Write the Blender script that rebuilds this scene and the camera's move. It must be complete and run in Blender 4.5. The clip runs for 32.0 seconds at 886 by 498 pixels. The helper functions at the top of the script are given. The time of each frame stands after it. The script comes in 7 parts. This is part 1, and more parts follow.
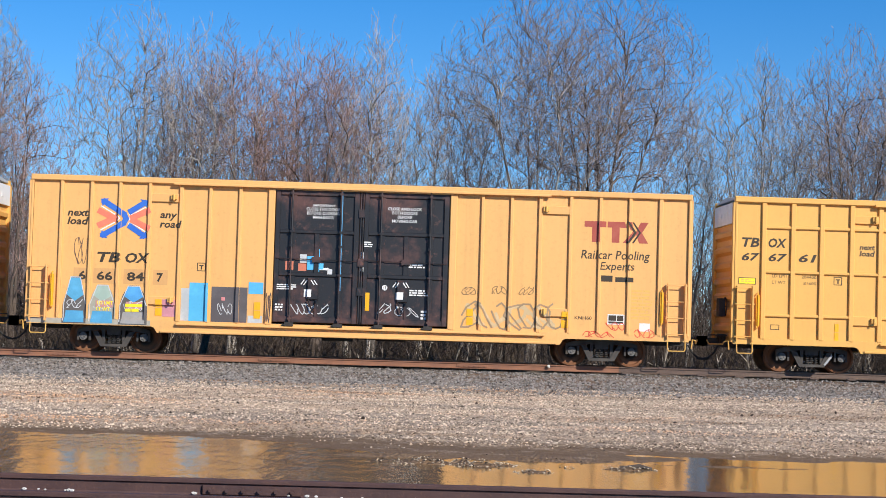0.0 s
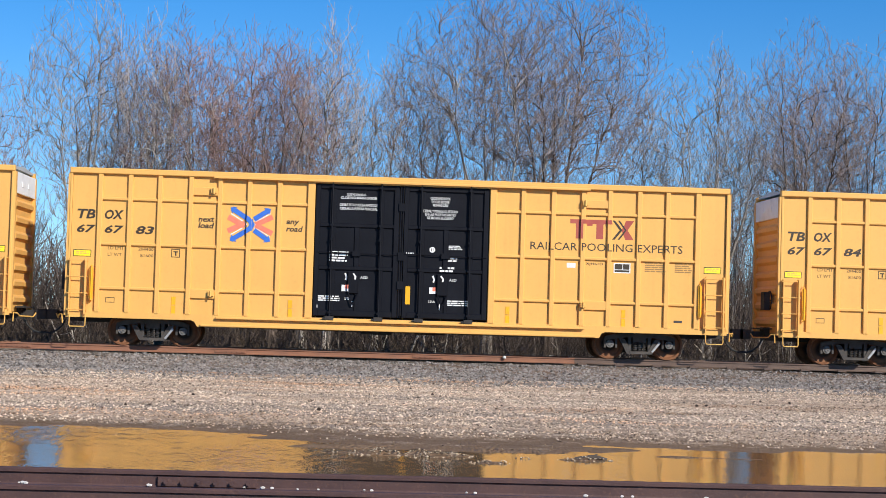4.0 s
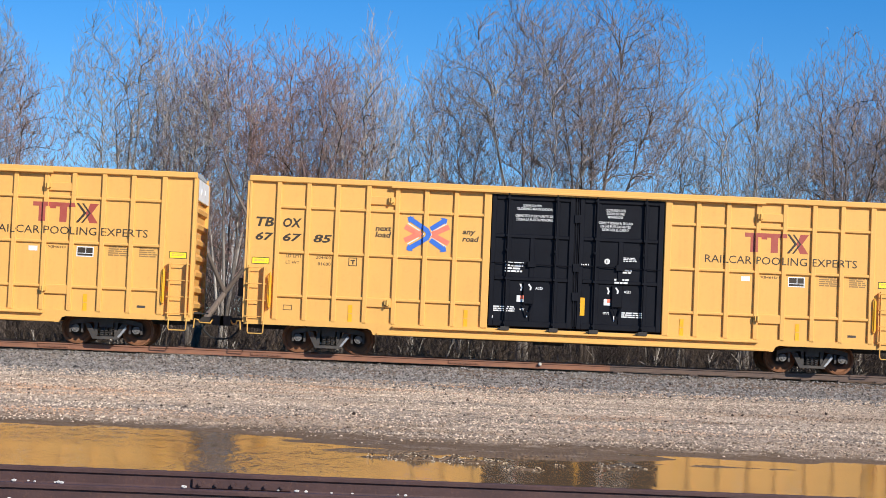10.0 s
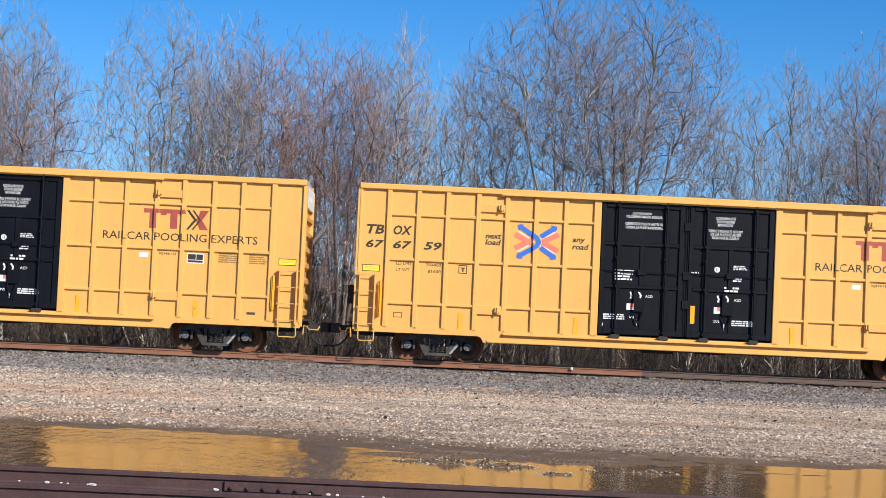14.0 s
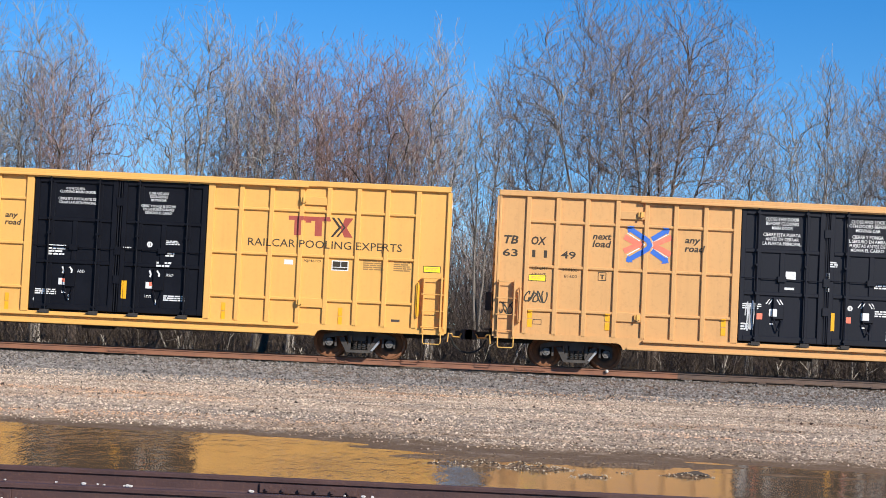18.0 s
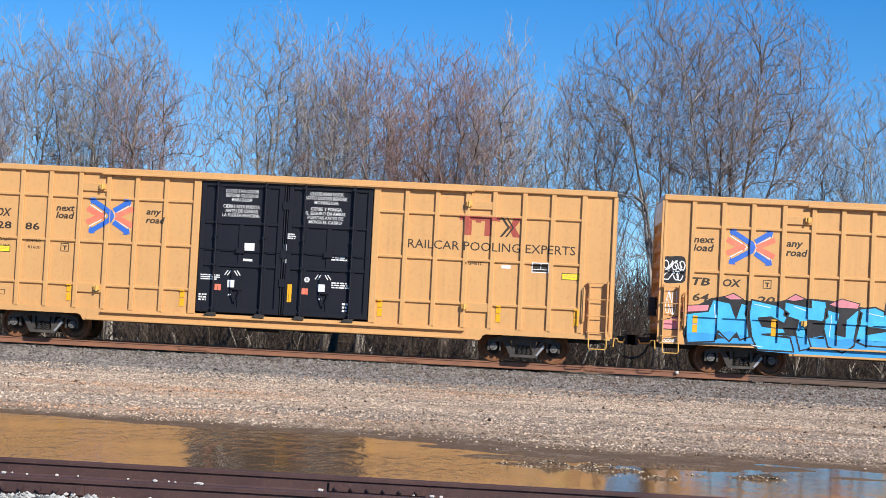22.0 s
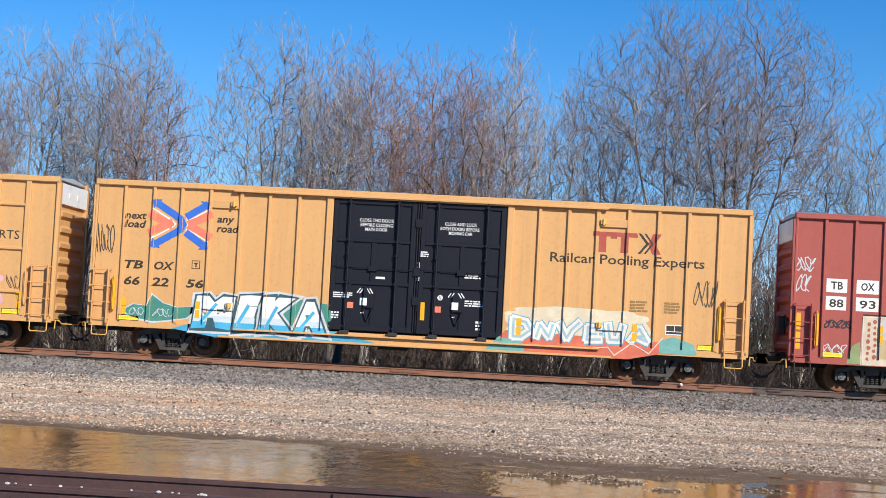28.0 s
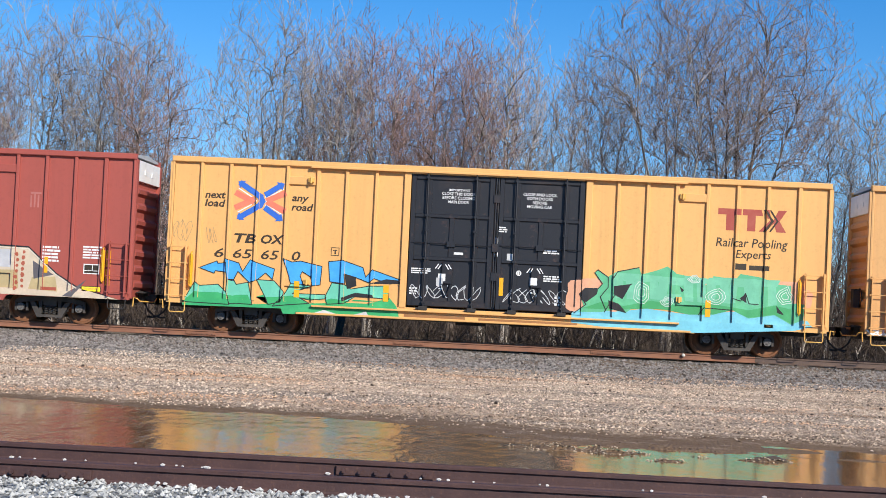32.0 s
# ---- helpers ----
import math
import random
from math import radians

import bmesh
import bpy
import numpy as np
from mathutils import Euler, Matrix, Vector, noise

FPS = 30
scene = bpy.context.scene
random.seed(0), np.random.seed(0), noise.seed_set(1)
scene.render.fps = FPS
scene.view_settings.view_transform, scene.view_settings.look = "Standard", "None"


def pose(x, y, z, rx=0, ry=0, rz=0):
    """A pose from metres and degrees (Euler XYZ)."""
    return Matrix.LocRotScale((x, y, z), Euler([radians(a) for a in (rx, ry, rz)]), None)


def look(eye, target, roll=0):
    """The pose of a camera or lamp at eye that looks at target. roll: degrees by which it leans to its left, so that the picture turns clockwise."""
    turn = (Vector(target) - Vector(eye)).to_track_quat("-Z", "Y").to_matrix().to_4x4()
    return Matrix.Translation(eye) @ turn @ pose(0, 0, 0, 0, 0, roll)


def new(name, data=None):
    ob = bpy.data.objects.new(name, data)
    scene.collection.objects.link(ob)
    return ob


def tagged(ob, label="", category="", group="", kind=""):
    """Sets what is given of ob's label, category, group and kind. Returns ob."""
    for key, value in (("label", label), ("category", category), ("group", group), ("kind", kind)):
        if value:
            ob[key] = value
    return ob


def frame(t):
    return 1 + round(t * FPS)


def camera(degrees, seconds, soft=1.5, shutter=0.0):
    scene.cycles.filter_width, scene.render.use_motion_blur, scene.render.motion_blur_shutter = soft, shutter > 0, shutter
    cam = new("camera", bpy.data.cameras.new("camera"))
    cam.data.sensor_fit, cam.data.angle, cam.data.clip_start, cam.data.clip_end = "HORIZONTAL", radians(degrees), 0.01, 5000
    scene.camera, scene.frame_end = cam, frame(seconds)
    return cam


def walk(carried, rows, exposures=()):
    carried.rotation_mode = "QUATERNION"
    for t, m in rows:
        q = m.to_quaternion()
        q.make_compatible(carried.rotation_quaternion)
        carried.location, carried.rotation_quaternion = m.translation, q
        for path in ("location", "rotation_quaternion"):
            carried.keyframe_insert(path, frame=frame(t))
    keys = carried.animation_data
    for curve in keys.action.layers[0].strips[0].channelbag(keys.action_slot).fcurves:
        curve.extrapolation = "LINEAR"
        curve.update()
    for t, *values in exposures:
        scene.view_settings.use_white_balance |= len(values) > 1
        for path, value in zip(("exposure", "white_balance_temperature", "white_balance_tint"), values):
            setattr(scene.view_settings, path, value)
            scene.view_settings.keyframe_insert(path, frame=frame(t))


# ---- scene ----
import itertools

# ---------------------------------------------------------------- camera
# x runs along the track, y away from the viewer, z up from the top of the main-line rails.
CAM = (0.0, 0.0, 1.13)
TURNS = [  # seconds, yaw, pitch, roll
    (0.0, -1.598, 2.572, -1.717),
    (0.5, -1.585, 2.582, -1.725),
    (1.0, -1.632, 2.568, -1.750),
    (1.5, -2.227, 2.611, -1.705),
    (2.0, -2.952, 2.486, -1.526),
    (2.5, -3.389, 2.397, -1.524),
    (3.0, -3.722, 2.333, -1.513),
    (3.5, -3.535, 2.327, -1.565),
    (5.5, -1.886, 2.144, -1.824),
    (6.0, -1.860, 2.020, -1.750),
    (6.5, -1.831, 1.851, -1.787),
    (7.0, -1.839, 1.846, -1.800),
    (7.5, -1.786, 1.974, -1.907),
    (8.0, -1.819, 2.270, -2.180),
    (8.5, -1.822, 2.407, -2.370),
    (9.0, -1.861, 2.462, -2.347),
    (9.5, -1.846, 2.458, -2.385),
    (10.0, -1.873, 2.462, -2.407),
    (10.5, -1.874, 2.461, -2.404),
    (11.0, -1.854, 2.461, -2.402),
    (11.5, -1.633, 2.458, -2.414),
    (12.0, -1.211, 2.460, -2.448),
    (12.5, -0.900, 2.450, -2.471),
    (13.0, -0.752, 2.467, -2.502),
    (13.5, -0.768, 2.540, -2.591),
    (15.5, -0.832, 2.579, -2.578),
    (16.0, -0.846, 2.607, -2.597),
    (16.5, -0.801, 2.614, -2.610),
    (17.0, -0.514, 2.584, -2.596),
    (17.5, -0.122, 2.571, -2.650),
    (18.0, 0.416, 2.582, -2.641),
    (18.5, 1.175, 2.532, -2.699),
    (19.0, 1.805, 2.519, -2.729),
    (19.5, 2.312, 2.480, -2.847),
    (20.0, 2.656, 2.471, -2.904),
    (20.5, 2.818, 2.466, -2.920),
    (21.0, 2.844, 2.465, -2.917),
    (21.5, 2.802, 2.446, -2.870),
    (22.0, 2.799, 2.468, -2.930),
    (22.5, 2.818, 2.488, -2.935),
    (23.0, 2.782, 2.494, -2.943),
    (23.5, 2.774, 2.524, -2.940),
    (24.0, 2.828, 2.528, -2.996),
    (24.5, 2.983, 2.523, -3.011),
    (25.0, 2.969, 2.523, -3.001),
    (25.5, 2.973, 2.614, -2.997),
    (27.5, 2.926, 2.861, -3.039),
    (28.0, 2.935, 2.861, -3.030),
    (28.5, 3.069, 2.845, -2.935),
    (29.0, 3.056, 2.599, -2.928),
    (29.5, 3.039, 2.250, -2.820),
    (30.0, 3.045, 2.005, -2.798),
    (30.5, 3.023, 1.893, -2.788),
    (31.0, 2.988, 1.861, -2.727),
    (31.5, 2.969, 1.914, -2.763),
    (32.0, 3.015, 1.890, -2.726),
]
cam = camera(29.78, 32.0, soft=0.7)
walk(cam, [(t, pose(*CAM, 90 + p, r, y)) for t, y, p, r in TURNS])

# ---------------------------------------------------------------- light
SUN_EL, SUN_AZ = 30.0, 36.0     # degrees up, and degrees from the viewer's back towards the right
to_sun = Vector((math.sin(radians(SUN_AZ)) * math.cos(radians(SUN_EL)),
                 -math.cos(radians(SUN_AZ)) * math.cos(radians(SUN_EL)), math.sin(radians(SUN_EL))))
world = bpy.data.worlds.new("sky")
scene.world = world
world.use_nodes = True
wn, wl = world.node_tree.nodes, world.node_tree.links
sky = wn.new("ShaderNodeTexSky")
sky.sky_type, sky.sun_disc = "NISHITA", False
sky.sun_elevation, sky.sun_rotation = radians(SUN_EL), math.atan2(to_sun.x, to_sun.y)
sky.air_density, sky.dust_density, sky.ozone_density = 1.0, 0.0, 3.0
clear = wn.new("ShaderNodeHueSaturation")
clear.inputs["Saturation"].default_value, clear.inputs["Hue"].default_value = 1.44, 0.509
sky_way, lifted = wn.new("ShaderNodeTexCoord"), wn.new("ShaderNodeVectorMath")
lifted.inputs[1].default_value = (0, 0, 0.06)      # clear dry air: the haze of the horizon lies lower
wl.new(sky_way.outputs["Generated"], lifted.inputs[0])
wl.new(lifted.outputs["Vector"], sky.inputs["Vector"])
wl.new(sky.outputs["Color"], clear.inputs["Color"])
wl.new(clear.outputs["Color"], wn["Background"].inputs["Color"])
wn["Background"].inputs["Strength"].default_value = 0.122
sun = new("sun", bpy.data.lights.new("sun", "SUN"))
sun.data.energy, sun.data.angle, sun.data.color = 4.75, radians(0.53), (1.0, 0.935, 0.82)
sun.matrix_world = look(to_sun * 60, (0, 0, 0))
scene.view_settings.exposure = 0.24


# ---------------------------------------------------------------- materials
def material(name, base, rough=0.6, metal=0.0, vary=(), grain=40.0, bump=0.0, bump_scale=60.0, spec=0.5, streak=None, per_object=0.0):
    """A surface. vary: (scale, colour, amount, low, high) layers of noise over the base; streak: the same, drawn out downwards."""
    m = bpy.data.materials.new(name)
    m.use_nodes = True
    n, l = m.node_tree.nodes, m.node_tree.links
    p = n["Principled BSDF"]
    p.inputs["Roughness"].default_value, p.inputs["Metallic"].default_value = rough, metal
    p.inputs["Specular IOR Level"].default_value = spec
    co = n.new("ShaderNodeTexCoord")
    col = n.new("ShaderNodeRGB")
    col.outputs[0].default_value = (*base, 1)
    out = col.outputs[0]

    def layer(out, scale, colour, amount, low, high, stretch=(1, 1, 1)):
        mp = n.new("ShaderNodeMapping")
        mp.inputs["Scale"].default_value = stretch
        nz = n.new("ShaderNodeTexNoise")
        nz.inputs["Scale"].default_value, nz.inputs["Detail"].default_value, nz.inputs["Roughness"].default_value = scale, 5, 0.65
        l.new(co.outputs["Object"], mp.inputs["Vector"])
        l.new(mp.outputs["Vector"], nz.inputs["Vector"])
        mr = n.new("ShaderNodeMapRange")
        mr.inputs["From Min"].default_value, mr.inputs["From Max"].default_value, mr.inputs["To Max"].default_value = low, high, amount
        l.new(nz.outputs["Fac"], mr.inputs["Value"])
        mx = n.new("ShaderNodeMix")
        mx.data_type = "RGBA"
        l.new(mr.outputs["Result"], mx.inputs["Factor"])
        l.new(out, mx.inputs["A"])
        mx.inputs["B"].default_value = (*colour, 1)
        return mx.outputs["Result"]

    for v in vary:
        out = layer(out, *v)
    if streak:
        out = layer(out, *streak, stretch=(1, 1, 0.06))
    if per_object:
        oi = n.new("ShaderNodeObjectInfo")
        hs = n.new("ShaderNodeHueSaturation")
        mr = n.new("ShaderNodeMapRange")
        mr.inputs["To Min"].default_value, mr.inputs["To Max"].default_value = 1 - per_object, 1 + per_object
        l.new(oi.outputs["Random"], mr.inputs["Value"])
        l.new(mr.outputs["Result"], hs.inputs["Value"])
        l.new(out, hs.inputs["Color"])
        out = hs.outputs["Color"]
    l.new(out, p.inputs["Base Color"])
    if bump:
        nz = n.new("ShaderNodeTexNoise")
        nz.inputs["Scale"].default_value, nz.inputs["Detail"].default_value = bump_scale, 4
        l.new(co.outputs["Object"], nz.inputs["Vector"])
        bp = n.new("ShaderNodeBump")
        bp.inputs["Strength"].default_value, bp.inputs["Distance"].default_value = bump, 0.02
        l.new(nz.outputs["Fac"], bp.inputs["Height"])
        l.new(bp.outputs["Normal"], p.inputs["Normal"])
    return m


def car_paint(name, base, dirt, wear):
    return material(name, base, 0.5, 0, [(0.35, tuple(c * 0.9 for c in base), 0.6, 0.4, 0.7), (9, dirt, wear, 0.52, 0.8)],
                    bump=0.05, bump_scale=2.0, spec=0.3, streak=(5, dirt, wear * 0.9, 0.5, 0.85))


M = {
    "yellow": car_paint("yellow_paint", (0.76, 0.415, 0.112), (0.42, 0.21, 0.07), 0.2),
    "pale": car_paint("pale_yellow_paint", (0.77, 0.42, 0.15), (0.40, 0.24, 0.10), 0.35),
    "orange": car_paint("orange_yellow_paint", (0.645, 0.355, 0.14), (0.34, 0.18, 0.08), 0.32),
    "red": car_paint("oxide_red_paint", (0.375, 0.090, 0.070), (0.20, 0.06, 0.05), 0.35),
    "black": material("black_paint", (0.0035, 0.004, 0.0075), 0.55, 0, [(1.2, (0.007, 0.008, 0.013), 0.8, 0.4, 0.7), (14, (0.025, 0.022, 0.02), 0.25, 0.55, 0.8)], bump=0.06, bump_scale=3, spec=0.16),
    "charcoal": material("charcoal_paint", (0.011, 0.0125, 0.019), 0.55, 0, [(1.2, (0.012, 0.013, 0.021), 0.8, 0.4, 0.7), (14, (0.04, 0.036, 0.033), 0.3, 0.55, 0.8)], bump=0.06, bump_scale=3, spec=0.2),
    "worn_black": material("worn_black_paint", (0.010, 0.011, 0.016), 0.5, 0, [(0.5, (0.045, 0.03, 0.026), 0.8, 0.52, 0.68), (5, (0.12, 0.06, 0.045), 0.5, 0.60, 0.75), (20, (0.08, 0.08, 0.085), 0.3, 0.58, 0.75)], bump=0.08, bump_scale=4),
    "rusted_black": material("rusted_black_paint", (0.010, 0.011, 0.015), 0.5, 0, [(0.7, (0.11, 0.05, 0.042), 0.85, 0.50, 0.64), (4, (0.19, 0.085, 0.065), 0.6, 0.58, 0.72), (20, (0.08, 0.08, 0.085), 0.3, 0.58, 0.75)], bump=0.08, bump_scale=4),
    "roof": material("galvanised_roof", (0.62, 0.63, 0.62), 0.5, 0.4, [(0.6, (0.4, 0.4, 0.38), 0.7, 0.4, 0.7)]),
    "white": material("white_paint", (0.82, 0.82, 0.80), 0.5, 0, [(1.3, (0.55, 0.53, 0.5), 0.5, 0.5, 0.75)]),
    "iron": material("dark_cast_iron", (0.020, 0.018, 0.018), 0.75, 0.0, [(3, (0.045, 0.036, 0.03), 0.9, 0.4, 0.7), (18, (0.07, 0.045, 0.03), 0.5, 0.55, 0.8)], bump=0.2, bump_scale=30),
    "frame": material("dusty_truck_iron", (0.042, 0.038, 0.036), 0.75, 0.0, [(3, (0.085, 0.072, 0.062), 0.9, 0.4, 0.7), (18, (0.13, 0.08, 0.05), 0.5, 0.55, 0.8)], bump=0.2, bump_scale=30),
    "steel": material("bare_steel", (0.42, 0.42, 0.42), 0.45, 0.5, [(6, (0.2, 0.17, 0.15), 0.7, 0.45, 0.7)]),
    "wheel": material("rusty_wheel", (0.20, 0.085, 0.038), 0.75, 0.0, [(5, (0.09, 0.042, 0.024), 0.8, 0.4, 0.7)], bump=0.1),
    "cap": material("bearing_cap", (0.17, 0.165, 0.16), 0.6, 0.0, [(9, (0.06, 0.05, 0.045), 0.9, 0.42, 0.62)], bump=0.2, bump_scale=30),
    "rail": material("rusty_rail", (0.27, 0.12, 0.068), 0.75, 0.0, [(1.2, (0.19, 0.085, 0.055), 0.9, 0.4, 0.65), (25, (0.24, 0.12, 0.07), 0.6, 0.5, 0.75)], bump=0.15, bump_scale=50),
    "old_rail": material("old_siding_rail", (0.085, 0.042, 0.038), 0.62, 0.15, [(1.5, (0.055, 0.028, 0.028), 0.9, 0.4, 0.65), (30, (0.15, 0.075, 0.05), 0.7, 0.55, 0.75)], bump=0.2, bump_scale=50),
    "dark_rail": material("greyed_rail", (0.13, 0.085, 0.065), 0.6, 0.2, [(1.2, (0.09, 0.06, 0.05), 0.9, 0.4, 0.65), (25, (0.2, 0.12, 0.08), 0.6, 0.5, 0.75)], bump=0.15, bump_scale=50),
    "railhead": material("worn_railhead", (0.26, 0.17, 0.13), 0.42, 0.5, [(4, (0.16, 0.09, 0.06), 0.8, 0.4, 0.7)]),
    "tie": material("weathered_tie", (0.055, 0.042, 0.034), 0.9, 0, [(4, (0.10, 0.085, 0.07), 0.8, 0.45, 0.7)], bump=0.4, bump_scale=25, per_object=0.3),
    "ink": material("black_stencil", (0.035, 0.025, 0.015), 0.6, 0, [(20, (0.10, 0.06, 0.02), 0.5, 0.5, 0.8)]),
    "blue": material("logo_blue", (0.03, 0.13, 0.55), 0.5, 0, [(3, (0.05, 0.2, 0.6), 0.5, 0.4, 0.7)]),
    "coral": material("logo_coral", (0.80, 0.18, 0.11), 0.5, 0, [(3, (0.8, 0.28, 0.16), 0.5, 0.4, 0.7)]),
    "brick": material("logo_red", (0.36, 0.062, 0.042), 0.5, 0, [(3, (0.44, 0.12, 0.075), 0.5, 0.4, 0.7)]),
    "reflector": material("reflector_yellow", (0.85, 0.42, 0.01), 0.35, 0, [(8, (0.7, 0.35, 0.03), 0.6, 0.45, 0.7)]),
    "label": material("label_yellow", (0.88, 0.72, 0.02), 0.5, 0, [(8, (0.75, 0.6, 0.05), 0.5, 0.45, 0.7)]),
    "decal": material("white_decal", (0.75, 0.75, 0.74), 0.5, 0, [(15, (0.45, 0.45, 0.45), 0.5, 0.5, 0.75)]),
    "handrail": material("yellow_handrail", (0.74, 0.42, 0.10), 0.55, 0, [(20, (0.4, 0.22, 0.08), 0.5, 0.5, 0.75)]),
    "faint": material("faded_stencil", (0.30, 0.17, 0.055), 0.6, 0, [(20, (0.5, 0.28, 0.07), 0.6, 0.5, 0.8)]),
    "hose": material("rubber_hose", (0.02, 0.02, 0.02), 0.8, 0),
}


def wheel_material():
    """Rust on the rim; the plate's near-black holds grease and the car's shade."""
    m = material("greasy_shaded_wheel", (0.24, 0.098, 0.042), 0.8, 0.0, [(5, (0.13, 0.058, 0.03), 0.8, 0.4, 0.7)], bump=0.1)
    n, l = m.node_tree.nodes, m.node_tree.links
    p = n["Principled BSDF"]
    paint = p.inputs["Base Color"].links[0].from_socket
    co = n.new("ShaderNodeTexCoord")
    flat = n.new("ShaderNodeVectorMath")
    flat.operation = "MULTIPLY"
    flat.inputs[1].default_value = (1, 0, 1)
    far = n.new("ShaderNodeVectorMath")
    far.operation = "LENGTH"
    mr = n.new("ShaderNodeMapRange")
    mr.inputs["From Min"].default_value, mr.inputs["From Max"].default_value = 0.20, 0.29
    mx = n.new("ShaderNodeMix")
    mx.data_type = "RGBA"
    # painted darkness: grease plus the shade under the car body
    mx.inputs["A"].default_value = (0.022, 0.016, 0.013, 1)
    l.new(co.outputs["Object"], flat.inputs[0])
    l.new(flat.outputs["Vector"], far.inputs[0])
    l.new(far.outputs["Value"], mr.inputs["Value"])
    l.new(mr.outputs["Result"], mx.inputs["Factor"])
    l.new(paint, mx.inputs["B"])
    l.new(mx.outputs["Result"], p.inputs["Base Color"])
    return m


M["wheel"] = wheel_material()


def ground_material():
    """Gravel: light limestone and dark ballast by the distance across, mud by the height."""
    m = bpy.data.materials.new("gravel_ground")
    m.use_nodes = True
    n, l = m.node_tree.nodes, m.node_tree.links
    p = n["Principled BSDF"]
    p.inputs["Roughness"].default_value, p.inputs["Specular IOR Level"].default_value = 0.95, 0.2
    co = n.new("ShaderNodeTexCoord")
    sep = n.new("ShaderNodeSeparateXYZ")
    l.new(co.outputs["Object"], sep.inputs[0])

    def noise_tex(scale, detail=4, rough=0.6, stretch=(1, 1, 1)):
        mp = n.new("ShaderNodeMapping")
        mp.inputs["Scale"].default_value = stretch
        l.new(co.outputs["Object"], mp.inputs["Vector"])
        z = n.new("ShaderNodeTexNoise")
        z.inputs["Scale"].default_value, z.inputs["Detail"].default_value, z.inputs["Roughness"].default_value = scale, detail, rough
        l.new(mp.outputs["Vector"], z.inputs["Vector"])
        return z.outputs["Fac"]

    def ramp(v, a, b, lo=0.0, hi=1.0):
        r = n.new("ShaderNodeMapRange")
        r.inputs["From Min"].default_value, r.inputs["From Max"].default_value = a, b
        r.inputs["To Min"].default_value, r.inputs["To Max"].default_value = lo, hi
        l.new(v, r.inputs["Value"])
        return r.outputs["Result"]

    def op(kind, a, b):
        r = n.new("ShaderNodeMath")
        r.operation = kind
        for i, v in enumerate((a, b)):
            if isinstance(v, (int, float)):
                r.inputs[i].default_value = v
            else:
                l.new(v, r.inputs[i])
        return r.outputs[0]

    def mix(f, a, b):
        x = n.new("ShaderNodeMix")
        x.data_type = "RGBA"
        l.new(f, x.inputs["Factor"])
        for key, v in (("A", a), ("B", b)):
            if isinstance(v, tuple):
                x.inputs[key].default_value = (*v, 1)
            else:
                l.new(v, x.inputs[key])
        return x.outputs["Result"]

    vo = n.new("ShaderNodeTexVoronoi")
    vo.inputs["Scale"].default_value = 22
    l.new(co.outputs["Object"], vo.inputs["Vector"])
    sh = n.new("ShaderNodeSeparateColor")
    l.new(vo.outputs["Color"], sh.inputs[0])
    rnd, gap = sh.outputs[0], ramp(vo.outputs["Distance"], 0.25, 0.75)
    light = mix(rnd, (0.39, 0.25, 0.163), (1.0, 0.775, 0.555))
    light = mix(ramp(noise_tex(0.5, 7, 0.7, (0.22, 1.5, 1)), 0.47, 0.60), light, mix(rnd, (0.14, 0.098, 0.07), (0.72, 0.565, 0.425)))
    dark = mix(rnd, (0.075, 0.062, 0.052), (0.50, 0.43, 0.36))
    far = op("ADD", sep.outputs["Y"], ramp(noise_tex(0.35, 5, 0.65, (0.4, 1, 1)), 0.3, 0.7, -3.0, 3.0))
    col = mix(ramp(far, 38.0, 42.0), light, dark)
    earth = op("MULTIPLY", ramp(op("ADD", noise_tex(0.42, 6, 0.65, (0.3, 1.1, 1)), ramp(sep.outputs["X"], -4.0, 10.0, -0.03, 0.11)), 0.53, 0.65), ramp(sep.outputs["Y"], 33.0, 39.0))
    col = mix(op("MULTIPLY", earth, 0.82), col, (0.19, 0.115, 0.075))
    near = mix(rnd, (0.13, 0.14, 0.14), (0.60, 0.60, 0.58))
    col = mix(ramp(sep.outputs["Y"], 17.2, 16.4), col, near)
    soil = mix(noise_tex(1.5), (0.03, 0.021, 0.014), (0.09, 0.065, 0.042))
    col = mix(ramp(sep.outputs["Y"], 53.2, 54.8), col, soil)
    # shade in the crevices between the stones, put into the colour
    col = mix(op("MULTIPLY", gap, 0.42), col, (0.07, 0.055, 0.04))
    wet = op("ADD", sep.outputs["Z"], ramp(noise_tex(3.0), 0.3, 0.7, -0.02, 0.02))
    shore = op("ADD", sep.outputs["Y"], op("MULTIPLY", sep.outputs["X"], 0.136))
    mudf = op("MULTIPLY", op("MAXIMUM", ramp(wet, -0.548, -0.604), ramp(shore, 23.0, 22.4)), op("GREATER_THAN", sep.outputs["Y"], 15.9))
    col = mix(op("MULTIPLY", mudf, 0.88), col, (0.150, 0.088, 0.046))
    l.new(col, p.inputs["Base Color"])
    bp = n.new("ShaderNodeBump")
    bp.inputs["Strength"].default_value, bp.inputs["Distance"].default_value = 0.7, 0.035
    l.new(op("SUBTRACT", 1.0, vo.outputs["Distance"]), bp.inputs["Height"])
    l.new(bp.outputs["Normal"], p.inputs["Normal"])
    return m


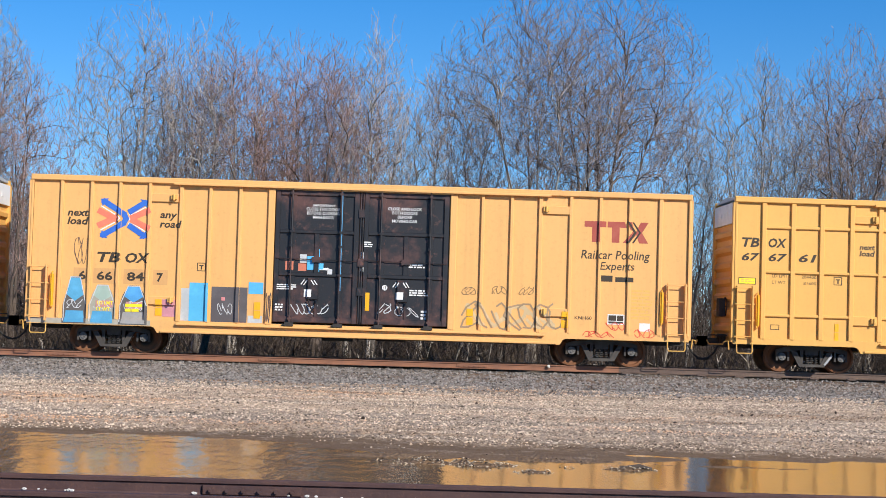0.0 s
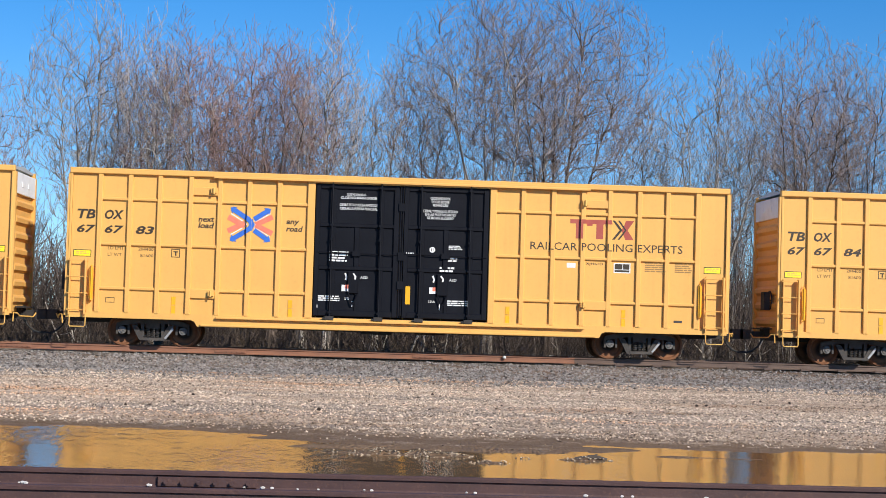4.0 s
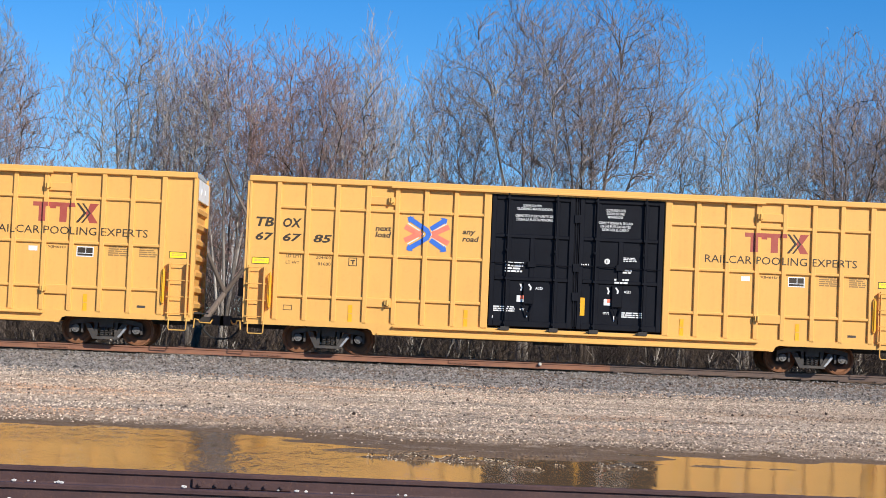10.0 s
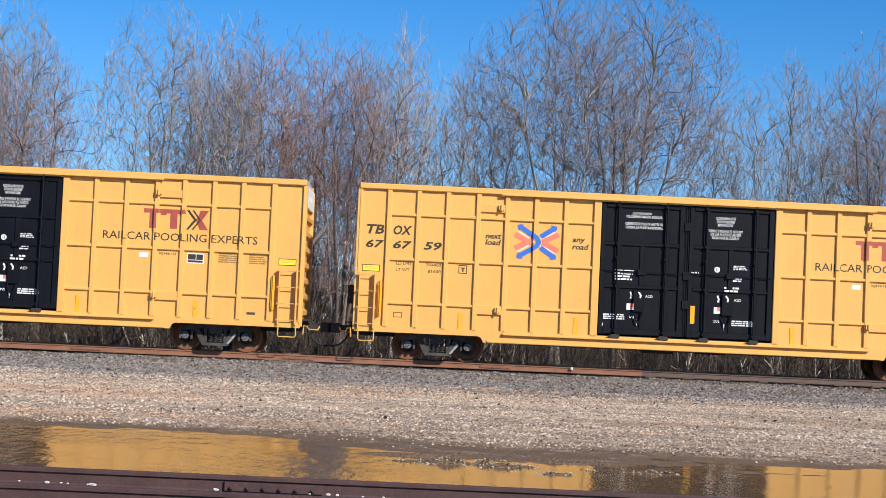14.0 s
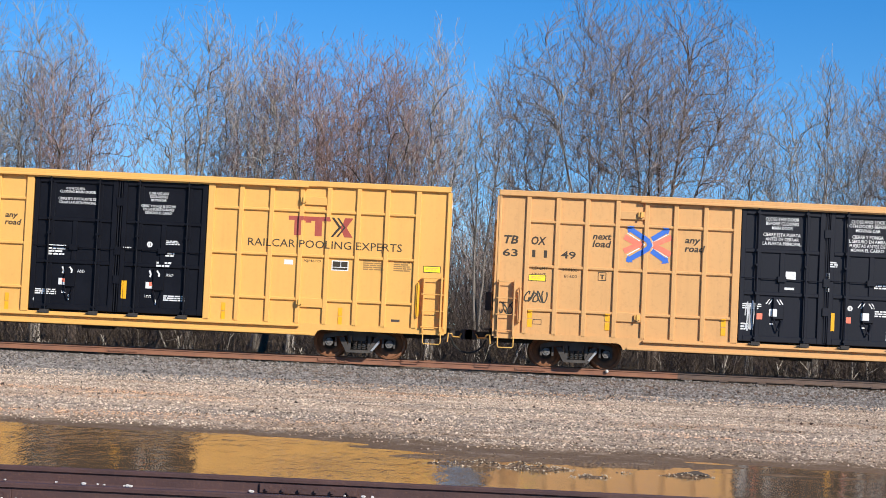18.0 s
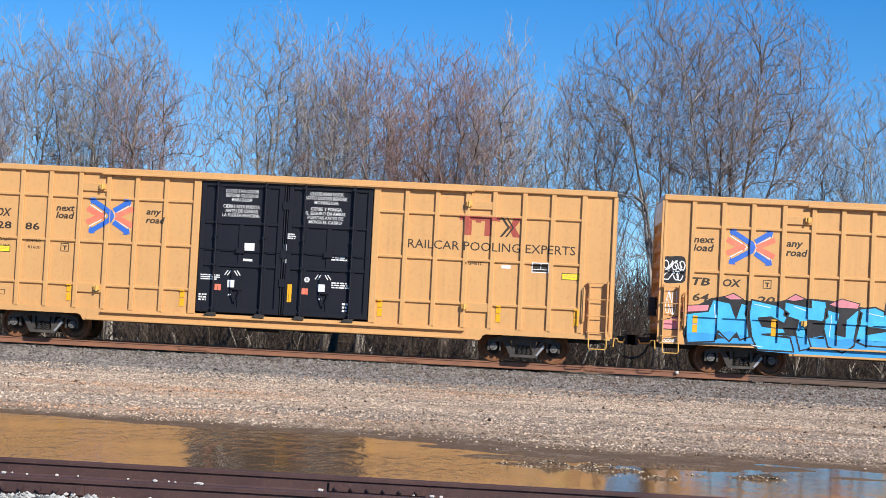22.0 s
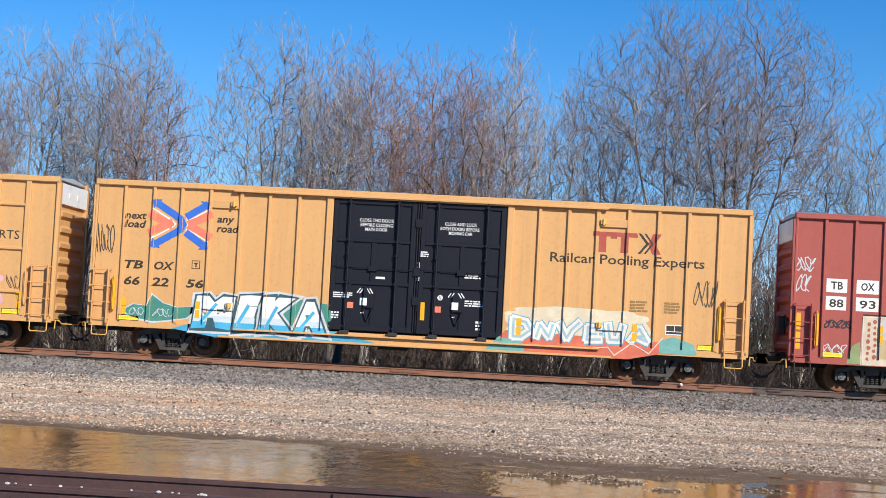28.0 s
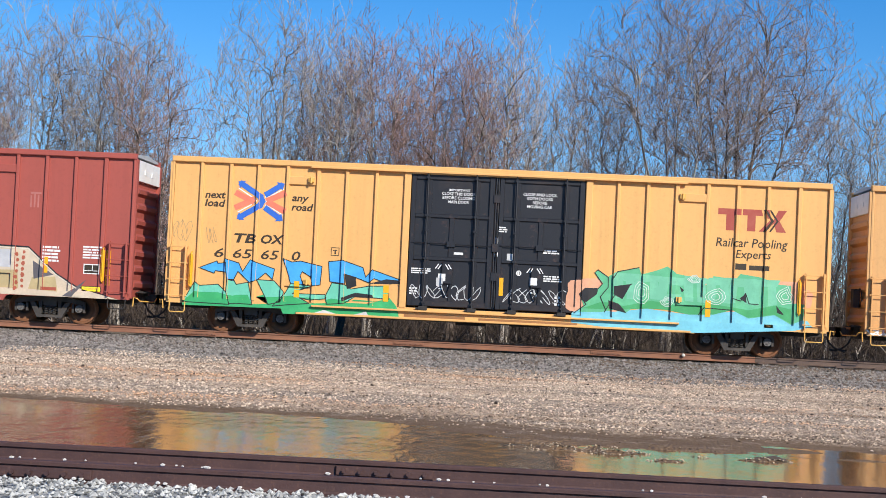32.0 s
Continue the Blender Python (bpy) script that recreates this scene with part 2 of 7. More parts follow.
def water_material():
    m = bpy.data.materials.new("muddy_water")
    m.use_nodes = True
    n, l = m.node_tree.nodes, m.node_tree.links
    p = n["Principled BSDF"]
    p.inputs["Roughness"].default_value, p.inputs["IOR"].default_value = 0.10, 1.17
    co = n.new("ShaderNodeTexCoord")
    nz = n.new("ShaderNodeTexNoise")
    nz.inputs["Scale"].default_value = 0.4
    l.new(co.outputs["Object"], nz.inputs["Vector"])
    mx = n.new("ShaderNodeMix")
    mx.data_type = "RGBA"
    l.new(nz.outputs["Fac"], mx.inputs["Factor"])
    mx.inputs["A"].default_value, mx.inputs["B"].default_value = (0.150, 0.085, 0.038, 1), (0.195, 0.118, 0.055, 1)
    l.new(mx.outputs["Result"], p.inputs["Base Color"])
    # wind ripples, strong in some patches and faint in others
    mp = n.new("ShaderNodeMapping")
    mp.inputs["Scale"].default_value, mp.inputs["Rotation"].default_value = (2.2, 0.9, 1), (0, 0, 0.25)
    l.new(co.outputs["Object"], mp.inputs["Vector"])
    rp = n.new("ShaderNodeTexNoise")
    rp.inputs["Scale"].default_value, rp.inputs["Detail"].default_value = 2.0, 4
    l.new(mp.outputs["Vector"], rp.inputs["Vector"])
    pt = n.new("ShaderNodeTexNoise")
    pt.inputs["Scale"].default_value = 0.35
    l.new(co.outputs["Object"], pt.inputs["Vector"])
    am = n.new("ShaderNodeMapRange")
    am.inputs["From Min"].default_value, am.inputs["From Max"].default_value = 0.42, 0.75
    am.inputs["To Min"].default_value, am.inputs["To Max"].default_value = 0.10, 0.7
    sx = n.new("ShaderNodeSeparateXYZ")
    l.new(co.outputs["Object"], sx.inputs[0])
    calm = n.new("ShaderNodeMapRange")      # the sheltered end of the puddle lies calm
    calm.inputs["From Min"].default_value, calm.inputs["From Max"].default_value = 1.8, -1.2
    calm.inputs["To Min"].default_value, calm.inputs["To Max"].default_value = -0.25, 0.12
    l.new(sx.outputs["X"], calm.inputs["Value"])
    ad = n.new("ShaderNodeMath")
    l.new(pt.outputs["Fac"], ad.inputs[0])
    l.new(calm.outputs["Result"], ad.inputs[1])
    l.new(ad.outputs[0], am.inputs["Value"])
    bp = n.new("ShaderNodeBump")
    bp.inputs["Distance"].default_value = 0.05
    l.new(am.outputs["Result"], bp.inputs["Strength"])
    l.new(rp.outputs["Fac"], bp.inputs["Height"])
    l.new(bp.outputs["Normal"], p.inputs["Normal"])
    return m


def bark_material(name, a, b):
    """Bark and twigs: every limb of its own shade between a and b, mottled along its length."""
    m = material(name, a, 0.85, 0, [(2.5, b, 0.5, 0.4, 0.7)], spec=0.2, per_object=0.12)
    n, l = m.node_tree.nodes, m.node_tree.links
    p = n["Principled BSDF"]
    was = p.inputs["Base Color"].links[0].from_socket
    g = n.new("ShaderNodeNewGeometry")
    r = n.new("ShaderNodeValToRGB")
    r.color_ramp.elements[0].color = (*[x * 0.34 for x in a], 1)
    r.color_ramp.elements[1].color = (*[min(0.85, x * 1.15) for x in b], 1)
    r.color_ramp.elements.new(0.5).color = (*[x * 0.62 + y * 0.22 for x, y in zip(a, b)], 1)
    l.new(g.outputs["Random Per Island"], r.inputs["Fac"])
    x = n.new("ShaderNodeMix")
    x.data_type = "RGBA"
    x.inputs["Factor"].default_value = 0.75
    l.new(was, x.inputs["A"])
    l.new(r.outputs["Color"], x.inputs["B"])
    l.new(x.outputs["Result"], p.inputs["Base Color"])
    return m


# ---------------------------------------------------------------- mesh helpers
CACHE = {}


def box(bm, x0, x1, y0, y1, z0, z1):
    v = [bm.verts.new((x, y, z)) for x in (x0, x1) for y in (y0, y1) for z in (z0, z1)]
    for f in ((0, 1, 3, 2), (4, 6, 7, 5), (0, 4, 5, 1), (2, 3, 7, 6), (0, 2, 6, 4), (1, 5, 7, 3)):
        bm.faces.new([v[i] for i in f])


def soft_box(bm, x0, x1, y0, y1, z0, z1, r=0.012):
    """A box with chamfered edges all round its front face (towards -y)."""
    box(bm, x0, x1, y0 + r, y1, z0, z1)
    a = [bm.verts.new(p) for p in ((x0, y0 + r, z0), (x1, y0 + r, z0), (x1, y0 + r, z1), (x0, y0 + r, z1))]
    b = [bm.verts.new(p) for p in ((x0 + r, y0, z0 + r), (x1 - r, y0, z0 + r), (x1 - r, y0, z1 - r), (x0 + r, y0, z1 - r))]
    bm.faces.new(b)
    for i in range(4):
        j = (i + 1) % 4
        bm.faces.new((a[i], a[j], b[j], b[i]))


def rod(bm, p, q, r, n=8, r2=None):
    p, q = Vector(p), Vector(q)
    d = (q - p).normalized()
    u = d.orthogonal().normalized()
    w = d.cross(u)
    r2 = r if r2 is None else r2
    a = [bm.verts.new(p + (u * math.cos(k) + w * math.sin(k)) * r) for k in [2 * math.pi * i / n for i in range(n)]]
    b = [bm.verts.new(q + (u * math.cos(k) + w * math.sin(k)) * r2) for k in [2 * math.pi * i / n for i in range(n)]]
    for i in range(n):
        j = (i + 1) % n
        bm.faces.new((a[i], a[j], b[j], b[i]))
    bm.faces.new(a[::-1])
    bm.faces.new(b)


def pipe(bm, pts, r, n=6):
    """One bent tube along the points."""
    pts = [Vector(p) for p in pts]
    rings, u = [], None
    for i, p in enumerate(pts):
        d = (pts[min(i + 1, len(pts) - 1)] - pts[max(i - 1, 0)]).normalized()
        u = d.orthogonal() if u is None else u - d * u.dot(d)
        u.normalize()
        w = d.cross(u)
        rings.append([bm.verts.new(p + (u * math.cos(k) + w * math.sin(k)) * r) for k in [2 * math.pi * j / n for j in range(n)]])
    for a, b in zip(rings, rings[1:]):
        for i in range(n):
            j = (i + 1) % n
            bm.faces.new((a[i], a[j], b[j], b[i]))
    bm.faces.new(rings[0][::-1])
    bm.faces.new(rings[-1])


def slab(bm, pts, y0, y1):
    """The outline pts (x, z), anticlockwise, drawn out from y0 to y1."""
    a = [bm.verts.new((x, y0, z)) for x, z in pts]
    b = [bm.verts.new((x, y1, z)) for x, z in pts]
    bm.faces.new(a)
    bm.faces.new(b[::-1])
    for i in range(len(pts)):
        j = (i + 1) % len(pts)
        bm.faces.new((a[j], a[i], b[i], b[j]))


def built(key, build, mat_):
    """The mesh that build(bm) makes, made once for each key and material."""
    k = (key, mat_.name)
    if k not in CACHE:
        bm = bmesh.new()
        build(bm)
        bmesh.ops.recalc_face_normals(bm, faces=bm.faces)
        me = bpy.data.meshes.new(key)
        bm.to_mesh(me)
        bm.free()
        me.materials.append(mat_)
        CACHE[k] = me
    return CACHE[k]


def part(name, data, parent, label="", at=(0, 0, 0)):
    ob = new(name, data)
    ob.parent = parent
    ob.location = at
    if label:
        ob["label"] = label
    return ob


def raw_mesh(name, verts, faces, mat_, smooth=False):
    me = bpy.data.meshes.new(name)
    me.from_pydata(verts, [], faces)
    me.materials.append(mat_)
    if smooth:
        me.polygons.foreach_set("use_smooth", [True] * len(me.polygons))
    return me


def stuff(name, verts, faces, mat_, label, category):
    return tagged(new(name, raw_mesh(name, verts, faces, mat_)), label, category, "", "stuff")


# ---------------------------------------------------------------- ground, water and tracks
WATER = -0.62
PROFILE_Y = [-4000, 12, 13.6, 14.15, 14.3, 15.6, 16.0, 16.5, 21.8, 23.4, 25.0, 32.0, 40.0, 45.0, 48.0, 49.3, 52.2, 53.6, 56, 61, 72, 110, 4000]
PROFILE_Z = [-0.55, -0.55, -0.53, -0.54, -0.585, -0.58, -0.60, -0.70, -0.69, -0.635, -0.575, -0.49, -0.46, -0.42, -0.33, -0.25, -0.20, -0.35, -0.95, -0.9, -0.5, -0.2, 0.0]
MOUNDS = [(1.3, 22.35, 2.3, 0.62, 0.055), (-2.2, 23.1, 2.6, 0.35, 0.03), (1.0, 20.9, 0.8, 0.35, 0.088), (1.6, 20.1, 0.5, 0.3, 0.08), (-0.3, 21.9, 0.9, 0.25, 0.085), (0.1, 21.0, 0.5, 0.25, 0.075), (2.9, 20.8, 0.7, 0.14, 0.085), (2.0, 21.8, 0.9, 0.22, 0.05), (4.6, 21.6, 1.6, 0.2, 0.07)]


def ground_z(x, y):
    x, y = np.asarray(x, float), np.asarray(y, float)
    shift = -0.136 * np.clip(x, -9, 9) * ((y > 17) & (y < 34)) * np.clip((y - 17) / 4, 0, 1) * np.clip((34 - y) / 6, 0, 1)
    z = np.interp(y - shift, PROFILE_Y, PROFILE_Z)
    near = (y > 17) & (y < 60)
    wav = (np.sin(x * 1.7 + np.sin(y * 1.3) * 1.5) * np.sin(y * 2.1 + x * 0.6) * 0.012 + np.sin(x * 4.3 + y * 2.7) * np.sin(y * 5.1 - x * 1.9) * 0.007
           + np.sin(x * 0.43 + 1.0) * np.sin(y * 0.61) * 0.015)
    z = z + wav * near
    islets = np.exp(-((x - 1.4) / 2.6) ** 2 - ((y - 20.9) / 1.0) ** 2)
    z = z + islets * 0.045 * (np.sin(x * 9.1 + np.sin(y * 7.0)) * np.sin(y * 11.3 + x * 2.1) + 0.6 * np.sin(x * 17.0 + 1.3) * np.sin(y * 19.0 + x))
    for mx, my, sx, sy, h in MOUNDS:
        z = z + h * np.exp(-((x - mx) / sx) ** 2 - ((y - my) / sy) ** 2)
    return z


def build_ground():
    xs = np.concatenate([[-4000, -1500, -600, -250, -120, -70], np.arange(-45, -14, 1.5), np.arange(-14, 14, 0.16), np.arange(14, 46, 1.5), [70, 120, 250, 600, 1500, 4000]])
    ys = np.concatenate([[-4000, -1000, -200, -50, 0, 8], np.arange(11, 16, 0.4), np.arange(16, 26, 0.12), np.arange(26, 56, 0.6), np.arange(56, 112, 4), [140, 220, 400, 900, 2000, 4000]])
    gx, gy = np.meshgrid(xs, ys)
    v = np.stack([gx.ravel(), gy.ravel(), ground_z(gx, gy).ravel()], 1)
    w, h = len(xs), len(ys)
    i = (np.arange(h - 1)[:, None] * w + np.arange(w - 1)[None]).ravel()
    f = np.stack([i, i + 1, i + 1 + w, i + w], 1)
    me = raw_mesh("ground", v.tolist(), f.tolist(), ground_material(), True)
    tagged(new("ground", me), "grey and tan gravel ground beside the railway", "ground", "", "structure")
    me = raw_mesh("water", [(-60, 15.75, WATER), (60, 15.75, WATER), (60, 27, WATER), (-60, 27, WATER)], [(0, 1, 2, 3)], water_material())
    tagged(new("water", me), "shallow muddy brown puddle between the tracks", "puddle", "", "structure")


def island_material(name, a, b, rough=0.9, bands=None):
    """Loose stones, each of its own shade; bands: the tint of the darker drifts that run along the track."""
    m = bpy.data.materials.new(name)
    m.use_nodes = True
    n, l = m.node_tree.nodes, m.node_tree.links
    p = n["Principled BSDF"]
    p.inputs["Roughness"].default_value, p.inputs["Specular IOR Level"].default_value = rough, 0.2
    g = n.new("ShaderNodeNewGeometry")
    r = n.new("ShaderNodeValToRGB")
    r.color_ramp.elements[0].color, r.color_ramp.elements[1].color = (*a, 1), (*b, 1)
    for at, f in ((0.15, 0.30), (0.45, 0.62), (0.80, 0.86)):
        r.color_ramp.elements.new(at).color = (*[x + (y - x) * f for x, y in zip(a, b)], 1)
    l.new(g.outputs["Random Per Island"], r.inputs["Fac"])
    col = r.outputs["Color"]
    if bands:
        co = n.new("ShaderNodeTexCoord")
        for stretch, lo, hi, tint in (((0.16, 0.85, 1), 0.50, 0.64, bands), ((0.5, 2.4, 1), 0.54, 0.70, (0.62, 0.60, 0.60)), ((0.12, 0.5, 1), 0.56, 0.68, (0.95, 0.74, 0.60))):
            mp = n.new("ShaderNodeMapping")
            mp.inputs["Scale"].default_value = stretch
            l.new(co.outputs["Object"], mp.inputs["Vector"])
            z = n.new("ShaderNodeTexNoise")
            z.inputs["Scale"].default_value, z.inputs["Detail"].default_value = 1.0, 5
            l.new(mp.outputs["Vector"], z.inputs["Vector"])
            f = n.new("ShaderNodeMapRange")
            f.inputs["From Min"].default_value, f.inputs["From Max"].default_value = lo, hi
            l.new(z.outputs["Fac"], f.inputs["Value"])
            x = n.new("ShaderNodeMix")
            x.data_type, x.blend_type = "RGBA", "MULTIPLY"
            l.new(f.outputs["Result"], x.inputs["Factor"])
            l.new(col, x.inputs["A"])
            x.inputs["B"].default_value = (*tint, 1)
            col = x.outputs["Result"]
    l.new(col, p.inputs["Base Color"])
    return m


def scatter(name, x0, x1, y0, y1, count, size, mat_, label, seed, lift=0.3, keep=None):
    """Loose stones as small uneven octahedra."""
    rng = np.random.default_rng(seed)
    x, y = rng.uniform(x0, x1, count), rng.uniform(y0, y1, count)
    if keep is not None:
        ok = keep(x, y, rng)
        x, y = x[ok], y[ok]
    c = len(x)
    s = rng.uniform(size[0], size[1], c) * rng.uniform(0.7, 1.3, c)
    base = np.array([(1, 0, 0), (-1, 0, 0), (0, 1, 0), (0, -1, 0), (0, 0, 1), (0, 0, -1)], float)
    v = base[None] * rng.uniform(0.6, 1.2, (c, 6, 1)) + rng.uniform(-0.25, 0.25, (c, 6, 3))
    a = rng.uniform(0, 6.28, c)
    rot = np.zeros((c, 3, 3))
    rot[:, 0, 0], rot[:, 0, 1], rot[:, 1, 0], rot[:, 1, 1], rot[:, 2, 2] = np.cos(a), -np.sin(a), np.sin(a), np.cos(a), 0.75
    v = np.einsum("nij,nkj->nki", rot, v) * s[:, None, None]
    v += np.stack([x, y, ground_z(x, y) + s * lift], 1)[:, None]
    f = np.array([(0, 2, 4), (2, 1, 4), (1, 3, 4), (3, 0, 4), (2, 0, 5), (1, 2, 5), (3, 1, 5), (0, 3, 5)])
    f = (f[None] + (np.arange(c) * 6)[:, None, None]).reshape(-1, 3)
    return stuff(name, v.reshape(-1, 3).tolist(), f.tolist(), mat_, label, "gravel")


def build_stones():
    pale = island_material("pale_limestone", (0.10, 0.072, 0.052), (0.88, 0.70, 0.53), 0.9, (0.62, 0.56, 0.52))
    grey = island_material("grey_ballast", (0.045, 0.040, 0.037), (0.37, 0.33, 0.295))
    near = island_material("blue_grey_ballast", (0.07, 0.075, 0.08), (0.62, 0.61, 0.57))
    dry = lambda x, y, rng: ground_z(x, y) > WATER + 0.012 + rng.uniform(0, 0.03, len(x))
    wet = island_material("wet_gravel", (0.03, 0.019, 0.011), (0.26, 0.18, 0.11), 0.6)
    scatter("wet_gravel", -4, 7, 18.8, 22.9, 1300, (0.010, 0.024), wet, "wet brown gravel along the edge of the puddle", 6, keep=dry)
    scatter("gravel", -13, 13, 22.7, 42, 64000, (0.011, 0.026), pale, "pale tan limestone gravel beside the puddle", 3,
            keep=lambda x, y, rng: dry(x, y, rng) & (((x - 1.3) / 2.3) ** 2 + ((y - 22.5) / 0.75) ** 2 > rng.uniform(0.6, 1.3, len(x))))
    scatter("ballast", -17, 17, 38.5, 49.5, 24000, (0.022, 0.045), grey, "dark grey ballast along the main track", 4,
            keep=lambda x, y, rng: rng.uniform(38, 43, len(x)) < y)
    shoal = island_material("shoal_gravel", (0.06, 0.04, 0.025), (0.62, 0.49, 0.34), 0.6)
    scatter("shoal_stones", -0.4, 3.4, 18.9, 21.5, 3000, (0.009, 0.020), shoal, "wet stones standing out of the shallow water", 12, keep=lambda x, y, rng: ground_z(x, y) > WATER - 0.045 - rng.uniform(0, 0.02, len(x)))
    twigs = island_material("fallen_twigs", (0.03, 0.02, 0.015), (0.09, 0.06, 0.045))
    scatter("dark_stones", -12, 12, 26, 44, 110, (0.02, 0.05), twigs, "small dark stones and clods strewn over the gravel", 9)
    scatter("near_ballast", -5.5, 5.5, 11.8, 14.1, 9000, (0.014, 0.032), near, "blue-grey and white ballast round the siding", 5, lift=0.5)


def rail_profile():
    half = [(0.075, 0.0), (0.075, 0.012), (0.02, 0.028), (0.009, 0.045), (0.009, 0.132), (0.036, 0.142), (0.037, 0.17), (0.028, 0.18)]
    return half + [(-y, z) for y, z in half[::-1]]


def rail_mesh(mat_, x0, x1, step):
    pr = rail_profile()
    xs = np.arange(x0, x1 + step, step)
    v = [(x, y, z - 0.18) for x in xs for y, z in pr]
    k = len(pr)
    f = [(i * k + j, i * k + (j + 1) % k, (i + 1) * k + (j + 1) % k, (i + 1) * k + j) for i in range(len(xs) - 1) for j in range(k)]
    return raw_mesh("rail", v, f, mat_)


def joint_mesh(mat_):
    def build(bm):
        soft_box(bm, -0.46, 0.46, -0.046, -0.010, -0.145, -0.055, 0.008)
        for i in range(6):
            x = -0.38 + i * 0.152
            rod(bm, (x, -0.085, -0.10), (x, -0.046, -0.10), 0.022, 6)
    return built("joint_bar", build, mat_)


def anchor_mesh(mat_):
    def build(bm):
        box(bm, -0.12, 0.12, -0.19, -0.03, -0.20, -0.155)
        for x in (-0.14, 0.14):
            box(bm, x - 0.025, x + 0.025, -0.10, 0.07, -0.21, -0.165)
        for x in (-0.06, 0.06):
            rod(bm, (x, -0.095, -0.16), (x, -0.095, -0.13), 0.014, 6)
    return built("tie_plate", build, mat_)


def build_track(name, y_near, y_far, top, mat_, label, joints_near, joints_far, ties, tie_top, plates):
    track = tagged(new(name), label, "railway track", "", "structure")
    for y, joints in ((y_near, joints_near), (y_far, joints_far)):
        main = name == "main_track"
        rail = part("rail", rail_mesh(mat_, -380, 6.7 if main else 400, 19.335 if main else 20), track, at=(0, y, top))
        if main:
            part("rail", rail_mesh(M["dark_rail"], 6.71, 400, 19.66), track, "greyer length of rail", (0, y, top))
        head = built("running_surface", lambda bm: box(bm, -380, 400, -0.024, 0.024, 0.0, 0.003), M["railhead"] if name == "main_track" else mat_)
        part("running_surface", head, rail)
        for x in joints:
            part("joint_bar", joint_mesh(mat_), rail, "bolted joint bar", (x, 0, 0))
        for x in plates:
            part("tie_plate", anchor_mesh(M["dark_rail"]), rail, at=(x, 0, 0))
    mid = (y_near + y_far) / 2
    tie = built(name + "_tie", lambda bm: soft_box(bm, -0.11, 0.11, -1.3, 1.3, -0.2, 0, 0.015), M["tie"])
    rng = random.Random(7)
    for x in ties:
        part("tie", tie, track, at=(x + rng.uniform(-0.03, 0.03), mid + rng.uniform(-0.05, 0.05), tie_top + rng.uniform(-0.012, 0.006)))


def build_tracks():
    build_track("main_track", 49.88, 51.32, 0.0, M["rail"], "rust-brown main line rails on dark ballast", (-9.9, -3.6, 2.3), (-6,),
                [-19.5 + 0.56 * i for i in range(71)], -0.235, [6.9 + 1.13 * i for i in range(12)])
    build_track("siding_track", 14.2, 15.7, -0.38, M["old_rail"], "rusty siding rails half sunk in gravel beside a puddle", (-4.15,), (-1.3,),
                [-7 + 0.56 * i for i in range(26)], -0.56, [])
    # loose stones lying on the foot of the siding rails
    white = material("white_stone", (0.62, 0.60, 0.57), 0.9, 0, [(30, (0.4, 0.38, 0.36), 0.7, 0.45, 0.7)])
    rng = random.Random(11)
    for i in range(64):
        y = 14.2 if i % 2 else 15.7
        s = rng.uniform(0.009, 0.026)

        def build(bm, s=s):
            bmesh.ops.create_icosphere(bm, subdivisions=1, radius=s)
            for v in bm.verts:
                v.co = Vector((v.co.x * rng.uniform(0.9, 1.5), v.co.y * rng.uniform(0.8, 1.2), v.co.z * rng.uniform(0.6, 0.9)))
        st = new("stone", built("stone%d" % (i % 8), build, white))
        st.location = (rng.uniform(-5, 5), y - 0.05 - rng.uniform(0, 0.03), -0.522 + s * 0.45)
        tagged(st, "small white stone lying against a siding rail", "stone", "stones on the siding")
    stick = new("stick", built("stick", lambda bm: (rod(bm, (-0.20, 0, 0.0), (0.05, 0.02, 0.025), 0.022, 7, 0.030), rod(bm, (0.05, 0.02, 0.025), (0.21, -0.01, 0.0), 0.030, 7, 0.016), rod(bm, (0.02, 0.02, 0.03), (0.10, 0.10, 0.055), 0.012, 6, 0.006)), M["tie"]))
    stick.location = (3.06, 21.0, WATER + 0.004)
    tagged(stick, "dark sodden stick lying in the shallow water", "stick")
    lump = new("stone", built("yellow_stone", lambda bm: bmesh.ops.create_icosphere(bm, subdivisions=1, radius=0.045), M["label"]))
    lump.location, lump.scale = (-2.35, 12.95, -0.50), (1.6, 1.0, 0.7)
    tagged(lump, "yellow painted stone lying in the ballast", "stone")
    pebble = new("stone", built("rail_stone", lambda bm: bmesh.ops.create_icosphere(bm, subdivisions=2, radius=0.055), white))
    pebble.location = (4.58, 49.80, -0.05)
    tagged(pebble, "pale stone on the edge of the main rail", "stone")


# ---------------------------------------------------------------- woods
def unit(v):
    return v / np.maximum(np.linalg.norm(v, axis=-1, keepdims=True), 1e-6)


